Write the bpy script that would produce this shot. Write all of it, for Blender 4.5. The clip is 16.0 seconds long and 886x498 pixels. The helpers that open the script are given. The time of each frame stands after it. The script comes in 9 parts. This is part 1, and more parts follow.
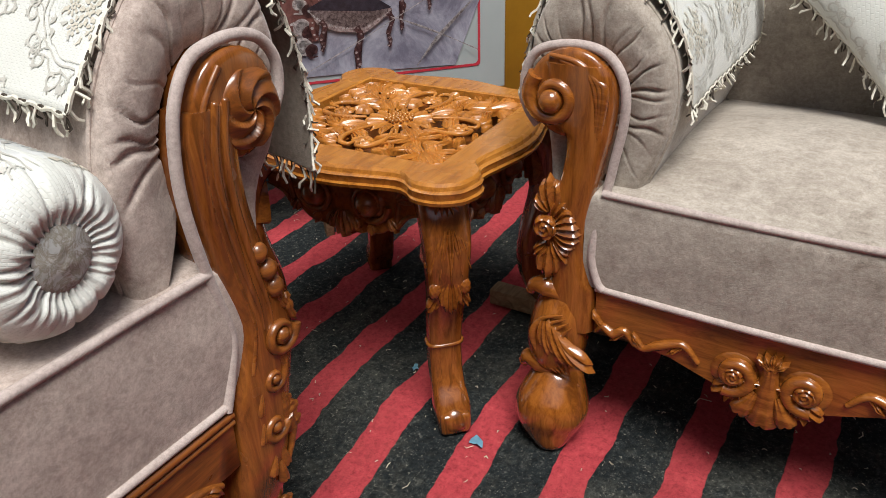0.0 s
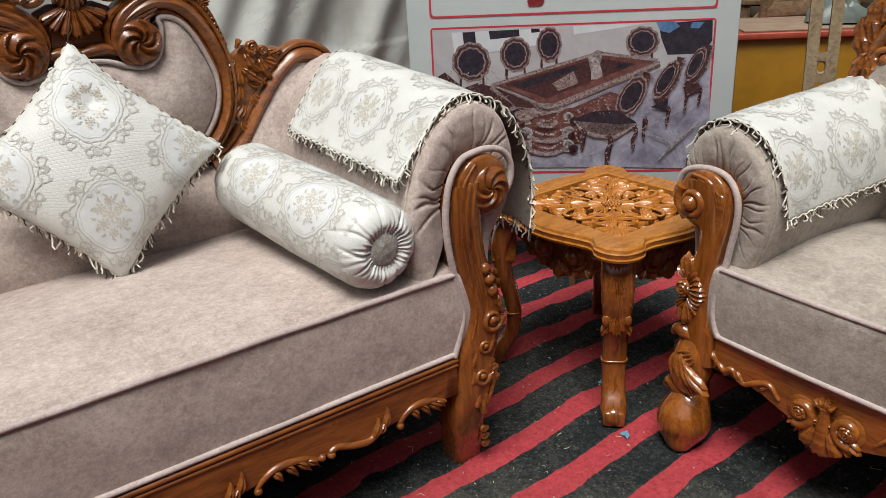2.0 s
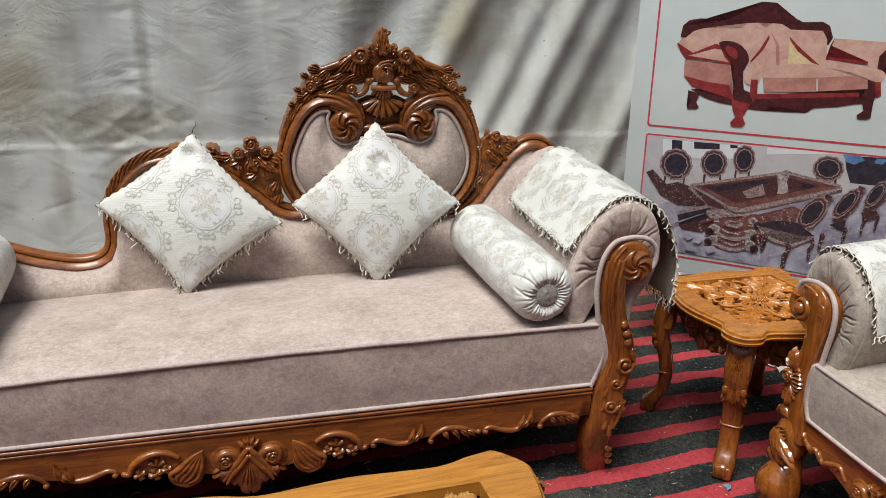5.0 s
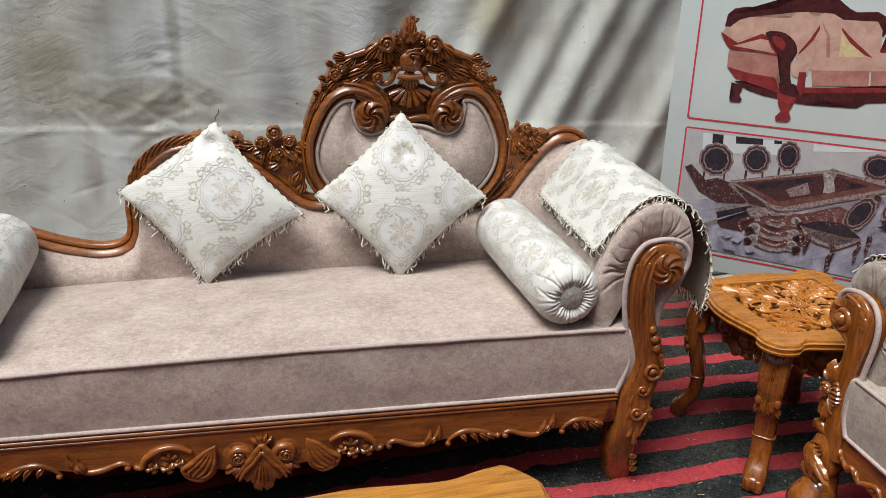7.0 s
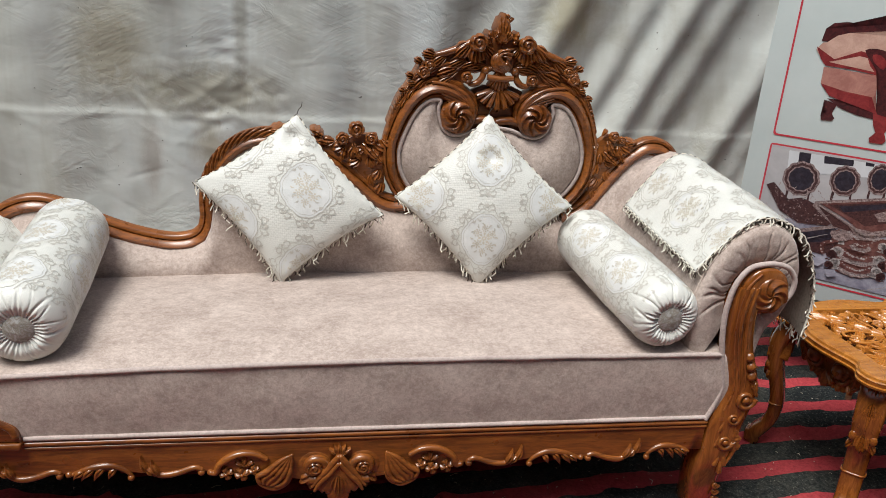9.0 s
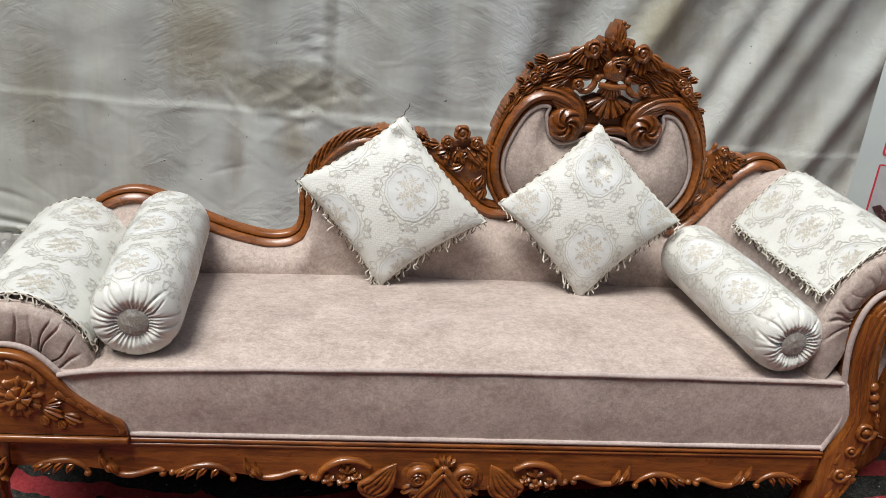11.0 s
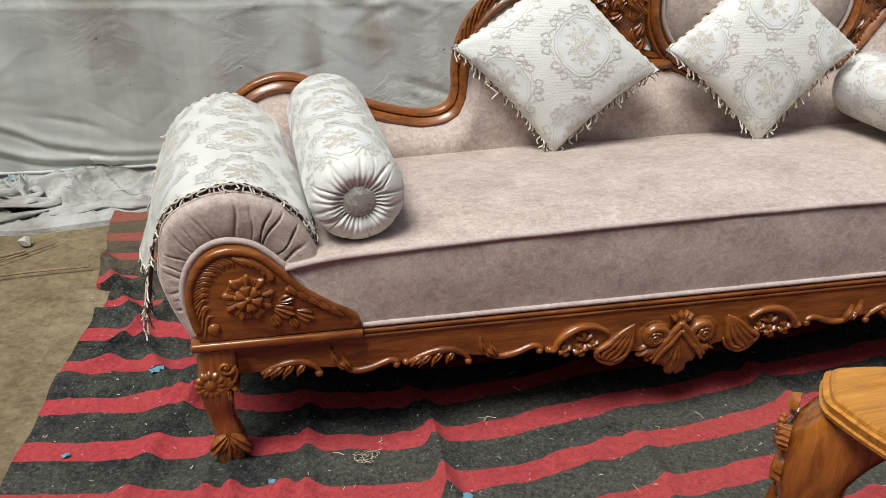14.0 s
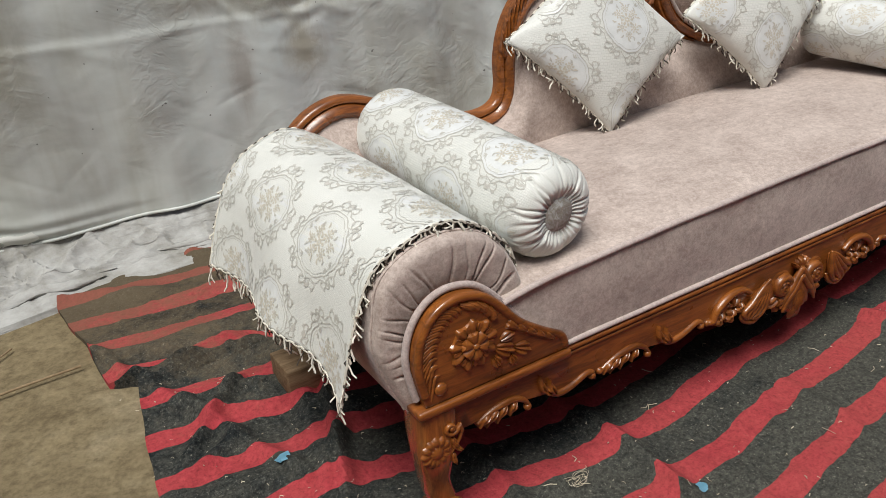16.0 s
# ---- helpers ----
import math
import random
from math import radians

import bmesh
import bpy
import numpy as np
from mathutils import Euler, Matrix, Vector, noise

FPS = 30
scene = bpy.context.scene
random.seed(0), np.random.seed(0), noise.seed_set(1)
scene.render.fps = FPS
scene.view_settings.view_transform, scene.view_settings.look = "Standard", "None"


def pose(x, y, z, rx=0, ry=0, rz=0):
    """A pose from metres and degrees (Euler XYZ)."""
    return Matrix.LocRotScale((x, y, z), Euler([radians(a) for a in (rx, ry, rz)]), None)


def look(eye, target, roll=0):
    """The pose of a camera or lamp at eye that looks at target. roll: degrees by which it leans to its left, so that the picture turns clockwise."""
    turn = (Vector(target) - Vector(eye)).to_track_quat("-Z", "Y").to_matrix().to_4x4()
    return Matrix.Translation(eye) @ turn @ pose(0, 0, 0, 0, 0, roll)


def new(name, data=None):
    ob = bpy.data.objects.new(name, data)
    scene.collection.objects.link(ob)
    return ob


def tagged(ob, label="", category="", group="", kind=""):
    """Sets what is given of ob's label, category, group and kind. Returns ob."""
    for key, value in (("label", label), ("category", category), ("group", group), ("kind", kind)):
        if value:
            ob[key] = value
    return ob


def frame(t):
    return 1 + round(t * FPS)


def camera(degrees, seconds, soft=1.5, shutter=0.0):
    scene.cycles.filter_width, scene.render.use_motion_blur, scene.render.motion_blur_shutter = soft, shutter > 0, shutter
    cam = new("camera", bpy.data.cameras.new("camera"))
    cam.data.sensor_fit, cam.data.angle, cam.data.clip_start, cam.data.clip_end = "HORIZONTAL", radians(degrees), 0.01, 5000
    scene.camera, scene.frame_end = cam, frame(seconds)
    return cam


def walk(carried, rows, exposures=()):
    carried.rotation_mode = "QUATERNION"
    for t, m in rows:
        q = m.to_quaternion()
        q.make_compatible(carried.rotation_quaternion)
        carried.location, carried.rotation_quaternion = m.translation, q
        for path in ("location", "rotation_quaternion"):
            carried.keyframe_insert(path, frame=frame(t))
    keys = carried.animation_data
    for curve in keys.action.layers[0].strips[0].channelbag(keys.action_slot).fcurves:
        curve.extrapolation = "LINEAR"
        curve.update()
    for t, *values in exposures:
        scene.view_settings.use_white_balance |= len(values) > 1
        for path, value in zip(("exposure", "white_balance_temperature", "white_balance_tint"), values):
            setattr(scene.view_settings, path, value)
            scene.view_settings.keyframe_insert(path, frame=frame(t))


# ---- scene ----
cam = camera(57.7, 16.0, soft=0.45)
PATH = [
    (0, (-0.066, 0.058, 0.979), (1.437, 0.982, 0.036), -1.7),
    (0.5, (-0.186, -0.044, 1.044), (1.25, 0.98, 0.101), -1.7),
    (1, (-0.281, -0.177, 1.121), (1.088, 0.969, 0.219), -1.7),
    (1.5, (-0.342, -0.323, 1.17), (0.88, 1.029, 0.346), -2.8),
    (2, (-0.411, -0.551, 1.209), (0.636, 0.979, 0.458), -2.9),
    (2.5, (-0.458, -0.702, 1.23), (0.495, 0.91, 0.527), -1.8),
    (3, (-0.498, -0.869, 1.256), (0.341, 0.834, 0.626), -1.0),
    (3.5, (-0.515, -1.01, 1.279), (0.245, 0.748, 0.702), -0.4),
    (4, (-0.558, -1.151, 1.291), (0.113, 0.65, 0.737), -0.3),
    (4.5, (-0.535, -1.213, 1.377), (0.033, 0.61, 0.783), 0.1),
    (4.7, (-0.516, -1.217, 1.414), (0.009, 0.615, 0.808), 0.8),
    (7, (-0.418, -1.147, 1.45), (-0.04, 0.699, 0.781), 1.7),
    (7.5, (-0.46, -1.076, 1.431), (-0.078, 0.759, 0.733), 1.8),
    (8, (-0.522, -1.027, 1.449), (-0.142, 0.806, 0.743), 2.9),
    (8.5, (-0.578, -1.01, 1.457), (-0.198, 0.83, 0.77), 4.3),
    (9, (-0.614, -1.011, 1.445), (-0.259, 0.835, 0.762), 4.5),
    (11.3, (-0.847, -0.907, 1.393), (-0.577, 0.958, 0.723), 6.3),
    (11.5, (-0.871, -0.894, 1.374), (-0.618, 0.977, 0.717), 5.9),
    (12, (-0.92, -0.885, 1.351), (-0.684, 0.99, 0.697), 6.1),
    (12.5, (-0.992, -0.862, 1.33), (-0.771, 1.01, 0.661), 6.3),
    (13, (-1.13, -0.832, 1.301), (-0.907, 1.023, 0.589), 4.5),
    (13.5, (-1.262, -0.793, 1.244), (-0.974, 1.022, 0.455), 2.1),
    (14, (-1.366, -0.761, 1.183), (-1.002, 1.017, 0.342), 0.5),
    (14.5, (-1.502, -0.661, 1.149), (-1.064, 1.092, 0.291), -0.8),
    (15, (-1.68, -0.536, 1.156), (-1.133, 1.183, 0.292), -2.7),
    (15.5, (-1.891, -0.438, 1.165), (-1.173, 1.212, 0.292), -2.4),
    (16, (-2.12, -0.318, 1.202), (-1.199, 1.225, 0.325), -3.7),
]
walk(cam, [(t, look(eye, target, roll)) for t, eye, target, roll in PATH], exposures=((0.0, 0.04), (1.0, -0.09), (2.0, -0.09), (3.0, -0.03), (7.0, -0.05), (9.0, -0.03), (12.0, -0.06), (13.5, -0.03), (15.0, -0.10), (16.0, -0.20)))

# ---- light ----
world = bpy.data.worlds.new("overcast_sky")
scene.world = world
world.use_nodes = True
wn = world.node_tree.nodes
sky = wn.new("ShaderNodeTexSky")
sky.sky_type = "NISHITA"
sky.sun_disc = False
sky.sun_elevation = radians(65)
sky.sun_rotation = radians(229)
sky.air_density, sky.dust_density, sky.ozone_density = 1.0, 4.0, 1.0
wn["Background"].inputs["Strength"].default_value = 0.066
world.node_tree.links.new(sky.outputs["Color"], wn["Background"].inputs["Color"])
sun_data = bpy.data.lights.new("sun", "SUN")
sun_data.energy, sun_data.angle, sun_data.color = 4.05, radians(28), (0.985, 0.99, 0.965)
sun = new("sun", sun_data)
sun.matrix_world = look((-2.75, -1.35, 7.4), (-0.3, 0.8, 0.3))

# ---- materials ----
def nodes_of(name, rough=0.5, metal=0.0, coat=0.0, sheen=0.0):
    m = bpy.data.materials.new(name)
    m.use_nodes = True
    nt = m.node_tree
    b = nt.nodes["Principled BSDF"]
    b.inputs["Roughness"].default_value = rough
    b.inputs["Metallic"].default_value = metal
    b.inputs["Coat Weight"].default_value = coat
    b.inputs["Coat Roughness"].default_value = 0.16
    b.inputs["Sheen Weight"].default_value = sheen
    b.inputs["Sheen Roughness"].default_value = 0.4
    b.inputs["Specular IOR Level"].default_value = 0.5 if rough < 0.6 else 0.15
    return m, nt, b


def tex_noise(nt, scale, detail=4, rough=0.6, stretch=None, source="Object", distort=0.0):
    co = nt.nodes.new("ShaderNodeTexCoord")
    n = nt.nodes.new("ShaderNodeTexNoise")
    n.inputs["Scale"].default_value = scale
    n.inputs["Detail"].default_value = detail
    n.inputs["Roughness"].default_value = rough
    n.inputs["Distortion"].default_value = distort
    if stretch:
        mp = nt.nodes.new("ShaderNodeMapping")
        mp.inputs["Scale"].default_value = stretch
        nt.links.new(co.outputs[source], mp.inputs["Vector"])
        nt.links.new(mp.outputs["Vector"], n.inputs["Vector"])
    else:
        nt.links.new(co.outputs[source], n.inputs["Vector"])
    return n.outputs["Fac"]


def ramp(nt, fac, stops):
    r = nt.nodes.new("ShaderNodeValToRGB")
    e = r.color_ramp.elements
    while len(e) < len(stops):
        e.new(0.5)
    for el, (p, c) in zip(e, stops):
        el.position, el.color = p, (*c, 1)
    nt.links.new(fac, r.inputs["Fac"])
    return r.outputs["Color"]


def mix(nt, fac, a, b, kind="MIX"):
    n = nt.nodes.new("ShaderNodeMix")
    n.data_type, n.blend_type = "RGBA", kind
    for val, sock in ((fac, n.inputs["Factor"]), (a, n.inputs[6]), (b, n.inputs[7])):
        if isinstance(val, (int, float)):
            sock.default_value = val
        elif isinstance(val, tuple):
            sock.default_value = (*val, 1)
        else:
            nt.links.new(val, sock)
    return n.outputs[2]


def bump(nt, b, height, strength=0.3, distance=0.002, under=None):
    n = nt.nodes.new("ShaderNodeBump")
    n.inputs["Strength"].default_value = strength
    n.inputs["Distance"].default_value = distance
    nt.links.new(height, n.inputs["Height"])
    if under:
        nt.links.new(under, n.inputs["Normal"])
    nt.links.new(n.outputs["Normal"], b.inputs["Normal"])
    return n.outputs["Normal"]


def wood(name, dark, mid, light, stretch=(3, 22, 22), rough=0.22, coat=0.6):
    m, nt, b = nodes_of(name, rough, coat=coat)
    grain = tex_noise(nt, 3.0, 8, 0.72, stretch, distort=0.8)
    col = ramp(nt, grain, [(0.34, tuple(c * 0.55 for c in dark)), (0.42, dark), (0.52, mid), (0.66, light)])
    tone = tex_noise(nt, 4.5, 3)
    col = mix(nt, 0.40, col, ramp(nt, tone, [(0.3, tuple(c * 0.66 for c in mid)), (0.7, light)]), "MIX")
    fine = tex_noise(nt, 9.0, 5, 0.7, tuple(s * 3 for s in stretch))
    col = mix(nt, 0.28, col, ramp(nt, fine, [(0.35, dark), (0.6, light)]), "MULTIPLY")
    nt.links.new(col, b.inputs["Base Color"])
    r = ramp(nt, tex_noise(nt, 14, 3), [(0.3, (rough * 0.75,) * 3), (0.75, (rough * 1.5,) * 3)])
    nt.links.new(r, b.inputs["Roughness"])
    bump(nt, b, fine, 0.06, 0.001)
    return m


SOFA_WOOD = wood("teak_dark", (0.098, 0.027, 0.006), (0.265, 0.081, 0.014), (0.44, 0.160, 0.032), rough=0.32, coat=0.45)
CHAIR_WOOD = wood("teak_amber", (0.16, 0.043, 0.007), (0.33, 0.106, 0.016), (0.49, 0.185, 0.033), rough=0.18, coat=1.0)
TABLE_WOOD = wood("teak_honey", (0.33, 0.118, 0.018), (0.53, 0.215, 0.034), (0.68, 0.325, 0.062), rough=0.24, coat=0.6)
SOFA_POST = wood("teak_dark_upright", (0.105, 0.029, 0.006), (0.27, 0.083, 0.015), (0.45, 0.165, 0.033), (20, 20, 2.5), 0.20, 0.9)
CHAIR_POST = wood("teak_amber_upright", (0.16, 0.043, 0.007), (0.33, 0.106, 0.016), (0.49, 0.185, 0.033), (20, 20, 2.5), 0.16, 1.0)
TABLE_CARVED = wood("teak_honey_carved", (0.32, 0.112, 0.017), (0.54, 0.215, 0.034), (0.68, 0.31, 0.060), rough=0.30, coat=0.45)
COFFEE_WOOD = wood("golden_teak", (0.33, 0.125, 0.018), (0.55, 0.245, 0.036), (0.70, 0.36, 0.065), (2, 34, 34), rough=0.3, coat=0.4)
PALE_CARVED = wood("pale_carved_teak", (0.36, 0.165, 0.036), (0.57, 0.30, 0.080), (0.70, 0.43, 0.155), rough=0.45, coat=0.15)
RAW_WOOD = wood("raw_wood", (0.16, 0.10, 0.055), (0.28, 0.19, 0.11), (0.40, 0.29, 0.18), rough=0.7, coat=0)


def velvet(name, a, b_, c, sheen=0.3):
    m, nt, b = nodes_of(name, 0.85, sheen=sheen)
    big = tex_noise(nt, 7.5, 6, 0.72, (1, 1, 1.3), distort=0.3)
    mott = tex_noise(nt, 52.0, 10, 0.86, (0.85, 1.1, 1.0), distort=0.4)
    col = ramp(nt, mott, [(0.38, a), (0.5, b_), (0.61, c)])
    col = mix(nt, 0.44, col, ramp(nt, big, [(0.34, a), (0.66, c)]))
    fine = tex_noise(nt, 420.0, 2, 0.6)
    speck = tex_noise(nt, 150.0, 5, 0.8)
    col = mix(nt, 0.30, col, ramp(nt, speck, [(0.38, (0.38, 0.34, 0.31)), (0.56, (1, 1, 1))]), "MULTIPLY")
    col = mix(nt, 0.18, col, ramp(nt, fine, [(0.3, (0.35, 0.3, 0.28)), (0.7, (1, 1, 1))]), "MULTIPLY")
    nt.links.new(col, b.inputs["Base Color"])
    bump(nt, b, fine, 0.4, 0.0014, bump(nt, b, mott, 0.2, 0.004))
    return m


VELVET = velvet("taupe_velvet", (0.345, 0.270, 0.233), (0.530, 0.435, 0.382), (0.715, 0.612, 0.550))
VELVET_CHAIR = velvet("grey_taupe_velvet", (0.29, 0.245, 0.202), (0.45, 0.395, 0.335), (0.60, 0.54, 0.467))
PIPING = velvet("piping_velvet", (0.44, 0.355, 0.325), (0.55, 0.458, 0.42), (0.66, 0.565, 0.525))


def brocade_mat(name, base, lo, rough=0.44):
    """Cream cloth woven in rows of small dashes."""
    m, nt, b = nodes_of(name, rough, sheen=0.3)
    co = nt.nodes.new("ShaderNodeTexCoord")
    br = nt.nodes.new("ShaderNodeTexBrick")
    for key, val in (("Scale", 1.0), ("Mortar Size", 0.0008), ("Mortar Smooth", 1.0), ("Brick Width", 0.0070), ("Row Height", 0.0048), ("Bias", 0.0)):
        br.inputs[key].default_value = val
    br.inputs["Color1"].default_value = (1, 1, 1, 1)
    br.inputs["Color2"].default_value = (0.86, 0.86, 0.86, 1)
    br.inputs["Mortar"].default_value = (0.0, 0.0, 0.0, 1)
    nt.links.new(co.outputs["UV"], br.inputs["Vector"])
    dash = mix(nt, ramp(nt, br.outputs["Color"], [(0.0, (0.42, 0.42, 0.42)), (0.8, (0, 0, 0))]), base, lo)
    soil = tex_noise(nt, 7, 5, 0.65)
    col = mix(nt, 0.35, dash, ramp(nt, soil, [(0.3, lo), (0.6, base)]))
    nt.links.new(col, b.inputs["Base Color"])
    weave = tex_noise(nt, 330, 2)
    bump(nt, b, weave, 0.15, 0.0008, bump(nt, b, br.outputs["Color"], 0.34, 0.0009))
    return m


BROCADE = brocade_mat("cream_brocade", (0.735, 0.742, 0.692), (0.54, 0.545, 0.495))


def plain(name, lo, hi, rough=0.6, scale=30, strength=0.2, metal=0.0, coat=0.0, sheen=0.0, stretch=None):
    m, nt, b = nodes_of(name, rough, metal, coat, sheen)
    n = tex_noise(nt, scale, 5, 0.65, stretch)
    nt.links.new(ramp(nt, n, [(0.3, lo), (0.7, hi)]), b.inputs["Base Color"])
    bump(nt, b, tex_noise(nt, scale * 4, 3), strength, 0.002)
    return m


SATIN = plain("pale_satin", (0.66, 0.675, 0.655), (0.735, 0.75, 0.735), 0.40, 40, 0.15, sheen=0.2)
SILVER_THREAD = plain("silver_thread", (0.465, 0.448, 0.400), (0.62, 0.602, 0.548), 0.36, 60, 0.3, sheen=0.2)
GOLD_THREAD = plain("gold_thread", (0.54, 0.495, 0.405), (0.68, 0.635, 0.54), 0.45, 80, 0.3, sheen=0.2)
FRINGE_CREAM = plain("cream_fringe", (0.60, 0.56, 0.46), (0.80, 0.77, 0.68), 0.8, 200)
FRINGE_DARK = plain("dark_cord", (0.045, 0.035, 0.03), (0.11, 0.09, 0.07), 0.8, 200)


# ---- builders ----
OFFSETS = {}


def thing(name, m, label, category, group="", base=(0, 0, 0)):
    ob = new(name)
    ob.empty_display_size = 0.05
    ob.matrix_world = m
    OFFSETS[ob.name] = Vector(base)
    return tagged(ob, label, category, group)


def root_of(ob):
    while ob.parent:
        ob = ob.parent
    return ob


def mesh_of(name, bm, material, smooth=50):
    me = bpy.data.meshes.new(name)
    bmesh.ops.recalc_face_normals(bm, faces=bm.faces[:])
    for f in bm.faces:
        f.smooth = True
    bm.to_mesh(me)
    bm.free()
    me.set_sharp_from_angle(angle=radians(smooth))
    me.materials.append(material)
    return me


def part(name, bm, material, parent, label="", smooth=50):
    off = OFFSETS.get(root_of(parent).name, Vector())
    if off.length > 0:
        bmesh.ops.translate(bm, verts=bm.verts[:], vec=-off)
    ob = new(name, mesh_of(name, bm, material, smooth))
    ob.parent = parent
    return tagged(ob, label)


def single(name, bm, material, label, category, group="", kind="", smooth=40):
    """A thing that is one mesh, with its origin at its base."""
    lo = [min(v.co[i] for v in bm.verts) for i in range(3)]
    hi = [max(v.co[i] for v in bm.verts) for i in range(3)]
    base = Vector(((lo[0] + hi[0]) / 2, (lo[1] + hi[1]) / 2, lo[2]))
    bmesh.ops.translate(bm, verts=bm.verts[:], vec=-base)
    ob = new(name, mesh_of(name, bm, material, smooth))
    ob.location = base
    OFFSETS[ob.name] = base
    return tagged(ob, label, category, group, kind)


def spline(pts, n=6, closed=False):
    """Catmull-Rom through points of any dimension."""
    p = [np.array(q, float) for q in pts]
    out = []
    k = len(p)
    for i in range(k if closed else k - 1):
        if closed:
            a, b, c, d = p[i - 1], p[i], p[(i + 1) % k], p[(i + 2) % k]
        else:
            a, b, c, d = p[max(i - 1, 0)], p[i], p[i + 1], p[min(i + 2, k - 1)]
        for j in range(n):
            u = j / n
            out.append(0.5 * (2 * b + (c - a) * u + (2 * a - 5 * b + 4 * c - d) * u * u + (3 * b - a - 3 * c + d) * u ** 3))
    if not closed:
        out.append(p[-1])
    return [tuple(q) for q in out]


def circle_prof(n, a=1.0, b=1.0):
    return [(a * math.cos(2 * math.pi * i / n), b * math.sin(2 * math.pi * i / n)) for i in range(n)]


MOULD = [(-1, -0.6), (-1, 0.25), (-0.82, 0.5), (-0.6, 0.5), (-0.5, 0.32), (-0.36, 0.72), (0, 0.95), (0.36, 0.72), (0.5, 0.32), (0.6, 0.5), (0.82, 0.5), (1, 0.25), (1, -0.6)]


def sweep(bm, pts, rad, prof=None, up=(0, 0, 1), closed=False, caps=True, m=None):
    """A profile (side, up) carried along points; rad is a number, a list, or a function of 0..1."""
    prof = prof or circle_prof(10)
    pts = [Vector(p) for p in pts]
    up = Vector(up)
    k = len(pts)
    rings = []
    for i, p in enumerate(pts):
        if closed:
            t = pts[(i + 1) % k] - pts[i - 1]
        else:
            t = pts[min(i + 1, k - 1)] - pts[max(i - 1, 0)]
        t = t.normalized() if t.length > 1e-9 else Vector((1, 0, 0))
        side = t.cross(up)
        side = side.normalized() if side.length > 1e-6 else t.orthogonal().normalized()
        w = side.cross(t)
        r = rad(i / max(k - 1, 1)) if callable(rad) else rad[i] if isinstance(rad, list) else rad
        rr = r if isinstance(r, (list, tuple)) else (r, r)
        ring = []
        for a, b in prof:
            co = p + side * (a * rr[0]) + w * (b * rr[1])
            ring.append(bm.verts.new(m @ co if m else co))
        rings.append(ring)
    n = len(prof)
    for i in range(k if closed else k - 1):
        A, B = rings[i], rings[(i + 1) % k]
        for j in range(n):
            bm.faces.new((A[j], A[(j + 1) % n], B[(j + 1) % n], B[j]))
    if caps and not closed:
        bm.faces.new(rings[0][::-1])
        bm.faces.new(rings[-1])
    return bm


def grid(bm, fn, nu, nv, uv=False, wrap_u=False, wrap_v=False, m=None):
    """fn(u, v) in 0..1 gives a place."""
    vs = []
    for i in range(nu if wrap_u else nu + 1):
        row = []
        for j in range(nv if wrap_v else nv + 1):
            co = Vector(fn(i / nu, j / nv))
            row.append(bm.verts.new(m @ co if m else co))
        vs.append(row)
    lay = bm.loops.layers.uv.verify() if uv else None
    for i in range(nu):
        for j in range(nv):
            i2, j2 = (i + 1) % len(vs), (j + 1) % len(vs[0])
            f = bm.faces.new((vs[i][j], vs[i2][j], vs[i2][j2], vs[i][j2]))
            if uv:
                su, sv = uv if isinstance(uv, tuple) else (1, 1)
                for lp, (a, b) in zip(f.loops, ((i, j), (i + 1, j), (i + 1, j + 1), (i, j + 1))):
                    lp[lay].uv = (a / nu * su, b / nv * sv)
    return vs


def slab(bm, outline, h0, h1, bev=0.004, seg=2, m=None):
    """A board from an outline (u, v), between two heights, with rounded front edges."""
    lo = [bm.verts.new((u, v, h0)) for u, v in outline]
    hi = [bm.verts.new((u, v, h1)) for u, v in outline]
    n = len(outline)
    f1 = bm.faces.new(hi)
    f0 = bm.faces.new(lo[::-1])
    for i in range(n):
        bm.faces.new((lo[i], lo[(i + 1) % n], hi[(i + 1) % n], hi[i]))
    if bev:
        bmesh.ops.bevel(bm, geom=[e for e in f1.edges], offset=bev, segments=seg, profile=0.5, affect="EDGES", clamp_overlap=True)
    big = [f for f in bm.faces if len(f.verts) > 4]
    bmesh.ops.triangulate(bm, faces=big)
    if m:
        bmesh.ops.transform(bm, matrix=m, verts=bm.verts[:])
    return bm


def facing(y=0.0, x=0.0, z=0.0):
    """Drawing plane of something that faces -y: u to +x, v up, h towards the front."""
    return Matrix(((1, 0, 0, x), (0, 0, -1, y), (0, 1, 0, z), (0, 0, 0, 1)))


def turned(u, v, deg=0, size=1.0, h=0.0, flip=1):
    return Matrix.Translation((u, v, h)) @ Matrix.Rotation(radians(deg), 4, "Z") @ Matrix.Diagonal((size * flip, size, size, 1))


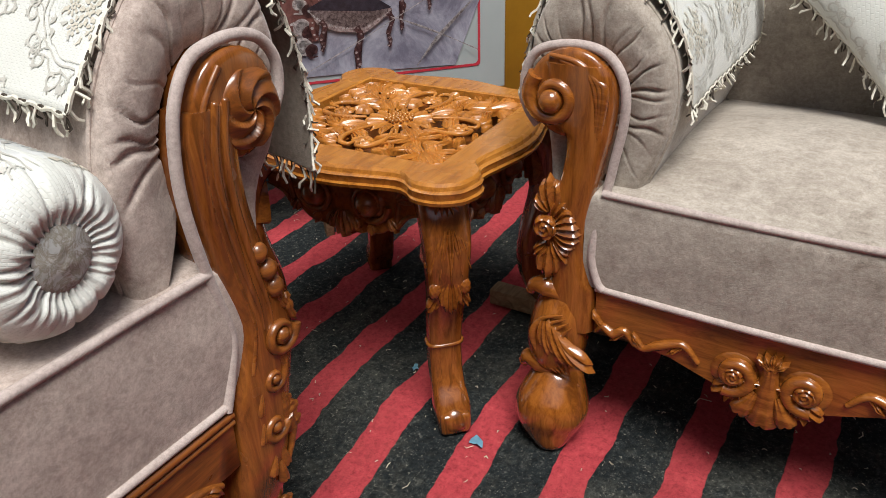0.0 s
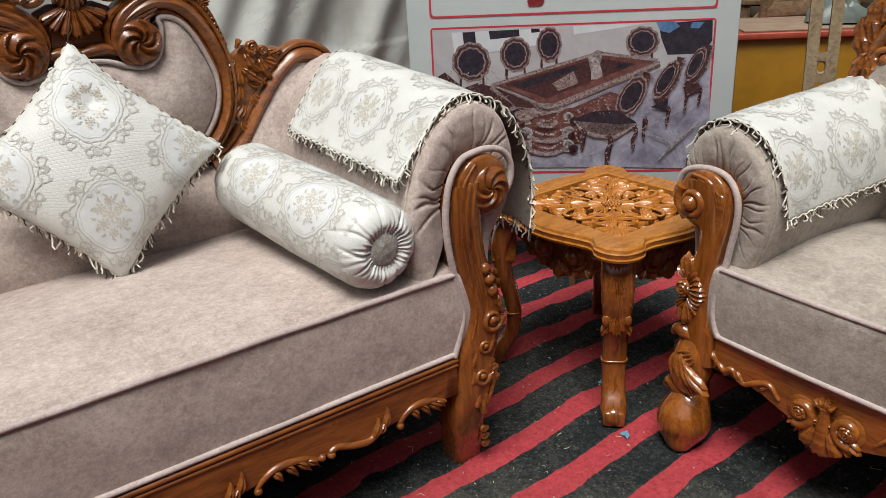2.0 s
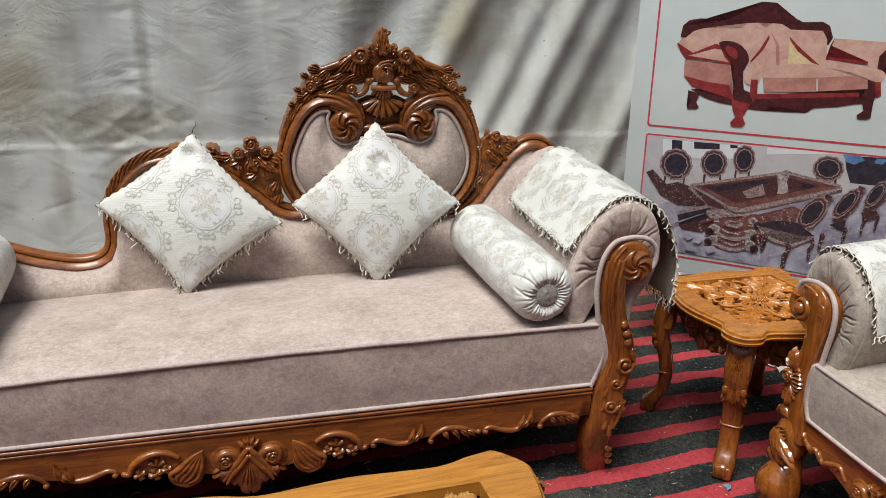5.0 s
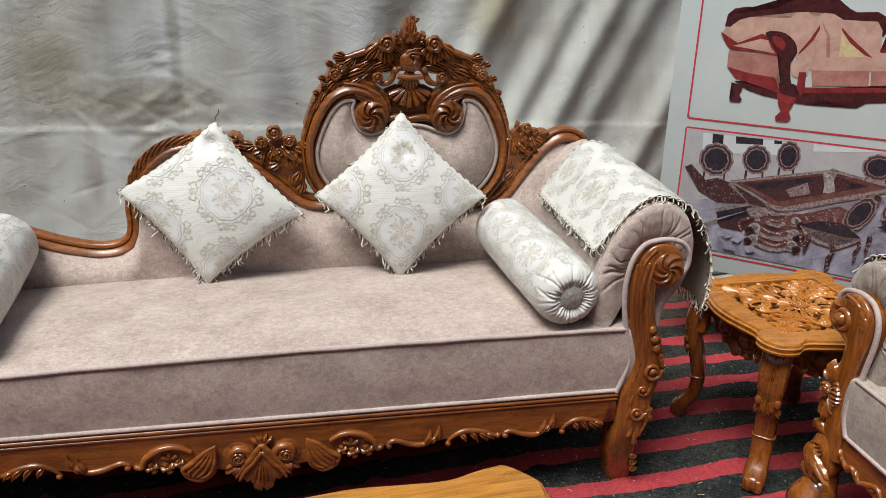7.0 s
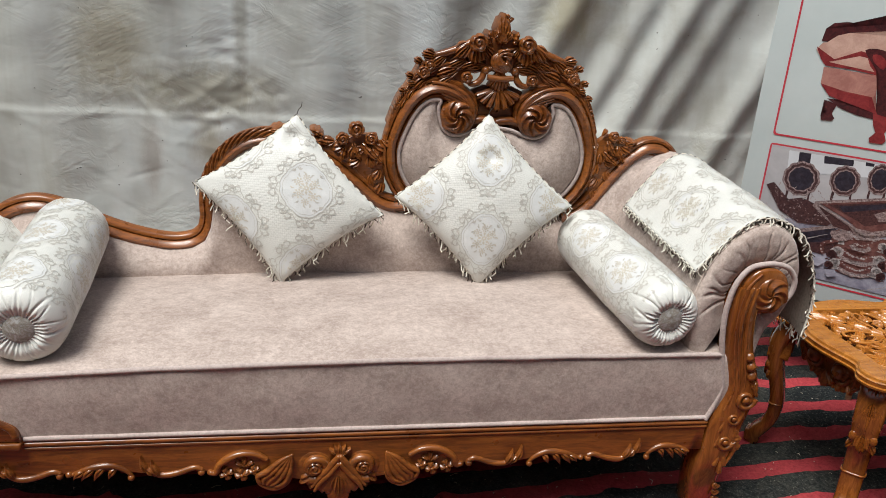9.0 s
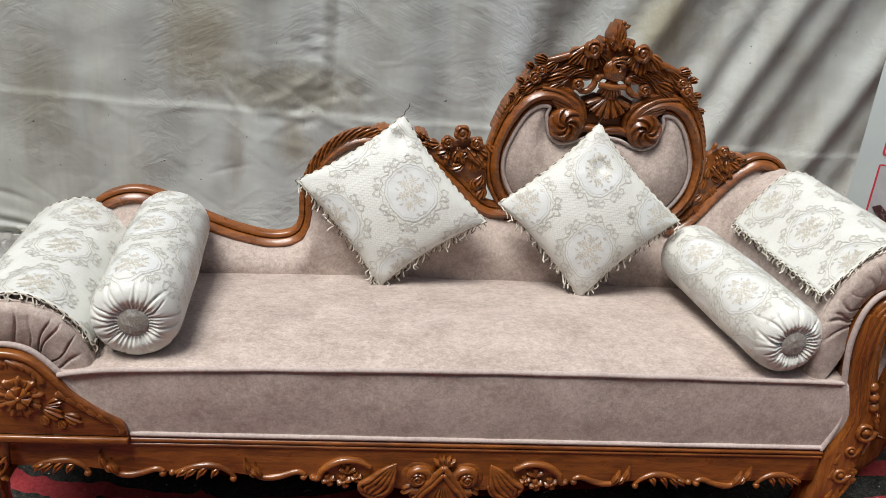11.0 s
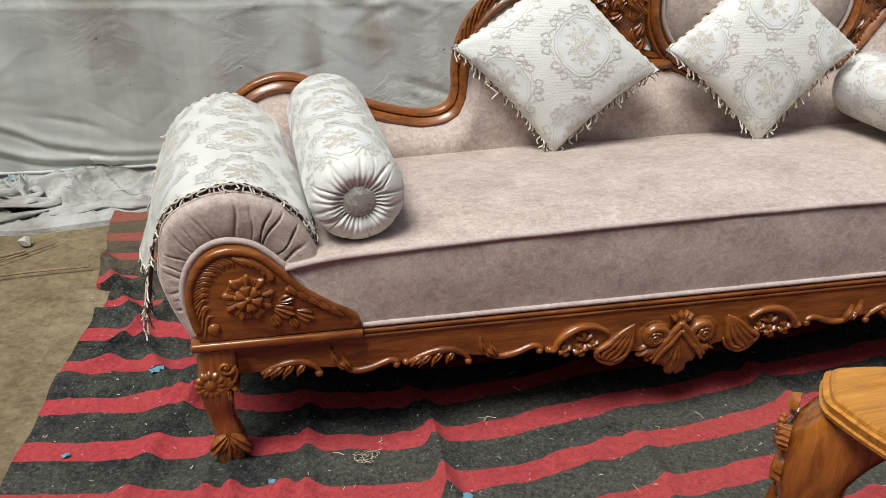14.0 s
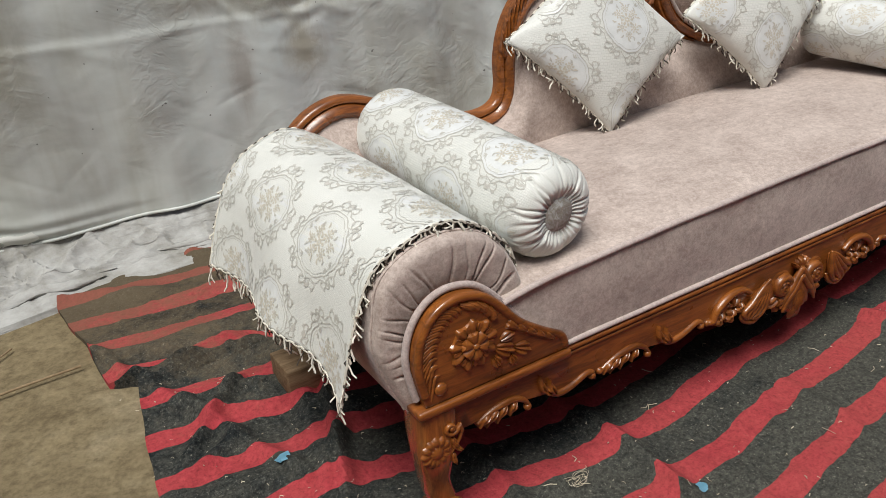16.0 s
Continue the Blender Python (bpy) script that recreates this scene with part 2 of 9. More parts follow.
# carved ornaments, of unit size about the origin, in the plane (u, v) with h upwards
def leaf(bm, m, length=1.0, width=0.32, lobes=4, bend=0.0, high=0.16, curl=0.12, nu=14):
    def fn(s, t):
        t = t * 2 - 1
        lob = 1 + (0.12 if lobes < 3 else 0.2) * math.sin(lobes * 2 * math.pi * s + 0.6)
        w = width * (math.sin(math.pi * min(1, s * 0.93 + 0.05) ** 0.75) ** 0.7) * lob * 0.5
        a = bend * s
        if abs(bend) > 1e-4:
            cx, cy = length * math.sin(a) / bend, length * (1 - math.cos(a)) / bend
        else:
            cx, cy = length * s, 0
        edge = abs(t) ** 2
        h = high * (1 - edge) * (0.35 + 0.65 * math.sin(math.pi * (0.12 + 0.8 * s)))
        h -= high * 0.5 * math.exp(-(t / 0.2) ** 2) * (1 - 0.6 * s)
        h += high * 0.42 * math.cos(lobes * 2 * math.pi * s - 2.2 * abs(t) - 1.0) * abs(t) ** 0.7 * (1 - edge * edge)
        h += curl * s ** 3 - (0.06 if abs(t) > 0.98 else 0)
        return cx - math.sin(a) * t * w, cy + math.cos(a) * t * w, h
    grid(bm, fn, nu, 8, m=m)
    return bm


def acanthus(bm, m, length, width, lobes=5, high=0.014, curl=0.006, bend=0.0, nu=9, nv=22):
    """A ribbed fan leaf with a lobed edge, from the origin along u."""
    def fn(s, t):
        t = t * 2 - 1
        lobe = 0.5 + 0.5 * math.cos(lobes * math.pi * t)
        q = 0.04 + 0.96 * s
        x = length * q * (1 - 0.42 * abs(t) ** 1.7) * (0.90 + 0.10 * lobe)
        y = width * 0.5 * t * (0.30 + 0.70 * math.sin(q * math.pi * 0.62)) * (0.96 + 0.06 * lobe)
        h = high * math.sin(math.pi * (0.18 + 0.66 * s)) * (0.40 + 0.60 * lobe ** 0.8) * (1 - 0.45 * t * t) + curl * s * s
        if s > 0.98 or abs(t) > 0.985:
            h = -0.004
        a = bend * q
        return x * math.cos(a) - y * math.sin(a), x * math.sin(a) + y * math.cos(a), h
    grid(bm, fn, nu, nv, m=m)
    return bm


def rose(bm, m, turns=2.3, petals=5, nu=13, nv=40):
    def fn(r, th):
        a = th * 2 * math.pi
        lobe = abs(math.cos(petals * a / 2 + 0.4)) ** 0.6
        rim = max(0.0, (r - 0.58) / 0.42)
        out = r * (1 - 0.15 * (1 - lobe) * rim)
        f = r * turns + th
        h = 0.62 * math.sqrt(max(0, 1 - (r * 0.97) ** 2)) + 0.11 * math.cos(2 * math.pi * f) * (1 - rim) * min(1, r * 5)
        h += 0.20 * lobe * math.sin(math.pi * rim * 0.9) - (0.12 if r > 0.97 else 0)
        return out * math.cos(a), out * math.sin(a), h
    grid(bm, fn, nu, nv, wrap_v=True, m=m)
    return bm


def daisy(bm, m, petals=9, hub=0.3, nu=9, nv=None):
    nv = nv or petals * 5
    def fn(r, th):
        a = th * 2 * math.pi
        pet = abs(math.cos(petals * a / 2))
        out = r * (0.72 + 0.28 * pet ** 0.5) if r > hub else r
        if r <= hub:
            h = 0.10 + 0.15 * math.sqrt(max(0, 1 - (r / hub) ** 2))
        else:
            q = (r - hub) / (1 - hub)
            h = (0.07 + 0.15 * math.sin(math.pi * min(q, 0.94))) * (0.05 + 0.95 * pet ** 0.55) - 0.05 * pet ** 8 * math.sin(math.pi * q)
        if r > 0.97:
            h = -0.05
        return out * math.cos(a), out * math.sin(a), h
    grid(bm, fn, nu, nv, wrap_v=True, m=m)
    return bm


def petal(bm, m, length, width, high=0.010, curl=0.003, nu=9):
    """A blunt flower petal that starts at the origin and runs along u."""
    def fn(q, t):
        t = t * 2 - 1
        w = width * 0.5 * (0.40 + 0.72 * q) * math.sqrt(max(0.02, 1 - (max(0, q - 0.45) / 0.56) ** 4))
        notch = -0.10 * length * math.exp(-(t / 0.25) ** 2) * q ** 6
        h = high * (1 - t * t) * (0.4 + 0.6 * math.sin(math.pi * (0.1 + 0.75 * q))) - high * 0.18 * math.exp(-(t / 0.16) ** 2) + curl * q * q
        if q > 0.98:
            h = -0.003
        elif abs(t) > 0.98:
            h = high * 0.08
        return length * q + notch, t * w, h
    grid(bm, fn, nu, 8, m=m)
    return bm


def shell(bm, m, spread=150, ribs=7, high=0.2, nu=8):
    """A fan that opens towards -v."""
    nv = ribs * 5
    def fn(r, th):
        a = radians(-90 + (th - 0.5) * spread)
        rib = abs(math.sin(ribs * math.pi * th))
        edge = 0.82 + 0.18 * (1 - abs(th - 0.5) * 2) + 0.07 * rib
        q = 0.06 + 0.94 * r
        h = high * (0.70 + 0.30 * rib) * math.sin(math.pi * (0.18 + 0.66 * r)) - (0.25 if r > 0.97 or th < 0.001 or th > 0.999 else 0)
        return q * edge * math.cos(a), q * edge * math.sin(a), h
    grid(bm, fn, nu, nv, m=m)
    return bm


def volute(bm, m, turns=1.6, r0=1.0, r1=0.16, thick=0.2, tail=(), start=0.0, n=30, high=1.1):
    """A spiral scroll; tail points (u, v) lead into it."""
    pts, rads = [], []
    for i in range(n + 1):
        s = i / n
        a = start - s * turns * 2 * math.pi
        r = r0 * (r1 / r0) ** s
        pts.append((r * math.cos(a), r * math.sin(a), 0.10 * s))
        rads.append((thick * (0.42 + 0.58 * (1 - s)), thick * high * (0.7 + 0.3 * (1 - s))))
    lead = [(u, v, 0.0) for u, v in tail]
    if lead:
        cnt = len(lead)
        rads = [(thick * (0.35 + 0.65 * i / cnt), thick * high * (0.4 + 0.6 * i / cnt)) for i in range(cnt)] + rads
    sweep(bm, lead + pts, rads, m=m)
    ball(bm, m @ Matrix.Translation((0, 0, 0.08)), r1 * 1.25)
    return bm


def pinwheel(bm, m, blades=7, twist=2.4, high=0.42, nu=18, nv=150):
    """Leaves that whirl round a hub, of radius 1."""
    def fn(r, th):
        a = th * 2 * math.pi
        k = (blades * (a + twist * r) / (2 * math.pi)) % 1.0
        ridge = (1 - k) ** 1.2 * min(1, k * 5) ** 0.7
        h = 0.14 * math.sqrt(max(0, 1 - r ** 2.4)) + high * ridge * math.sin(math.pi * min(1, 0.12 + 0.80 * r)) - (0.15 if r > 0.97 else 0)
        out = r * (1 + 0.07 * ridge)
        return out * math.cos(a), out * math.sin(a), h
    grid(bm, fn, nu, nv, wrap_v=True, m=m)
    return bm


def ball(bm, m, r, seg=10, sq=(1, 1, 1)):
    bmesh.ops.create_uvsphere(bm, u_segments=seg, v_segments=max(5, seg * 2 // 3), radius=r, matrix=m @ Matrix.Diagonal((*sq, 1)))
    return bm


def scroll(bm, m, pts, w, high=1.0, n=6, taper=(0.25, 1.0, 0.3)):
    """A carved tendril along (u, v) points, thick in the middle."""
    p = spline([(*q, 0.0) for q in pts], n)
    def rad(s):
        a, b, c = taper
        k = a + (b - a) * s * 2 if s < 0.5 else b + (c - b) * (s - 0.5) * 2
        return (w * k, w * k * high)
    sweep(bm, p, rad, m=m)
    m = m or Matrix.Identity(4)
    for q, k in ((p[0], taper[0]), (p[-1], taper[2])):
        ball(bm, m @ Matrix.Translation(q), w * k * 1.02, 10, (1, 1, high))
    return bm


def box(bm, x0, x1, y0, y1, z0, z1, bev=0.003, m=None):
    g = bmesh.ops.create_cube(bm, size=1, matrix=Matrix.Translation(((x0 + x1) / 2, (y0 + y1) / 2, (z0 + z1) / 2)) @ Matrix.Diagonal((x1 - x0, y1 - y0, z1 - z0, 1)))
    vs = g["verts"]
    if bev:
        es = list({e for v in vs for e in v.link_edges})
        r = bmesh.ops.bevel(bm, geom=es, offset=bev, segments=2, profile=0.5, affect="EDGES")
        vs = list({v for f in r["faces"] for v in f.verts} | {v for v in vs if v.is_valid})
    if m:
        bmesh.ops.transform(bm, matrix=m, verts=vs)
    return bm


def nz(x, y, z, s=1.0):
    return noise.noise(Vector((x * s, y * s, z * s)))


# brocade: a motif of woven lines, laid on any surface place(u, v) -> (point, normal), u and v in metres
def cartouche(k, n=96):
    """The lobed outline round a bouquet: four round sides with a pointed lobe at each corner."""
    out = []
    for i in range(n + 1):
        a = 2 * math.pi * i / n
        d = (a - math.pi / 4) % (math.pi / 2)
        d = min(d, math.pi / 2 - d)
        r = 0.80 + 0.20 * abs(math.cos(2 * a)) ** 0.7 + 0.13 * math.exp(-(d / 0.13) ** 2) - 0.035 * abs(math.cos(2 * a)) ** 40
        out.append((0.067 * k * r * math.cos(a), 0.079 * k * r * math.sin(a)))
    return out


def tick(x, y, a, length, bend=0.5):
    """A short stroke from (x, y) that leaves at angle a and bends on the way."""
    return [(x, y), (x + 0.5 * length * math.cos(a), y + 0.5 * length * math.sin(a)), (x + 0.5 * length * (math.cos(a) + math.cos(a + bend)), y + 0.5 * length * (math.sin(a) + math.sin(a + bend)))]


def motif_lines():
    """A lobed cartouche round a bouquet, in a wreath of scrolls; half width about 0.09."""
    silver, gold = [], []
    silver += [(cartouche(1.0), 0.0021), (cartouche(0.90), 0.0009)]
    # wreath: paired C-scrolls with leaf tips that follow the cartouche
    vine = cartouche(1.0, 64)
    wave = []
    for i, (x, y) in enumerate(vine):
        k = 1.15 + 0.055 * math.sin(2 * math.pi * i * 16 / 64)
        wave.append((x * k, y * k))
    silver.append((wave, 0.0022))
    count = 16
    for i in range(count):
        a = 2 * math.pi * (i + 0.5) / count
        hand = 1 if i % 2 else -1
        x0, y0 = vine[int(round((i + 0.5) / count * 64)) % 64]
        d0 = math.hypot(x0, y0)
        ca, sa = x0 / d0, y0 / d0
        a = math.atan2(sa, ca)
        tx, ty = -sa * hand, ca * hand
        cx, cy = x0 + 0.0165 * ca, y0 + 0.0165 * sa
        for kx, size, turns, wd in ((0.0, 0.0145, 6.6, 0.0040), (0.0175, 0.0092, 5.6, 0.0033)):
            px, py = cx + kx * tx + 0.1 * kx * ca, cy + kx * ty + 0.1 * kx * sa
            curl = []
            for j in range(13):
                q = j / 12
                r = size * (1 - 0.80 * q)
                b = a + hand * (2.9 - turns * q)
                curl.append((px + r * math.cos(b), py + r * math.sin(b)))
            silver.append((curl, wd))
        ox, oy = cx + 0.0085 * ca, cy + 0.0085 * sa
        for da, ln, wd in ((0.2, 0.0085, 0.0034), (1.0, 0.008, 0.0030), (-0.7, 0.007, 0.0028)):
            silver.append((tick(ox, oy, a + hand * da, ln, 0.8 * hand), wd))
    for i in range(4):
        a = math.pi / 2 * i
        x, y = 0.085 * math.cos(a), 0.097 * math.sin(a)
        for d in (-0.9, -0.45, 0, 0.45, 0.9):
            silver.append((tick(x, y, a + d, 0.012 - 0.003 * abs(d), 0.3 * d), 0.0036))
    # bouquet: full-blown flowers and leaves
    rnd = random.Random(5)
    for fx, fy, fr in ((0.0, 0.004, 0.0150), (0.017, 0.014, 0.0105), (-0.016, 0.016, 0.0105), (0.014, -0.014, 0.0110), (-0.015, -0.010, 0.0115), (0.001, 0.027, 0.0090), (-0.002, -0.027, 0.0085)):
        spin = rnd.uniform(0, 6)
        fx, fy, fr = fx * 1.22, fy * 1.25, fr * 1.22
        for ring_, rr, ln, wd in ((8, 0.50, 0.50, 0.38), (6, 0.12, 0.34, 0.30)):
            for k in range(ring_):
                a = spin + 2 * math.pi * k / ring_ + ring_
                gold.append((tick(fx + rr * fr * math.cos(a), fy + rr * fr * math.sin(a), a, ln * fr, 0.5), wd * fr))
    for k in range(13):
        a = 2 * math.pi * k / 13 + 0.2
        x, y = 0.030 * math.cos(a), 0.040 * math.sin(a)
        (silver if k % 3 else gold).append((tick(x, y, a, 0.012, 0.7 if k % 2 else -0.7), 0.0048))
        if k % 2:
            silver.append((tick(x * 1.12, y * 1.12, a + 0.7, 0.009, 0.4), 0.0030))
    # loose sprigs beside the bouquet
    for x, y, a in ((-0.030, 0.048, 2.0), (-0.018, 0.054, 1.2), (0.034, -0.044, -0.8), (0.022, -0.052, -1.7), (0.034, 0.040, 0.7)):
        for d in (-0.8, 0.0, 0.8):
            silver.append((tick(x, y, a + d, 0.009, 0.4), 0.0036))
    return silver, gold


MOTIF = motif_lines()
FIELD = [[(x * q, y * q) for x, y in cartouche(0.985, 48)[:-1]] for q in (0.001, 0.34, 0.67, 1.0)]


def embroider(parent, place, u0, u1, v0, v1, inside=lambda u, v: True, phase=(0.0, 0.0), turn=0.0, period=(0.186, 0.232), lift=0.0011, margin=0.004):
    bms = [bmesh.new(), bmesh.new(), bmesh.new()]
    ca, sa = math.cos(radians(turn)), math.sin(radians(turn))
    span = max(abs(u0), abs(u1), abs(v0), abs(v1)) * 1.5 + 0.3
    na, nb = int(span / period[0]) + 1, int(span / period[1]) + 1
    def vert(bm, px, py, high):
        u, v = px * ca - py * sa, px * sa + py * ca
        if not (u0 + margin < u < u1 - margin and v0 + margin < v < v1 - margin and inside(u, v)):
            return None
        p, nn = place(u, v)
        return bm.verts.new(Vector(p) + Vector(nn) * high)
    for i in range(-na, na + 1):
        for j in range(-nb, nb + 1):
            mu = i * period[0] + phase[0]
            mv = (j + 0.5 * (i % 2)) * period[1] + phase[1]
            uc, vc = mu * ca - mv * sa, mu * sa + mv * ca
            if not (u0 - 0.13 < uc < u1 + 0.13 and v0 - 0.13 < vc < v1 + 0.13):
                continue
            # smooth satin field inside the cartouche
            rings = [[vert(bms[2], x + mu, y + mv, lift * 0.45) for x, y in ring] for ring in FIELD]
            for A, B in zip(rings, rings[1:]):
                for k in range(len(A)):
                    quad = (A[k], A[(k + 1) % len(A)], B[(k + 1) % len(A)], B[k])
                    if all(quad):
                        bms[2].faces.new(quad)
            for bm, lines in zip(bms, MOTIF):
                for line, w in lines:
                    prev = None
                    n = len(line)
                    for q in range(n):
                        x, y = line[q]
                        xa, ya = line[max(q - 1, 0)]
                        xb, yb = line[min(q + 1, n - 1)]
                        dx, dy = xb - xa, yb - ya
                        d = math.hypot(dx, dy) or 1
                        if n > 40:
                            ww = w * 0.5
                        elif n > 5:
                            ww = w * (0.30 + 0.70 * q / n) * 0.5
                        else:
                            ww = w * (0.45, 1.0, 0.25)[q] * 0.5
                        ends = [vert(bm, x + mu - dy / d * ww * k, y + mv + dx / d * ww * k, lift) for k in (1, -1)]
                        if not all(ends):
                            ends = None
                        if ends and prev:
                            bm.faces.new((prev[0], prev[1], ends[1], ends[0]))
                        prev = ends
    for bm, mat, nm in zip(bms, (SILVER_THREAD, GOLD_THREAD, SATIN), ("silver_embroidery", "gold_embroidery", "satin_field")):
        loose = [v for v in bm.verts if not v.link_faces]
        bmesh.ops.delete(bm, geom=loose, context="VERTS")
        if len(bm.verts):
            tagged(part(nm, bm, mat, parent, nm.replace("_", " ") + (" in scrolls" if mat is SILVER_THREAD else " in bouquets" if mat is GOLD_THREAD else " of pale cloth")), kind="stuff")
        else:
            bm.free()


def normal_of(fn, u, v, du=0.004, dv=0.004):
    a = Vector(fn(u + du, v)) - Vector(fn(u - du, v))
    b = Vector(fn(u, v + dv)) - Vector(fn(u, v - dv))
    n = a.cross(b)
    return n.normalized() if n.length > 1e-12 else Vector((0, 0, 1))


def fringe(parent, pts, out=(0, 0, 0), step=0.0085, length=0.026, seed=1, wild=0.22, cord=0.0036):
    """A twisted cord along points, with short tassels that hang from it."""
    rnd = random.Random(seed)
    dark, cream = bmesh.new(), bmesh.new()
    p = [Vector(q) for q in pts]
    acc, nxt = 0.0, 0.0
    out = Vector(out)
    rope = []
    for a, b in zip(p, p[1:]):
        seg = (b - a).length
        while nxt <= acc + seg:
            s = (nxt - acc) / seg
            rope.append(a.lerp(b, s))
            nxt += step
        acc += seg
    for k, q in enumerate(rope):
        d = Vector((rnd.gauss(0, wild), rnd.gauss(0, wild), -1)) + out * rnd.uniform(0.5, 1.5)
        d.normalize()
        ln = length * rnd.uniform(0.6, 1.25)
        mid = q + d * ln * 0.5 + Vector((rnd.gauss(0, 0.004), rnd.gauss(0, 0.004), 0)) + out * 0.003
        end = q + d * ln + Vector((rnd.gauss(0, 0.005), rnd.gauss(0, 0.005), 0))
        is_dark = k % 2 == 0 and rnd.random() < 0.85
        bm = dark if is_dark else cream
        if is_dark:
            end, mid = q.lerp(end, 0.8), q.lerp(mid, 0.8)
        low = mid.lerp(end, 0.5) + Vector((rnd.gauss(0, 0.0022), rnd.gauss(0, 0.0022), -0.001))
        sweep(bm, [q, mid, low, end], [0.0013, 0.0014, 0.0015, 0.0012] if is_dark else [0.0015, 0.0020, 0.0021, 0.0016], circle_prof(4), up=(0.31, 0.7, 0.2))
    for sgn, bm in ((0, dark), (math.pi, cream)):
        line = [q + Vector((0, 0, 0.0022 * math.sin(i * 1.9 + sgn))) + out * 0.0022 * math.cos(i * 1.9 + sgn) for i, q in enumerate(rope)]
        if len(line) > 2:
            sweep(bm, line, cord * (0.45 if bm is dark else 0.75), circle_prof(5), up=(0.31, 0.7, 0.2))
    tagged(part("dark_fringe", dark, FRINGE_DARK, parent, "dark brown twisted cord tassels"), kind="stuff")
    tagged(part("cream_fringe", cream, FRINGE_CREAM, parent, "cream twisted tassels"), kind="stuff")

# ---- setting ----
def ground_mat():
    m, nt, b = nodes_of("dirt_ground", 0.95)
    big = tex_noise(nt, 2.2, 6, 0.7)
    col = ramp(nt, big, [(0.3, (0.15, 0.115, 0.065)), (0.55, (0.22, 0.175, 0.105)), (0.75, (0.30, 0.25, 0.165))])
    small = tex_noise(nt, 45, 6, 0.75)
    col = mix(nt, 0.65, col, ramp(nt, small, [(0.3, (0.35, 0.33, 0.3)), (0.62, (1.15, 1.15, 1.12))]), "MULTIPLY")
    mid = tex_noise(nt, 9, 6, 0.7, distort=0.8)
    col = mix(nt, 0.45, col, ramp(nt, mid, [(0.34, (0.5, 0.48, 0.44)), (0.55, (1, 1, 1)), (0.72, (1.3, 1.28, 1.22))]), "MULTIPLY")
    nt.links.new(col, b.inputs["Base Color"])
    bump(nt, b, small, 0.5, 0.006, bump(nt, b, big, 0.4, 0.03))
    return m


def rug_mat():
    m, nt, b = nodes_of("striped_rug", 0.95)
    uv = nt.nodes.new("ShaderNodeTexCoord")
    sep = nt.nodes.new("ShaderNodeSeparateXYZ")
    nt.links.new(uv.outputs["UV"], sep.inputs[0])
    wob = tex_noise(nt, 9, 3)
    add = nt.nodes.new("ShaderNodeMath")
    add.operation = "MULTIPLY_ADD"
    nt.links.new(wob, add.inputs[0])
    add.inputs[1].default_value = 0.16
    nt.links.new(sep.outputs["Y"], add.inputs[2])
    frac = nt.nodes.new("ShaderNodeMath")
    frac.operation = "FRACT"
    nt.links.new(add.outputs[0], frac.inputs[0])
    stripe = ramp(nt, frac.outputs[0], [(0.375, (0, 0, 0)), (0.385, (1, 1, 1)), (0.775, (1, 1, 1)), (0.785, (0, 0, 0))])
    grit = tex_noise(nt, 70, 6, 0.8)
    dust = tex_noise(nt, 3.0, 5, 0.7)
    dark = ramp(nt, grit, [(0.3, (0.007, 0.008, 0.009)), (0.55, (0.013, 0.016, 0.017)), (0.72, (0.085, 0.085, 0.078))])
    # dust has been trodden in along the edge by the bare ground
    place = nt.nodes.new("ShaderNodeMath")
    place.operation = "MULTIPLY_ADD"
    nt.links.new(sep.outputs["X"], place.inputs[0])
    place.inputs[1].default_value = -0.035
    nt.links.new(dust, place.inputs[2])
    # and a grey patch where people walk up to the sofa
    geo = nt.nodes.new("ShaderNodeNewGeometry")
    spot = nt.nodes.new("ShaderNodeMapping")
    spot.vector_type = "TEXTURE"
    spot.inputs["Location"].default_value = (-0.42, 0.40, 0)
    spot.inputs["Scale"].default_value = (1.15, 0.60, 1.0)
    nt.links.new(geo.outputs["Position"], spot.inputs["Vector"])
    ball_ = nt.nodes.new("ShaderNodeTexGradient")
    ball_.gradient_type = "SPHERICAL"
    nt.links.new(spot.outputs["Vector"], ball_.inputs["Vector"])
    more = nt.nodes.new("ShaderNodeMath")
    more.operation = "MULTIPLY_ADD"
    nt.links.new(ball_.outputs["Fac"], more.inputs[0])
    more.inputs[1].default_value = 0.33
    nt.links.new(place.outputs[0], more.inputs[2])
    rubbed = nt.nodes.new("ShaderNodeMath")
    rubbed.operation = "MULTIPLY_ADD"
    nt.links.new(tex_noise(nt, 38, 7, 0.85), rubbed.inputs[0])
    rubbed.inputs[1].default_value = 0.75
    nt.links.new(more.outputs[0], rubbed.inputs[2])
    less = nt.nodes.new("ShaderNodeMath")
    less.operation = "SUBTRACT"
    nt.links.new(rubbed.outputs[0], less.inputs[0])
    less.inputs[1].default_value = 0.350
    dust = less.outputs[0]
    dark = mix(nt, ramp(nt, dust, [(0.43, (0, 0, 0)), (0.72, (0.62, 0.62, 0.62))]), dark, (0.078, 0.076, 0.062))
    speck = tex_noise(nt, 160, 3, 0.8)
    dark = mix(nt, ramp(nt, speck, [(0.590, (0, 0, 0)), (0.70, (0.7, 0.7, 0.7))]), dark, (0.19, 0.18, 0.15))
    pit = tex_noise(nt, 110, 4, 0.85)
    dark = mix(nt, 0.8, dark, ramp(nt, pit, [(0.38, (0.50, 0.50, 0.50)), (0.52, (1.2, 1.2, 1.2)), (0.66, (2.0, 2.0, 1.9))]), "MULTIPLY")
    red = ramp(nt, grit, [(0.3, (0.25, 0.028, 0.036)), (0.6, (0.385, 0.050, 0.058)), (0.8, (0.45, 0.11, 0.10))])
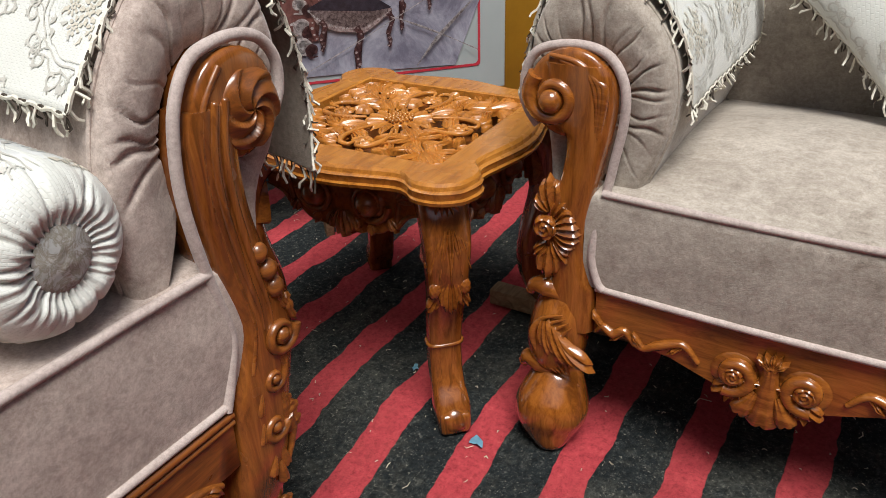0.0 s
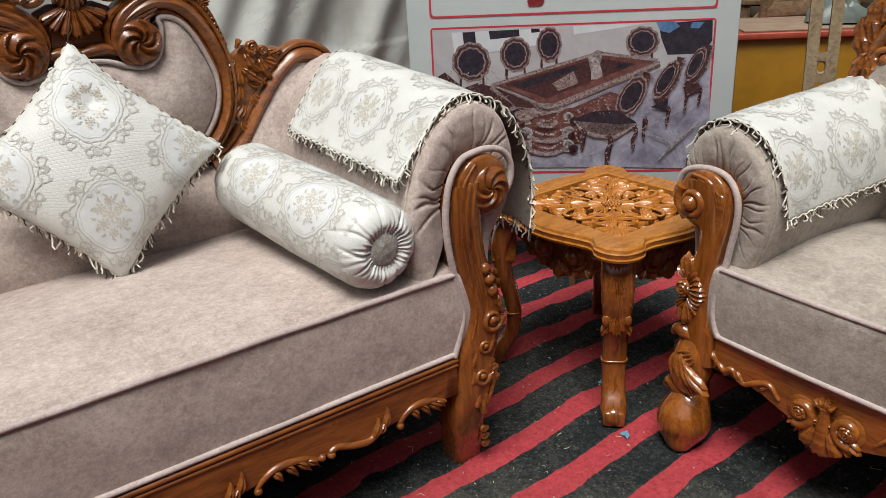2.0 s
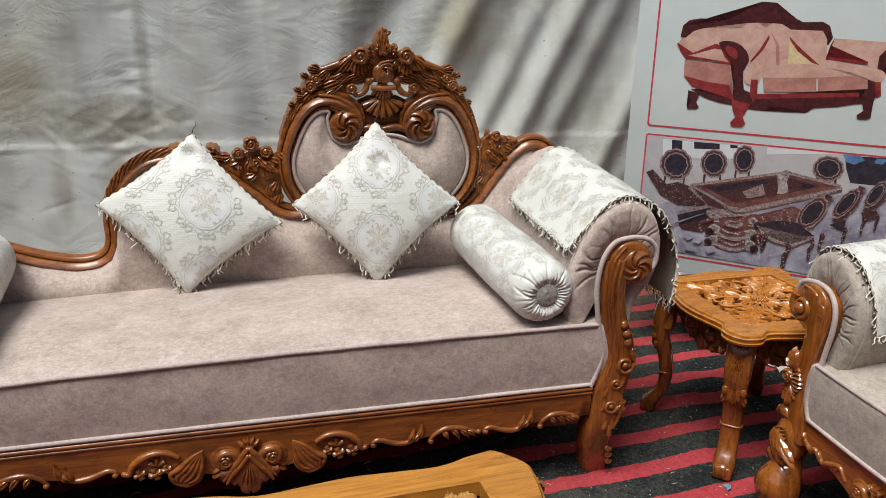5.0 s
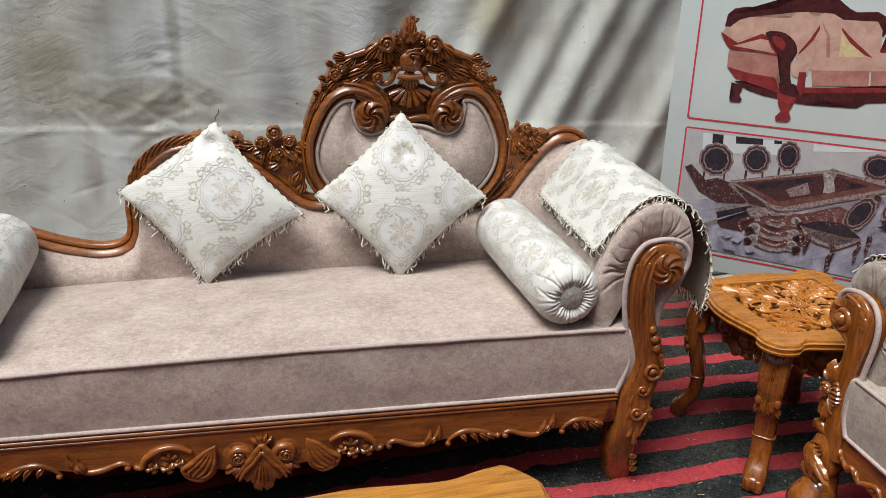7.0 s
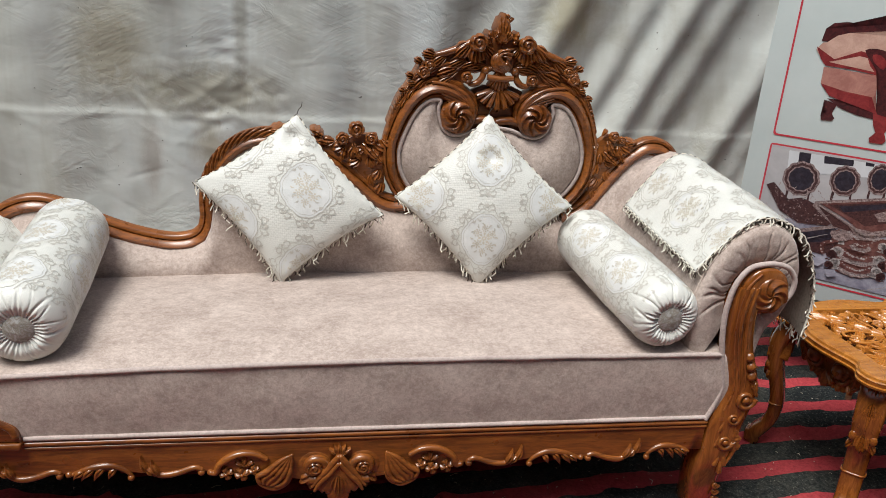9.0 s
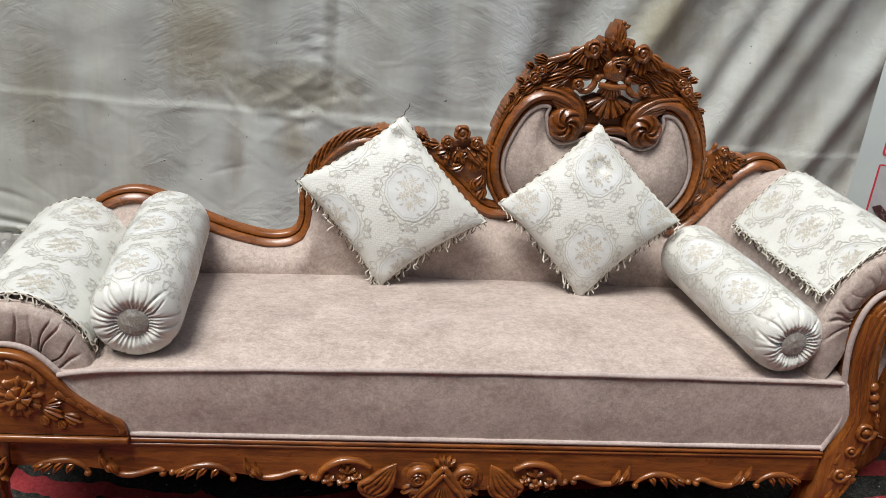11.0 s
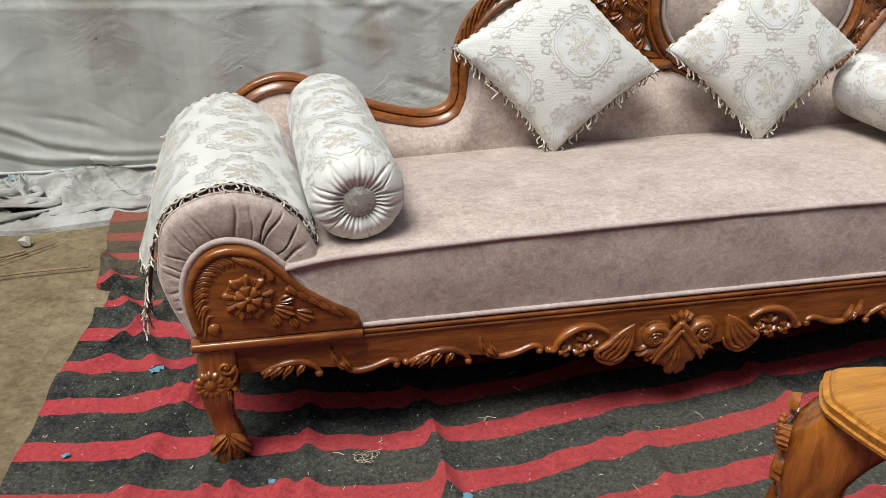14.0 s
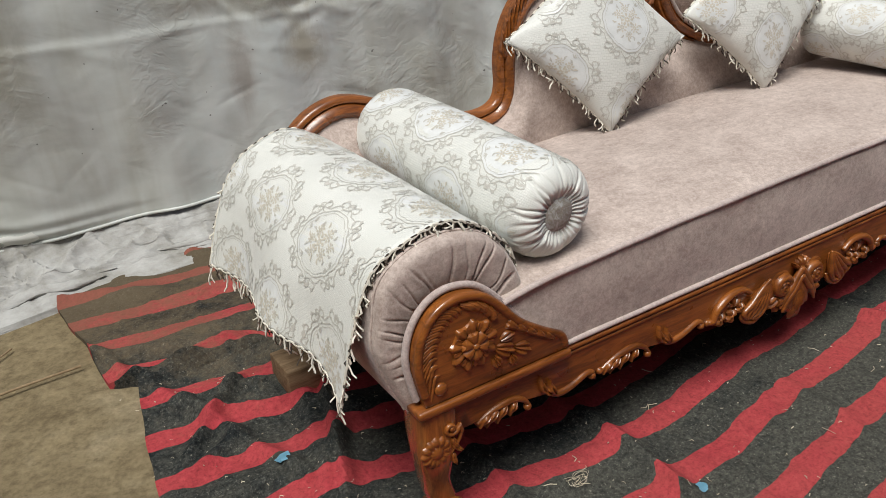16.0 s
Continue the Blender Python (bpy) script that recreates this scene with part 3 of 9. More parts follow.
    red = mix(nt, ramp(nt, dust, [(0.45, (0, 0, 0)), (0.9, (0.35, 0.35, 0.35))]), red, (0.27, 0.075, 0.055))
    red = mix(nt, 0.7, red, ramp(nt, pit, [(0.34, (0.60, 0.55, 0.55)), (0.48, (1.05, 1.05, 1.05)), (0.70, (1.3, 1.3, 1.3))]), "MULTIPLY")
    cloth = mix(nt, stripe, dark, red)
    # the far end is caked with dirt
    far = nt.nodes.new("ShaderNodeMath")
    far.operation = "MULTIPLY_ADD"
    nt.links.new(dust, far.inputs[0])
    far.inputs[1].default_value = 9.0
    nt.links.new(sep.outputs["Y"], far.inputs[2])
    scaled = nt.nodes.new("ShaderNodeMath")
    scaled.operation = "DIVIDE"
    nt.links.new(far.outputs[0], scaled.inputs[0])
    scaled.inputs[1].default_value = 24.0
    cloth = mix(nt, ramp(nt, scaled.outputs[0], [(0.82, (0, 0, 0)), (0.95, (0.60, 0.60, 0.60))]), cloth, (0.13, 0.095, 0.055))
    nt.links.new(cloth, b.inputs["Base Color"])
    bump(nt, b, grit, 0.4, 0.003, bump(nt, b, tex_noise(nt, 300, 2), 0.3, 0.001, bump(nt, b, tex_noise(nt, 6, 4, 0.6, distort=0.7), 0.45, 0.03)))
    return m


DIRT, RUG = ground_mat(), rug_mat()

bm = bmesh.new()
def ground_at(u, v):
    q = lambda a: (abs(2 * a - 1) ** 4) * math.copysign(60, a - 0.5) + (a - 0.5) * 7
    x, y = q(u), q(v) + 1
    near = 1 if abs(x) < 6 and abs(y) < 6 else 0
    return x, y, -0.012 + 0.006 * near * nz(x, y, 0, 2.3)
grid(bm, ground_at, 90, 90)
ground = new("ground", mesh_of("ground", bm, DIRT))
tagged(ground, "bare brown packed dirt ground, dusty and stained", "ground", kind="structure")

RUG_LEFT = [(0.30, -2.03), (0.77, -2.01), (1.2, -1.985), (1.56, -1.93), (1.63, -1.915), (1.66, -1.99), (1.8, -1.99), (2.2, -2.03), (2.36, -1.99)]
def rug_edge(y):
    return float(np.interp(y, [p[0] for p in RUG_LEFT], [p[1] for p in RUG_LEFT])) + 0.012 * nz(y, 3, 1, 7)


STRIPE = [(-1.10, 0.705, 0.160), (-0.90, 0.718, 0.158), (-0.75, 0.745, 0.158), (-0.60, 0.770, 0.160), (-0.36, 0.797, 0.160), (-0.12, 0.834, 0.163), (0.20, 0.866, 0.170), (0.46, 0.890, 0.172), (0.67, 0.897, 0.172), (0.90, 0.930, 0.172), (1.40, 0.937, 0.172), (3.0, 1.022, 0.172)]


def stripe_mid(x):
    """y of one red stripe's middle along the rug, and the stripes' pitch; the cloth is pulled out of line at a fold."""
    pull = 0.003 * nz(x, 0, 6, 9)
    for fx, h, w in ((-1.088, 0.020, 0.020), (-1.372, 0.013, 0.022), (-1.530, 0.012, 0.018), (-1.585, 0.008, 0.020), (-0.190, 0.018, 0.030), (0.30, 0.012, 0.03), (-0.62, 0.008, 0.03)):
        pull += h * math.exp(-((x - fx) / w) ** 2)
    if x < -1.10:
        return 0.705 - (x + 1.10) * 0.145 + pull, 0.172
    xs_ = [p[0] for p in STRIPE]
    return float(np.interp(x, xs_, [p[1] for p in STRIPE])) + pull, float(np.interp(x, xs_, [p[2] for p in STRIPE]))


def rug_z(x, y):
    z = 0.004 + 0.006 * nz(x, y, 4, 3.1) + 0.004 * nz(x, y, 9, 8.0)
    z += 0.016 * math.exp(-((x + 1.10 + 0.05 * (y - 0.7)) / 0.022) ** 2) * (0.6 + 0.4 * nz(y, 0, 2, 4))
    if y > 0.9:
        z += 0.02 * max(0, math.sin((y + 0.5 * x) * 17 + 2 * nz(x, y, 1, 3))) ** 6 * min(1, (y - 0.9) * 3) * (x < -1.2)
    ridge = x - 0.1 - 0.25 * (y - 0.6)
    z += 0.009 * math.exp(-(ridge / 0.02) ** 2) * (y < 0.9)
    z += 0.014 * max(0, nz(x * 0.5, y * 2.2, 12, 3.0)) ** 2 * 3
    for fx, fy, sl, ln, h in ((-1.80, 1.62, 0.30, 0.22, 0.034), (-1.72, 1.42, -0.15, 0.20, 0.030), (-1.86, 1.20, 0.55, 0.16, 0.026), (-1.62, 1.05, 1.2, 0.14, 0.026), (-1.42, 0.62, 1.9, 0.10, 0.018), (-0.72, 0.60, 1.3, 0.12, 0.012), (0.02, 0.58, 0.9, 0.14, 0.014)):
        c_ = 1 / math.hypot(1, sl)
        al, ac = ((x - fx) + sl * (y - fy)) * c_, ((y - fy) - sl * (x - fx)) * c_
        if abs(al) < 0.5 and abs(ac) < 0.1:
            z += h * math.exp(-(al / ln) ** 2) * math.exp(-(ac / 0.020) ** 2)
    # narrow tucks, steep on one side
    for x0, y0, x1, y1, h in ((-1.080, 0.82, -1.092, 0.40, 0.020), (-0.205, 0.84, -0.165, 0.60, 0.018), (-1.360, 0.90, -1.382, 0.58, 0.016), (-1.525, 0.78, -1.545, 0.58, 0.018), (-1.580, 0.74, -1.600, 0.58, 0.014), (-1.520, 1.34, -1.640, 0.96, 0.034), (-1.880, 1.25, -1.700, 1.45, 0.030), (-1.930, 1.64, -1.620, 1.60, 0.030), (-0.615, 0.60, -0.640, 0.40, 0.010)):
        dx, dy = x1 - x0, y1 - y0
        ln = math.hypot(dx, dy)
        al, ac = ((x - x0) * dx + (y - y0) * dy) / ln, ((x - x0) * dy - (y - y0) * dx) / ln
        if -0.08 < al < ln + 0.08 and abs(ac) < 0.08:
            z += h * math.exp(-(ac / (0.011 if ac > 0 else 0.026)) ** 2) * min(1, (al + 0.08) / 0.08, (ln + 0.08 - al) / 0.08)
    if x < -1.5:
        z += 0.022 * math.exp(-((x + 1.80 + 0.35 * (y - 1.3)) / 0.022) ** 2) * (y > 1.0)
        z += 0.020 * math.exp(-((x + 1.66 - 0.25 * (y - 1.0)) / 0.03) ** 2)
    z += 0.008 * max(0, 1 - abs(nz(x * 0.8 + 0.6 * y, y * 1.6 - 0.5 * x, 21, 2.6)) * 9) ** 2 * (0.5 + nz(x, y, 30, 1.4))
    z += 0.005 * max(0, 1 - abs(nz(x * 1.4 - y, y + x * 0.4, 27, 4.0)) * 7) ** 2
    return max(z, 0.001)


bm = bmesh.new()
lay = bm.loops.layers.uv.verify()
NX, NY = 440, 330
rows_ = []
for j in range(NY + 1):
    y = -2.2 + (2.34 + 2.2) * j / NY
    xl = rug_edge(y)
    row = []
    for i in range(NX + 1):
        x = xl + (3.0 - xl) * (i / NX) ** 1.15
        yy = y + 0.03 * nz(x, 0, 5, 1.5) * (j == NY)
        row.append(bm.verts.new((x, yy, rug_z(x, yy))))
    rows_.append(row)
for j in range(NY):
    for i in range(NX):
        f = bm.faces.new((rows_[j][i], rows_[j][i + 1], rows_[j + 1][i + 1], rows_[j + 1][i]))
        for lp in f.loops:
            c = lp.vert.co
            mid_, pitch_ = stripe_mid(c.x)
            lp[lay].uv = (c.x, (c.y - mid_) / pitch_ + 10.5)
edge = [e for e in bm.edges if e.is_boundary]
r = bmesh.ops.extrude_edge_only(bm, edges=edge)
for v in [g for g in r["geom"] if isinstance(g, bmesh.types.BMVert)]:
    v.co.z = -0.012
rug = single("rug", bm, RUG, "black and red striped woven floor rug, dusty and rumpled", "rug")


def curtain_mat():
    m, nt, b = nodes_of("grey_cloth", 0.9, sheen=0.1)
    big = tex_noise(nt, 1.3, 5, 0.6, (1.6, 1, 0.45))
    col = ramp(nt, big, [(0.3, (0.47, 0.475, 0.435)), (0.5, (0.61, 0.635, 0.60)), (0.7, (0.71, 0.745, 0.73))])
    stain = tex_noise(nt, 1.5, 7, 0.72, (0.8, 1, 1.2), distort=0.5)
    col = mix(nt, ramp(nt, stain, [(0.56, (0, 0, 0)), (0.75, (0.70, 0.70, 0.70))]), col, (0.35, 0.32, 0.235))
    # water stains about the crumpled place
    for cx, cz, sx, sz, tint, most in ((-0.98, 0.84, 0.50, 0.20, (0.33, 0.30, 0.215), 0.7), (-1.38, 1.00, 0.22, 0.34, (0.37, 0.33, 0.235), 0.7), (-0.98, 0.60, 0.14, 0.16, (0.35, 0.30, 0.20), 0.6), (-1.23, 0.56, 0.07, 0.24, (0.33, 0.28, 0.245), 0.5), (0.55, 1.25, 0.25, 0.28, (0.40, 0.36, 0.23), 0.7), (-0.86, 1.10, 0.05, 0.50, (0.28, 0.265, 0.225), 0.6), (0.10, 1.45, 0.30, 0.22, (0.38, 0.345, 0.25), 0.7), (-2.0, 0.75, 0.2, 0.4, (0.36, 0.34, 0.27), 0.5)):
        geo = nt.nodes.new("ShaderNodeNewGeometry")
        spot = nt.nodes.new("ShaderNodeMapping")
        spot.vector_type = "TEXTURE"
        spot.inputs["Location"].default_value = (cx, 2.5, cz)
        spot.inputs["Scale"].default_value = (sx, 1.0, sz)
        nt.links.new(geo.outputs["Position"], spot.inputs["Vector"])
        round_ = nt.nodes.new("ShaderNodeTexGradient")
        round_.gradient_type = "SPHERICAL"
        nt.links.new(spot.outputs["Vector"], round_.inputs["Vector"])
        edge_ = nt.nodes.new("ShaderNodeMath")
        edge_.operation = "MULTIPLY"
        nt.links.new(round_.outputs["Fac"], edge_.inputs[0])
        nt.links.new(tex_noise(nt, 13, 7, 0.8, (1, 1, 0.7), distort=0.9), edge_.inputs[1])
        col = mix(nt, ramp(nt, edge_.outputs[0], [(0.10, (0, 0, 0)), (0.36, (most,) * 3)]), col, tint)
    hung = tex_noise(nt, 3.4, 4, 0.6, (1.5, 1, 0.33), distort=0.4)
    col = mix(nt, 0.42, col, ramp(nt, hung, [(0.36, (0.70, 0.67, 0.60)), (0.52, (1, 1, 1)), (0.66, (1.0, 1.04, 1.06))]), "MULTIPLY")
    fly = tex_noise(nt, 46, 1, 0.5)
    col = mix(nt, ramp(nt, fly, [(0.785, (0, 0, 0)), (0.81, (0.75, 0.75, 0.75))]), col, (0.10, 0.095, 0.085))
    streak = tex_noise(nt, 7, 5, 0.7, (1.2, 1, 3))
    col = mix(nt, 0.16, col, ramp(nt, streak, [(0.35, (0.6, 0.6, 0.57)), (0.65, (1, 1, 1))]), "MULTIPLY")
    nt.links.new(col, b.inputs["Base Color"])
    fine = tex_noise(nt, 5, 3, 0.5, (0.9, 1, 1.3), distort=0.2)
    crinkle = tex_noise(nt, 17, 2, 0.5, (0.6, 1, 1.4), distort=0.2)
    under = bump(nt, b, crinkle, 0.12, 0.006)
    for turn, seed, wide, thin, lo, deep in ((16, 0.0, 0.15, 0.034, 0.54, 0.12), (-12, 7.0, 0.15, 0.034, 0.54, 0.12), (-24, 3.0, 0.14, 0.0095, 0.52, 0.14), (22, 11.0, 0.12, 0.0095, 0.53, 0.15), (-40, 5.0, 0.15, 0.012, 0.53, 0.12)):
        co = nt.nodes.new("ShaderNodeTexCoord")
        mp = nt.nodes.new("ShaderNodeMapping")
        mp.vector_type = "TEXTURE"
        mp.inputs["Rotation"].default_value = (0, radians(turn), 0)
        mp.inputs["Location"].default_value = (seed, 0, seed)
        mp.inputs["Scale"].default_value = (wide, 1, thin)
        nt.links.new(co.outputs["Object"], mp.inputs["Vector"])
        pleat = nt.nodes.new("ShaderNodeTexNoise")
        pleat.inputs["Scale"].default_value = 1.0
        pleat.inputs["Detail"].default_value = 0.5
        nt.links.new(mp.outputs["Vector"], pleat.inputs["Vector"])
        where = ramp(nt, tex_noise(nt, 2.4 + seed * 0.1, 2, 0.5), [(lo, (0, 0, 0)), (lo + 0.13, (1, 1, 1))])
        under = bump(nt, b, mix(nt, where, (0.5, 0.5, 0.5), ramp(nt, pleat.outputs["Fac"], [(0.40, (0, 0, 0)), (0.62, (1, 1, 1))])), deep, 0.21 * thin, under)
    # pressed chevron creases: ridges that slant one way, then the other, across the cloth
    co = nt.nodes.new("ShaderNodeTexCoord")
    sep = nt.nodes.new("ShaderNodeSeparateXYZ")
    nt.links.new(co.outputs["Object"], sep.inputs[0])
    def calc(kind, a, c):
        n = nt.nodes.new("ShaderNodeMath")
        n.operation = kind
        for sock, val in zip(n.inputs, (a, c)):
            if isinstance(val, (int, float)):
                sock.default_value = val
            else:
                nt.links.new(val, sock)
        return n.outputs[0]
    for shift, wide, slant, pitch, lo, deep in ((0.0, 0.10, 0.8, 40.0, 0.50, 0.17), (0.41, 0.17, 0.6, 62.0, 0.52, 0.13)):
        sway = calc("MULTIPLY", tex_noise(nt, 4.0, 4, 0.7), 0.34)
        zig = calc("PINGPONG", calc("ADD", calc("ADD", sep.outputs["X"], sway), 20.0 + shift), wide)
        along = nt.nodes.new("ShaderNodeCombineXYZ")
        nt.links.new(calc("MULTIPLY", sep.outputs["X"], 11.0), along.inputs["X"])
        nt.links.new(calc("MULTIPLY", calc("ADD", sep.outputs["Z"], calc("MULTIPLY", zig, slant)), pitch), along.inputs["Y"])
        ridge = nt.nodes.new("ShaderNodeTexNoise")
        ridge.inputs["Scale"].default_value = 1.0
        ridge.inputs["Detail"].default_value = 1.0
        nt.links.new(along.outputs[0], ridge.inputs["Vector"])
        where = ramp(nt, tex_noise(nt, 1.7 + shift, 2, 0.5), [(lo, (0, 0, 0)), (lo + 0.14, (1, 1, 1))])
        under = bump(nt, b, mix(nt, where, (0.5, 0.5, 0.5), ramp(nt, ridge.outputs["Fac"], [(0.38, (0, 0, 0)), (0.50, (0.65, 0.65, 0.65)), (0.62, (1, 1, 1))])), deep, 0.006, under)
    bump(nt, b, fine, 0.18, 0.03, under)
    return m


CURTAIN = curtain_mat()


def spare_mat():
    m, nt, b = nodes_of("shaded_grey_cloth", 0.92)
    big = tex_noise(nt, 5, 6, 0.7)
    # darker than the curtain: shade among the folds is put into the colour
    nt.links.new(ramp(nt, big, [(0.32, (0.22, 0.21, 0.18)), (0.5, (0.36, 0.355, 0.335)), (0.68, (0.48, 0.48, 0.465))]), b.inputs["Base Color"])
    bump(nt, b, tex_noise(nt, 26, 3, 0.55, (0.35, 1.6, 1.6), distort=0.6), 0.6, 0.012)
    return m


SPARE = spare_mat()

def crease(x, z, cx, cz, ang, ln, w):
    """A pinched fold of the cloth about a point."""
    c, q = math.cos(radians(ang)), math.sin(radians(ang))
    a, b_ = (x - cx) * c + (z - cz) * q, -(x - cx) * q + (z - cz) * c
    return math.exp(-(a / ln) ** 2 - (b_ / w) ** 2)


rc = random.Random(19)
CREASES = [(-1.00 + rc.gauss(0, 0.17), 0.81 + rc.gauss(0, 0.06), rc.gauss(-4, 22), rc.uniform(0.03, 0.09), rc.uniform(0.012, 0.020), rc.choice((-1, 1)) * rc.uniform(0.002, 0.0045)) for _ in range(48)]
CREASES += [(-0.92 + rc.gauss(0, 0.03), z, rc.gauss(0, 6), 0.050, 0.013, 0.005) for z in (0.98, 1.005, 1.04, 1.07, 1.30)]
CREASES += [(-2.0 + 0.055 * k + rc.gauss(0, 0.01), 0.34 + 0.16 * (k % 3) + rc.gauss(0, 0.03), 38 if k % 2 else -32, rc.uniform(0.05, 0.11), 0.010, rc.choice((-1, 1)) * rc.uniform(0.0005, 0.0014)) for k in range(34)]
CREASES += [(rc.uniform(-3, 1.3), rc.uniform(0.15, 2.0), rc.uniform(-60, 60), rc.uniform(0.05, 0.2), rc.uniform(0.010, 0.02), rc.gauss(0, 0.0022)) for _ in range(90)]


CREASE_CELLS = {}
for cr in CREASES:
    for ix in range(int((cr[0] - 2.2 * cr[3]) // 0.2), int((cr[0] + 2.2 * cr[3]) // 0.2) + 1):
        for iz in range(int((cr[1] - 2.2 * cr[3]) // 0.2), int((cr[1] + 2.2 * cr[3]) // 0.2) + 1):
            CREASE_CELLS.setdefault((ix, iz), []).append(cr)


# drawn folds that swing down towards the hem
SWAG_LOW = [(-3.3, 0.34), (-2.56, 0.244), (-2.46, 0.211), (-2.35, 0.170), (-2.24, 0.152), (-2.13, 0.145), (-1.7, 0.14)]
SWAG_HIGH = [(-2.9, 0.50), (-2.36, 0.273), (-2.28, 0.230), (-2.17, 0.198), (-2.06, 0.180), (-1.6, 0.17)]


def curtain_at(u, v):
    x = -5.2 + 6.9 * u
    z = 2.75 - 2.63 * v + 0.012 * nz(x, 0, 17, 1.6) * v ** 4
    deep = 0.34 + 0.40 * max(0, min(1, (x + 0.75) / 0.9))
    right = max(0, min(1, (x + 0.2) / 0.6))
    sl = x + (0.16 - 0.66 * right) * (z - 0.8)
    f = 0.010 * right * math.sin(sl * 35 + 1.6 * nz(sl, z * 0.5, 8, 1.3)) + 0.030 * math.sin(sl * 13 + 2.2 * nz(sl, z * 0.3, 0, 1.1)) + 0.011 * math.sin(sl * 27 + 3 * nz(sl, z * 0.4, 2, 1.7))
    y = 2.50 + f * deep + 0.035 * nz(x, z * 0.6, 3, 1.2) + 0.006 * nz(x, z, 7, 6)
    for cx, cz, an, ln, w, h in CREASE_CELLS.get((int(x // 0.2), int(z // 0.2)), ()):
        if abs(x - cx) < 2.2 * ln and abs(z - cz) < 2.2 * ln:
            y += h * crease(x, z, cx, cz, an, ln, w)
    seam = z - 0.735 - 0.012 * nz(x, 0, 1, 2)
    y -= 0.003 * math.exp(-(seam / 0.012) ** 2)
    y -= 0.005 / (1 + math.exp(seam / 0.008))
    for line, h in ((SWAG_LOW, 0.009), (SWAG_HIGH, 0.006)):
        if line[0][0] < x < line[-1][0]:
            zl = float(np.interp(x, [p[0] for p in line], [p[1] for p in line]))
            fade = min(1, (line[-1][0] - x) * 3)
            y -= h * fade * math.exp(-((z - zl - 0.012) / 0.020) ** 2) - h * 0.8 * fade * math.exp(-((z - zl + 0.014) / 0.012) ** 2)
    if z < 0.16:
        y -= 0.02 * ((0.16 - z) / 0.16) ** 2
    return x, y, max(z, 0.01)


bm = bmesh.new()
grid(bm, lambda u, v: curtain_at(float(np.interp(u, [0, 0.12, 0.90, 1], [0, 0.40, 0.90, 1])), 1 - (1 - v) ** 1.7), 560, 230)
curtain = single("curtain", bm, CURTAIN, "hanging grey-white cloth backdrop, creased and stained", "curtain")
bm = bmesh.new()
sweep(bm, [curtain_at(k / 260, 1.0) for k in range(261)], 0.006, circle_prof(8), up=(0, 1, 0))
part("hem", bm, CURTAIN, curtain)
bm = bmesh.new()
def patch_at(u, v):
    x, y, z = curtain_at((5.2 - 2.122 + 0.105 * u + 0.008 * math.sin(5 * v)) / 6.9, 1 - (0.012 + 0.036 * v + 0.004 * math.sin(7 * u)) / 2.63)
    return x, y - 0.006 - 0.004 * math.sin(3 * u), z
grid(bm, patch_at, 10, 5)
part("patch", bm, BROCADE, curtain, "white paper patch stuck above the hem")

# the spare length of the cloth, lying in folds on the ground
def spare_sheet(u, v):
    x = -3.4 + 5.2 * u
    wide = 0.30 + 0.05 * nz(x, 1, 1, 2.0) + 0.06 * math.exp(-((x + 2.30) / 0.22) ** 2)
    y = 2.515 - wide * v + 0.012 * nz(x, v * 3, 2, 5)
    z = 0.006 + 0.13 * (1 - v) ** 2.2 + 0.010 * nz(x, y, 6, 9) * (1 - v)
    # sharp crumples, strongest in the heap
    heap = 0.35 + 0.65 * math.exp(-((x + 2.45) / 0.45) ** 2)
    for a, sc, h in ((0.5, 5.0, 0.042), (-0.7, 7.5, 0.030), (1.6, 11.0, 0.018)):
        p, q = x * math.cos(a) + y * math.sin(a), y * math.cos(a) - x * math.sin(a)
        z += heap * h * max(0.0, 1 - 4.5 * abs(nz(p * 0.55, q * 1.7, sc, sc))) ** 1.4 * math.sin(math.pi * min(1.0, 0.12 + v))
    return x, y, z if v < 0.985 else -0.014


def fold_roll(b, pts, w, h, seed):
    """A soft fold of cloth: a flattened roll along points, uneven in width."""
    line = spline(pts, 8)
    rads = [(w * (0.65 + 0.7 * abs(nz(p[0], p[1], seed, 6))), h * (0.7 + 0.8 * abs(nz(p[0], p[1], seed + 5, 7)))) for p in line]
    ends = min(8, len(rads) // 3)
    for k in range(ends):
        f = 0.15 + 0.85 * k / ends
        rads[k] = (rads[k][0] * f, rads[k][1] * f)
        rads[-1 - k] = (rads[-1 - k][0] * f, rads[-1 - k][1] * f)
    sweep(b, line, rads, circle_prof(12))


bm = bmesh.new()
grid(bm, spare_sheet, 520, 64)
folded = single("folded_cloth", bm, SPARE, "crumpled grey cloth lying in folds on the ground", "cloth")
rc = random.Random(41)
for k in range(34):
    x0 = -3.3 + 0.145 * k + rc.uniform(-0.1, 0.1)
    row = k % 7
    ln = rc.uniform(0.5, 1.1)
    y0 = 2.515 - 0.036 * row
    pts = [(x0 + ln * q / 5, y0 + rc.gauss(0, 0.014) - 0.02 * math.sin(q), 0.018 + 0.032 * (1 - row / 7) + rc.uniform(-0.004, 0.006)) for q in range(6)]
    bm = bmesh.new()
    fold_roll(bm, pts, rc.uniform(0.022, 0.042), rc.uniform(0.010, 0.019), k)
    part("fold", bm, SPARE, folded)
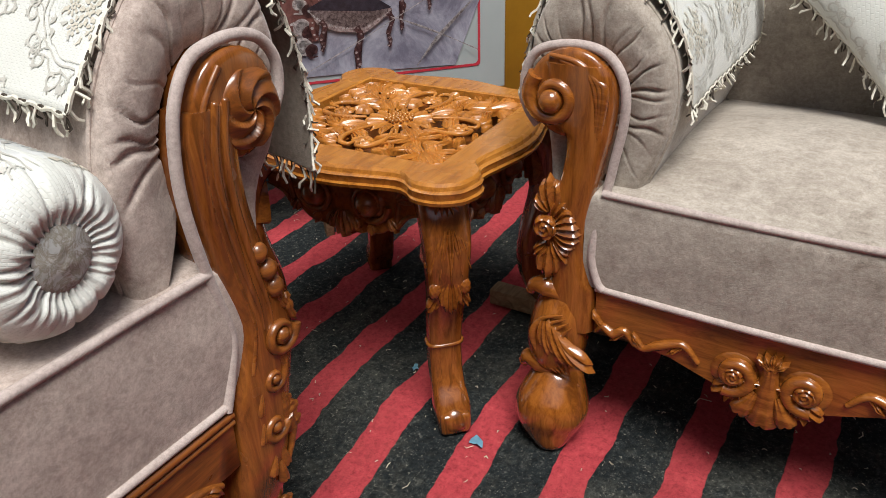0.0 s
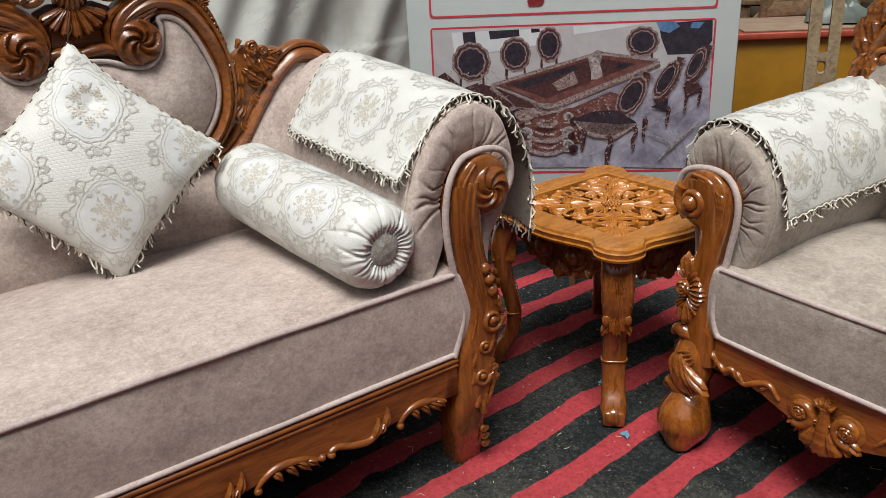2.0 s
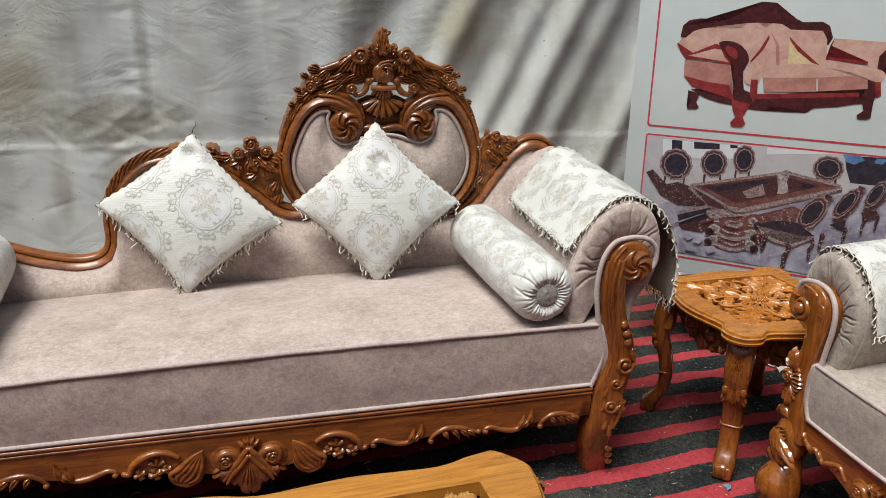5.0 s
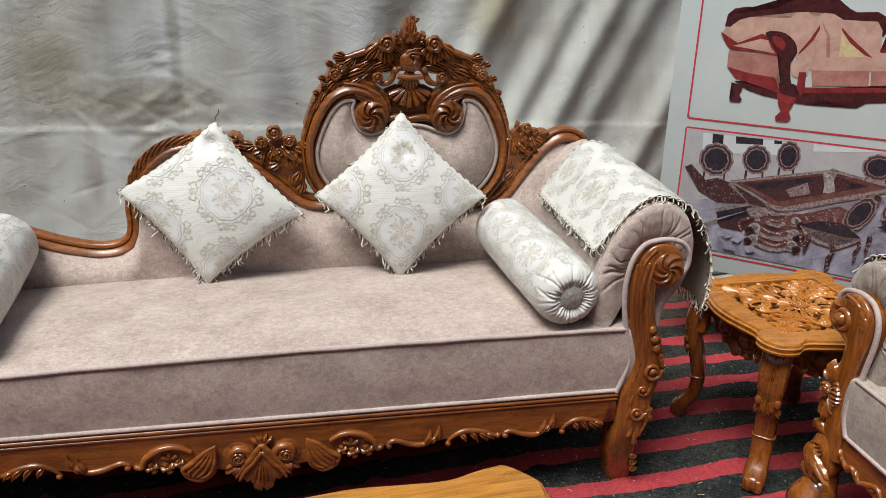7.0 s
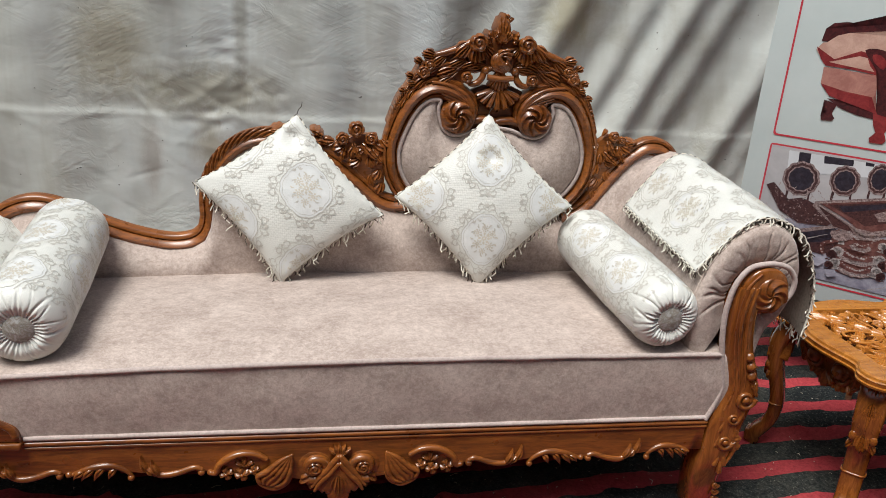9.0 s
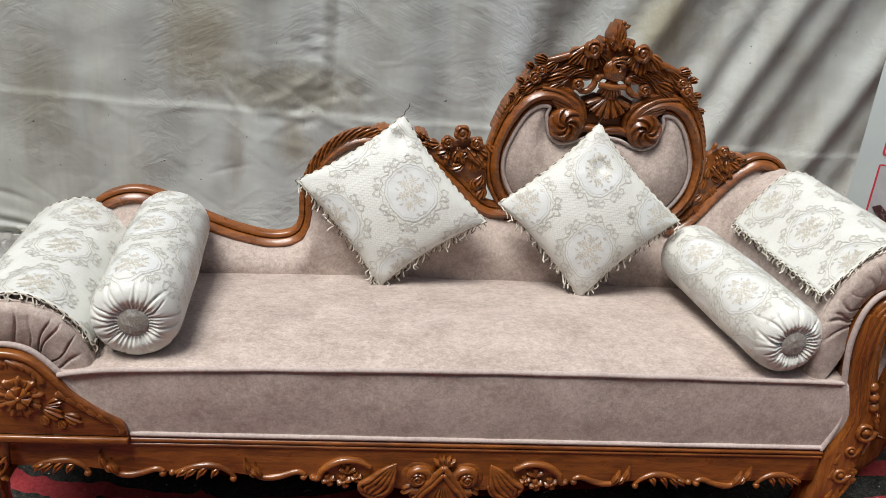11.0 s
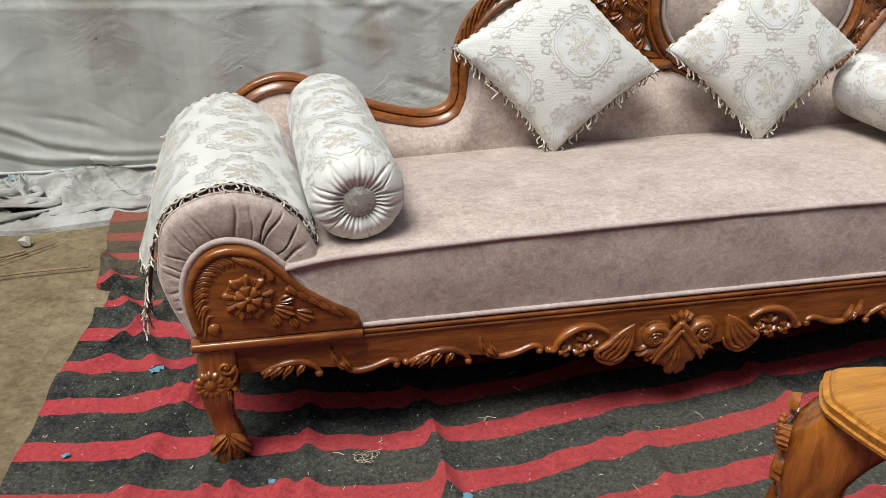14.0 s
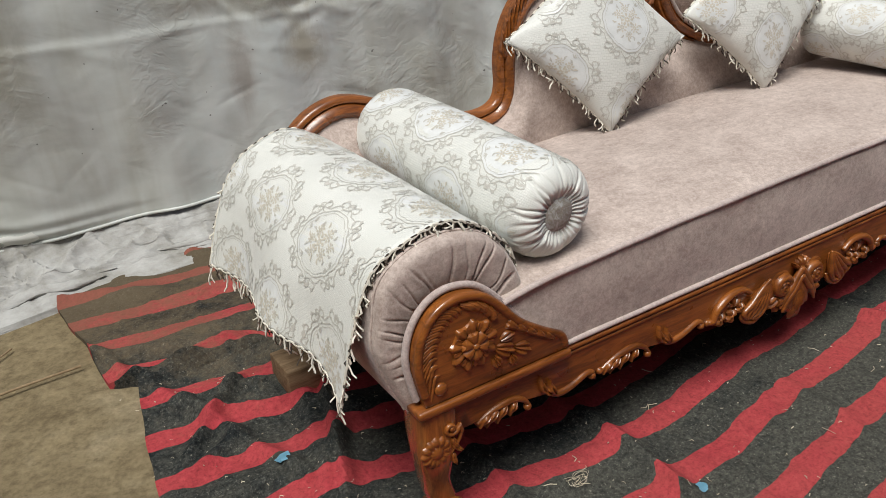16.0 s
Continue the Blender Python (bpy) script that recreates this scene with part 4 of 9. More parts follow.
# the heap at its end, wound round itself
for k in range(11):
    a0, sp = rc.uniform(0, 6.3), rc.uniform(1.6, 3.6)
    ra = 0.035 + 0.016 * k
    pts = [(-2.40 + 1.35 * ra * math.cos(a0 + sp * q / 5) + rc.gauss(0, 0.008), 2.375 + 0.70 * ra * math.sin(a0 + sp * q / 5) + rc.gauss(0, 0.006), 0.085 - 0.0055 * k + 0.012 * math.sin(2 * q + k)) for q in range(6)]
    bm = bmesh.new()
    fold_roll(bm, pts, rc.uniform(0.022, 0.040), rc.uniform(0.010, 0.020), 60 + k)
    part("fold", bm, SPARE, folded)

# ---- sofa ----
sofa = thing("sofa", pose(-0.5, 1.06, 0), "long carved teak chaise sofa upholstered in taupe velvet", "sofa", base=(-0.5, 1.06, 0))


SEAT_EDGE = spline([(-1.50, 0.440), (-1.40, 0.464), (-1.27, 0.482), (-1.00, 0.496), (-0.75, 0.504), (-0.40, 0.513), (0.0, 0.518), (0.55, 0.520)], 8)
SEAT_X, SEAT_Z = [p[0] for p in SEAT_EDGE], [p[1] for p in SEAT_EDGE]


def seat_top(x):
    return float(np.interp(x, SEAT_X, SEAT_Z))


def rail_z(x):
    return 0.318 + 0.010 * (x + 1.23) / 1.7


def seat_section(x, s, zt, zb, y0, y1, crown=0.022):
    """s 0..1 from the front's foot, up the front and back over the top."""
    if s < 0.3:
        q = s / 0.3
        return y0 - 0.010 * math.sin(math.pi * (0.12 + 0.60 * q)), zb + (zt - 0.006 - zb) * q
    if s < 0.36:
        q = (s - 0.3) / 0.06
        return y0 - 0.0077 + 0.0217 * (1 - math.cos(q * math.pi / 2)), zt - 0.006 + 0.008 * math.sin(q * math.pi / 2)
    q = (s - 0.36) / 0.64
    return y0 + 0.014 + (y1 - y0 - 0.014) * q, zt + 0.002 + crown * math.sin(math.pi * q ** 0.8) - 0.012 * q


bm = bmesh.new()
def seat_at(u, s):
    x = -1.46 + 1.98 * u
    y, z = seat_section(x, s, seat_top(x), rail_z(x), 0.722, 1.36)
    z += 0.006 * nz(x, y, z, 3.5) * (s > 0.4)
    y += 0.003 * nz(x, z, 2, 7) * (s < 0.3)
    if x < -1.15 and s < 0.3:
        w = (-1.15 - x) / 0.25
        y += 0.012 * w * (abs(math.sin(17 * (z - 0.35) + 7 * (x + 1.3))) ** 0.6 - 0.6)
    return x, y, z
grid(bm, seat_at, 110, 46)
part("seat", bm, VELVET, sofa, "taupe mottled velvet seat")


def piping(parent, pts, r=0.0062, up=(0, 1, 0), mat=None, name="piping"):
    b = bmesh.new()
    sweep(b, pts, r, circle_prof(12), up=up)
    return part(name, b, mat or PIPING, parent)


piping(sofa, [(x, 0.7150, seat_top(x) + 0.002 + 0.0015 * nz(x, 0, 0, 9)) for x in np.linspace(-1.385, 0.482, 60)], 0.0065)
piping(sofa, [(x, 0.7165, rail_z(x) + 0.004) for x in np.linspace(-1.235, 0.478, 50)])

# front rail with its mouldings
def rail_low(d):
    """Lower edge of the rail at a distance d from its middle."""
    return float(np.interp(abs(d), [0, 0.10, 0.2, 0.3, 0.36, 0.45, 0.55, 0.65, 0.75, 0.87, 0.97], [0.17, 0.185, 0.20, 0.215, 0.222, 0.214, 0.232, 0.222, 0.218, 0.238, 0.232]))


xs = [float(x) for x in np.linspace(-1.50, 0.478, 90)]
bm = bmesh.new()
slab(bm, [(x, rail_z(x) - 0.004) for x in xs] + [(x, rail_low(x + 0.505)) for x in xs[::-1]], 0.0, 0.032, 0.003, m=facing(0.747))
part("front_rail", bm, SOFA_WOOD, sofa)
for dz, r, nm in ((-0.010, 0.0055, "moulding"), (-0.022, 0.004, "moulding")):
    bm = bmesh.new()
    sweep(bm, [(x, 0.714, rail_z(x) + dz) for x in xs[12:]], r, circle_prof(8, 1, 0.8), up=(0, -1, 0))
    part(nm, bm, SOFA_WOOD, sofa)

FRONT = facing(0.716)


def apron_carving(parent, mid, sgn, mat, front, low, scale=1.0, reach=0.96):
    """Scrolls and leaves along half of a rail, from its middle outwards."""
    def at(d, dz):
        return mid + sgn * d * scale, low(d) + dz * scale
    def add(name, fn):
        b = bmesh.new()
        fn(b)
        part(name, b, mat, parent)
    # S-scrolls with leaf tips
    for d0, d1 in ((0.335, 0.475), (0.66, 0.80)):
        def s_scroll(b):
            line = [at(d0 + (d1 - d0) * q, z) for q, z in ((0, 0.004), (0.12, 0.008), (0.4, -0.004), (0.65, -0.006), (0.84, 0.006), (0.95, 0.022))]
            scroll(b, front, line, 0.0085, 1.15, taper=(0.8, 1.0, 0.6))
            for q, z, l, a in ((0.70, -0.002, 0.046, 48), (0.88, 0.006, 0.050, 52), (0.78, 0.002, 0.034, 30)):
                leaf(b, front @ turned(*at(d0 + (d1 - d0) * q, z), a if sgn > 0 else 180 - a, 1, 0.002), l * scale, 0.019, 1, sgn * 0.7, 0.013, 0.003, 11)
        add("carved_scroll", s_scroll)
        for d, z, r in ((d0, -0.004, 0.0095), (d0 - 0.021, -0.003, 0.0085)):
            def bead(b):
                ball(b, front @ turned(*at(d, z)), r, 12, (1, 1, 1.1))
            add("bead", bead)
    for d0, d1 in ((0.497, 0.635), (0.825, 0.945)):
        def arch(b):
            line = [at(d0 + (d1 - d0) * q, z) for q, z in ((0, -0.012), (0.10, 0.002), (0.32, 0.011), (0.62, 0.010), (0.86, 0.002), (1.0, -0.006))]
            scroll(b, front, line, 0.0090, 1.15, taper=(0.5, 1.0, 0.5))
            for q, z, l, a in ((0.26, 0.006, 0.034, -42), (0.44, 0.008, 0.046, -38), (0.62, 0.006, 0.044, -30), (0.78, 0.003, 0.034, -24)):
                leaf(b, front @ turned(*at(d0 + (d1 - d0) * q, z), a if sgn > 0 else 180 - a, 1, 0.001), l * scale, 0.020, 1, -sgn * 0.6, 0.012, 0.0, 10)
        add("carved_leaf", arch)
        def arch_bead(b):
            ball(b, front @ turned(*at(d0 + 0.002, -0.017)), 0.0088, 12)
        add("bead", arch_bead)


def rail_centre(parent, mid, z, mat, front, k=1.0):
    """Shell pendant with two rosette volutes, leaf cones and flower arches."""
    def add(name, fn, label=""):
        b = bmesh.new()
        fn(b)
        part(name, b, mat, parent, label)
    STRAP = [(-1, -1), (-1, 0.6), (-0.6, 1), (0.6, 1), (1, 0.6), (1, -1)]
    def pendant(b):
        for a, l in ((-132, 0.080), (-48, 0.080), (-111, 0.100), (-69, 0.100), (-90, 0.122)):
            petal(b, front @ turned(mid, z + 0.014, a, 1, 0.008), l, l * 0.50, 0.013, -0.002, 12)
        for s in (1, -1):
            for off, h, w in ((0.0, 0.014, 0.0095), (0.018, 0.018, 0.0080)):
                scroll(b, front @ turned(0, 0, 0, 1, h), [(mid + s * 0.003, z + 0.034 - off), (mid + s * 0.024, z + 0.006 - off), (mid + s * 0.046, z - 0.022 - off * 0.8), (mid + s * 0.066 - s * off * 0.35, z - 0.050 - off * 0.6)], w, 1.0, taper=(0.8, 1, 0.5))
        acanthus(b, front @ turned(mid, z - 0.016, -90, 1, 0.012), 0.070, 0.050, 5, 0.014, -0.002)
    def drop_leaf(b):
        for u, v, a, l, w in ((0, 0.034, -90, 0.118, 0.040), (0.014, -0.016, -66, 0.060, 0.034), (-0.014, -0.016, -114, 0.060, 0.034), (0, -0.012, -90, 0.074, 0.044)):
            petal(b, front @ turned(mid + u, z + v, a, 1, 0.006), l * 0.92, w * 1.15, 0.013, 0.001, 12)
    add("leaf_pendant", pendant if k > 0.9 else drop_leaf)
    def tip(b):
        for a in (-50, -25, 0, 25, 50):
            leaf(b, front @ turned(mid, z + 0.032 * k, 90 + a, 1, 0.008), 0.036 * k, 0.014 * k, 2, 0, 0.008, 0.003, 8)
    add("leaf_tip", tip)
    for s in (1, -1):
        def vol(b):
            M = front @ turned(mid + s * 0.061 * k, z + 0.002 * k, 0, 0.046 * k, 0.004, s)
            volute(b, M, 1.6, 0.86, 0.20, 0.30, start=-1.2, n=40)
            rose(b, M @ Matrix.Translation((0, 0, 0.12)) @ Matrix.Diagonal((0.46, 0.46, 0.4, 1)))
            ball(b, front @ turned(mid + s * 0.061 * k, z + 0.002 * k, 0, 1, 0.0), 0.043 * k, 16, (1, 1, 0.14))
            for a, l in ((-98, 0.046), (-66, 0.042), (-130, 0.042), (150, 0.040)):
                acanthus(b, front @ turned(mid + s * 0.058 * k, z - 0.010 * k, a if s > 0 else 180 - a, 1, 0.002), (l + 0.014) * k, 0.034 * k, 3, 0.012, 0.0, 0.4 * s)
        add("rosette_scroll", vol)
        if k < 0.9:
            continue
        def horn(b):
            p = spline([(mid + s * u, z + v, 0.006, r) for u, v, r in ((0.200, -0.016, 0.006), (0.190, -0.028, 0.017), (0.168, -0.026, 0.026), (0.147, -0.006, 0.027), (0.130, 0.018, 0.017), (0.120, 0.038, 0.005))], 9)
            sweep(b, [q[:3] for q in p], [(q[3] * 1.0, q[3] * 0.46) for q in p], m=front)
            for n_ in range(5):
                f = n_ / 4
                scroll(b, front @ turned(0, 0, 0, 1, 0.013), [(mid + s * (0.117 + 0.008 * f), z + 0.044 - 0.004 * f), (mid + s * (0.119 + 0.028 * f), z + 0.014 + 0.012 * f), (mid + s * (0.124 + 0.054 * f), z - 0.014 + 0.012 * f), (mid + s * (0.138 + 0.062 * f), z - 0.038 + 0.022 * f), (mid + s * (0.158 + 0.036 * f), z - 0.046 + 0.014 * f)], 0.0082, 1.2, taper=(0.4, 1, 0.55))
        add("ribbed_leaf", horn)
        def lip(b):
            scroll(b, front @ turned(0, 0, 0, 1, 0.006), [(mid + s * 0.118, z - 0.022), (mid + s * 0.130, z - 0.042), (mid + s * 0.158, z - 0.054), (mid + s * 0.186, z - 0.046), (mid + s * 0.200, z - 0.034)], 0.0095, 1.1, taper=(0.4, 1, 0.5))
        add("leaf_lip", lip)
        def arc(b):
            scroll(b, front @ turned(0, 0, 0, 1, 0.006), [(mid + s * 0.312, z - 0.004), (mid + s * 0.300, z - 0.004), (mid + s * 0.288, z + 0.022), (mid + s * 0.250, z + 0.045), (mid + s * 0.208, z + 0.046), (mid + s * 0.180, z + 0.030)], 0.0095, 1.15, taper=(0.7, 1, 0.7))
        add("flower_arch", arc)
        for du, dv, r in ((0.276, -0.004, 0.0185), (0.238, -0.008, 0.0190), (0.209, 0.004, 0.0150)):
            def bloom(b):
                for q in range(4):
                    petal(b, front @ turned(mid + s * du, z + dv - 0.006, 90 * q + 20, 1, 0.003), r, r * 1.1, 0.010, 0.0, 8)
                ball(b, front @ turned(mid + s * du, z + dv - 0.006, 0, 1, 0.009), r * 0.28, 8)
            add("flower", bloom)
        def trefoil(b):
            for a in (30, 90, 150):
                petal(b, front @ turned(mid + s * 0.232, z + 0.010, a, 1, 0.002), 0.026, 0.017, 0.009, 0.0, 8)
        add("trefoil", trefoil)


for s in (1, -1):
    apron_carving(sofa, -0.505, s, SOFA_WOOD, FRONT, rail_low)
rail_centre(sofa, -0.505, 0.220, SOFA_WOOD, FRONT)

# carved panel of the low arm
ARM_L = spline([(-1.566, 0.322), (-1.582, 0.40), (-1.578, 0.45), (-1.561, 0.489), (-1.532, 0.517), (-1.493, 0.528), (-1.444, 0.517), (-1.402, 0.482), (-1.356, 0.430), (-1.297, 0.387), (-1.248, 0.356), (-1.238, 0.322)], 5)
bm = bmesh.new()
slab(bm, ARM_L, 0.0, 0.040, 0.007, 3, m=facing(0.742))
panel = part("arm_panel", bm, SOFA_WOOD, sofa, "carved teak arm panel with rosette")
PANEL = facing(0.702)
RX, RZ = -1.462, 0.412
bm = bmesh.new()
rim = [(u * 0.955 + (-1.44) * 0.045, v * 0.955 + 0.40 * 0.045 - 0.002, -0.001) for u, v in ARM_L]
sweep(bm, rim[2:-2], (0.0085, 0.007), m=PANEL)
part("rim_bead", bm, SOFA_WOOD, panel)
bm = bmesh.new()
for i in range(3, 34, 2):
    u, v = ARM_L[i]
    du, dv = ARM_L[i + 1][0] - ARM_L[i - 1][0], ARM_L[i + 1][1] - ARM_L[i - 1][1]
    ang = math.degrees(math.atan2(dv, du))
    cu, cv = u * 0.84 + (-1.45) * 0.16, v * 0.84 + 0.40 * 0.16
    if i < 24:
        for q in (0, 1):
            iu, iv = cu + (RX - cu) * 0.22, cv + (RZ - cv) * 0.22
            su, sv = du * 0.5 * q, dv * 0.5 * q
            scroll(bm, PANEL, [(cu + (cu - iu) * 0.3 + su - du, cv + (cv - iv) * 0.3 + sv - dv), ((cu + iu) / 2 + su, (cv + iv) / 2 + sv), (iu + su, iv + sv)], 0.0046, 0.8, 4, (0.4, 1, 0.4))
    else:
        petal(bm, PANEL @ turned(cu, cv, ang - 28, 1, -0.001), 0.034, 0.022, 0.008, 0.002)
part("leaf_border", bm, SOFA_WOOD, panel)
bm = bmesh.new()
for i in range(5):
    petal(bm, PANEL @ turned(-1.36 + 0.021 * i, 0.412 - 0.0135 * i, 140, 1), 0.036, 0.024, 0.009, 0.001)
part("slope_leaf", bm, SOFA_WOOD, panel)
for count, start, ln, wd, h in ((9, 0.020, 0.034, 0.040, 0.001), (6, 0.003, 0.026, 0.028, 0.007)):
    for k in range(count):
        bm = bmesh.new()
        acanthus(bm, PANEL @ turned(RX, RZ + 0.006, 360 / count * k + 10) @ Matrix.Translation((start, 0, h)), ln, wd, 2, 0.008, 0.002, 0.0, 8, 16) if count > 6 else petal(bm, PANEL @ turned(RX, RZ + 0.006, 60 * k + 40) @ Matrix.Translation((start, 0, h)), ln, wd, 0.008, 0.002)
        part("petal", bm, SOFA_WOOD, panel)
bm = bmesh.new()
ball(bm, PANEL @ turned(RX, RZ + 0.006, 0, 1, 0.009), 0.0075, 12)
part("rosette", bm, SOFA_WOOD, panel)
bm = bmesh.new()
for u, v, a, l in ((RX + 0.048, RZ - 0.022, -25, 0.052), (RX + 0.058, RZ - 0.010, 15, 0.036), (RX + 0.042, RZ - 0.038, -60, 0.034), (RX + 0.090, RZ - 0.036, -25, 0.046), (RX + 0.080, RZ - 0.048, -65, 0.030)):
    acanthus(bm, PANEL @ turned(u, v, a), l, l * 0.72, 3, 0.008, 0.002, 0.0, 7, 14)
part("rosette_leaf", bm, SOFA_WOOD, panel)
bm = bmesh.new()
ball(bm, PANEL @ turned(-1.535, 0.352), 0.014, sq=(1, 1, 0.6))
part("knob", bm, SOFA_WOOD, panel)
bm = bmesh.new()
box(bm, -1.586, -1.236, 0.694, 0.744, 0.303, 0.321, 0.005)
part("arm_ledge", bm, SOFA_WOOD, sofa)
piping(sofa, [(u * 1.0 + (u + 1.43) * 0.045, 0.722, v + (v - 0.40) * 0.035 + 0.003) for u, v in ARM_L][1:], 0.0068)


def cabriole(name, parent, path, mat, up=(1, 0, 0), prof=None):
    """A leg through (x, y, z, half width) points."""
    b = bmesh.new()
    p = spline(path, 5)
    sweep(b, [q[:3] for q in p], [(q[3], q[3]) for q in p], prof or circle_prof(12, 1.0, 1.0), up=up)
    return part(name, b, mat, parent)


SQUARISH = [(math.copysign(abs(math.cos(a)) ** 0.55, math.cos(a)), math.copysign(abs(math.sin(a)) ** 0.55, math.sin(a))) for a in [2 * math.pi * (i + 0.5) / 16 for i in range(16)]]
leg = cabriole("leg", sofa, [(-1.538, 0.745, 0.306, 0.042), (-1.540, 0.740, 0.25, 0.042), (-1.548, 0.728, 0.20, 0.036), (-1.545, 0.735, 0.13, 0.028), (-1.534, 0.735, 0.08, 0.027), (-1.534, 0.738, 0.045, 0.036), (-1.536, 0.738, 0.006, 0.031)], SOFA_POST, prof=SQUARISH)
LEGF = facing(0.697)
bm = bmesh.new()
daisy(bm, LEGF @ turned(-1.556, 0.222, 0, 0.034), 12, 0.36)
part("leg_daisy", bm, SOFA_WOOD, leg)
bm = bmesh.new()
volute(bm, LEGF @ turned(-1.522, 0.262, 0, 0.018), 1.3, 1, 0.25, 0.3, tail=[(-0.4, -3.2), (0.4, -2.6), (1.0, -1.6), (1.3, -0.7)])
for a, v in ((-80, 0.24), (-60, 0.225), (-95, 0.205)):
    leaf(bm, LEGF @ turned(-1.520, v, a), 0.03, 0.014, 2, 0.5, 0.008, 0.002, 7)
part("leg_scroll", bm, SOFA_WOOD, leg)
bm = bmesh.new()
for a in (-128, -90, -52):
    acanthus(bm, facing(0.706) @ turned(-1.534, 0.086, a), 0.070, 0.040, 3, 0.012, -0.004)
part("foot_leaf", bm, SOFA_WOOD, leg)
for x in (-1.50, 0.50):
    cabriole("back_leg", sofa, [(x, 1.37, 0.34, 0.03), (x, 1.38, 0.2, 0.028), (x, 1.40, 0.006, 0.024)], SOFA_WOOD, prof=SQUARISH)

# tall scrolled post of the high arm
POST_IN = [(0.565, 0.764), (0.520, 0.752), (0.490, 0.715), (0.478, 0.66), (0.479, 0.60), (0.492, 0.52), (0.508, 0.45), (0.511, 0.415), (0.496, 0.36), (0.484, 0.33), (0.478, 0.24), (0.468, 0.150), (0.482, 0.06), (0.494, 0.004)]
POST_OUT = [(0.574, 0.004), (0.562, 0.09), (0.560, 0.158), (0.569, 0.22), (0.586, 0.30), (0.603, 0.376), (0.605, 0.43), (0.590, 0.48), (0.567, 0.54), (0.556, 0.60), (0.556, 0.655), (0.590, 0.660), (0.624, 0.684), (0.634, 0.722), (0.610, 0.755)]
def stem(b, left, right, y, deep, top, s=1, round_=0.72, back=0.0):
    """A rounded upright whose edges follow two outlines (u, v)."""
    L, R = spline(left, 6), spline(right, 6)
    L, R = sorted(L, key=lambda q: q[1]), sorted(R, key=lambda q: q[1])
    lz, lx, rz, rx = [q[1] for q in L], [q[0] for q in L], [q[1] for q in R], [q[0] for q in R]
    prof = [(math.copysign(abs(math.cos(a)) ** round_, math.cos(a)), math.copysign(abs(math.sin(a)) ** round_, math.sin(a))) for a in [2 * math.pi * (i + 0.5) / 20 for i in range(20)]]
    zs = np.linspace(top, max(lz[0], rz[0]), 44)
    rings = []
    for z in zs:
        a, c = float(np.interp(z, lz, lx)), float(np.interp(z, rz, rx))
        dp = min(deep, abs(c - a) * 0.52)
        rings.append([b.verts.new((s * ((a + c) / 2 + px * abs(c - a) / 2), y - deep + dp + py * dp + back * max(0.0, 1 - z / 0.22) ** 1.4, z)) for px, py in prof])
    for A, B in zip(rings, rings[1:]):
        for i in range(20):
            b.faces.new((A[i], A[(i + 1) % 20], B[(i + 1) % 20], B[i]))
    b.faces.new(rings[0])
    b.faces.new(rings[-1][::-1])


def scroll_head(b, m, u, v, r, deep):
    """The rounded drum of a scrolled arm end."""
    def fn(q, t):
        a = t * 2 * math.pi
        if q < 0.5:
            return u + r * math.cos(a), v + r * math.sin(a), -deep + q * 2 * (deep - 0.012)
        k = (q - 0.5) * 2
        rr = r * (1 - 0.9 * k ** 2.6)
        return u + rr * math.cos(a), v + rr * math.sin(a), -0.012 + 0.014 * math.sin(k * math.pi / 2) ** 0.6
    grid(b, fn, 14, 30, wrap_v=True, m=m)


bm = bmesh.new()
stem(bm, POST_IN[2:], POST_OUT[:11], 0.742, 0.042, 0.712, round_=0.5, back=0.055)
post = part("arm_post", bm, SOFA_POST, sofa, "S-curved teak arm post with scrolled top")
bm = bmesh.new()
scroll_head(bm, facing(0.704), 0.560, 0.704, 0.064, 0.072)
part("scroll_head", bm, SOFA_POST, post)
POSTF = facing(0.705)
bm = bmesh.new()
pinwheel(bm, POSTF @ turned(0.574, 0.695, 20, 0.048, 0.0), 6, 2.0, 0.24)
part("whirl_leaf", bm, SOFA_WOOD, post)
bm = bmesh.new()
sweep(bm, [(u + 0.018, v, 0) for u, v in spline(POST_IN[1:9], 5)], lambda s: (0.004, 0.004), m=POSTF)
part("post_bead", bm, SOFA_WOOD, post)
for du in (0.030, 0.046):
    bm = bmesh.new()
    scroll(bm, facing(0.700), [(u + du, v) for u, v in POST_IN[2:8]], 0.006, 0.9, taper=(0.8, 1, 0.2))
    part("post_flute", bm, SOFA_POST, post)
for k, (u, v, r) in enumerate(((0.552, 0.520, 0.013), (0.562, 0.492, 0.014), (0.570, 0.464, 0.014))):
    bm = bmesh.new()
    ball(bm, POSTF @ turned(u, v, 0, 1, 0.003), r, sq=(1, 1.1, 0.9))
    leaf(bm, POSTF @ turned(u + 0.006, v - 0.012, -60 - 15 * k), 0.034, 0.016, 2, 0.8, 0.008, 0.002, 8)
    part("berry", bm, SOFA_WOOD, post)
bm = bmesh.new()
volute(bm, POSTF @ turned(0.566, 0.395, 0, 0.030, 0.006), 1.5, 1, 0.3, 0.25)
leaf(bm, POSTF @ turned(0.590, 0.445, -100), 0.05, 0.02, 3, 0.8, 0.010, 0.002, 8)
part("post_rosette", bm, SOFA_WOOD, post)
bm = bmesh.new()
volute(bm, POSTF @ turned(0.535, 0.262, 0, 0.026, 0.002), 1.2, 1, 0.3, 0.3, tail=[(0.6, -2.9), (1.0, -2.0), (1.3, -1.0)])
for du, dv, r in ((0.568, 0.268, 0.016), (0.556, 0.245, 0.014), (0.574, 0.245, 0.012), (0.562, 0.288, 0.011)):
    daisy(bm, POSTF @ turned(du, dv, 12, r, 0.004), 5, 0.4, 6)
part("post_flower", bm, SOFA_WOOD, post)
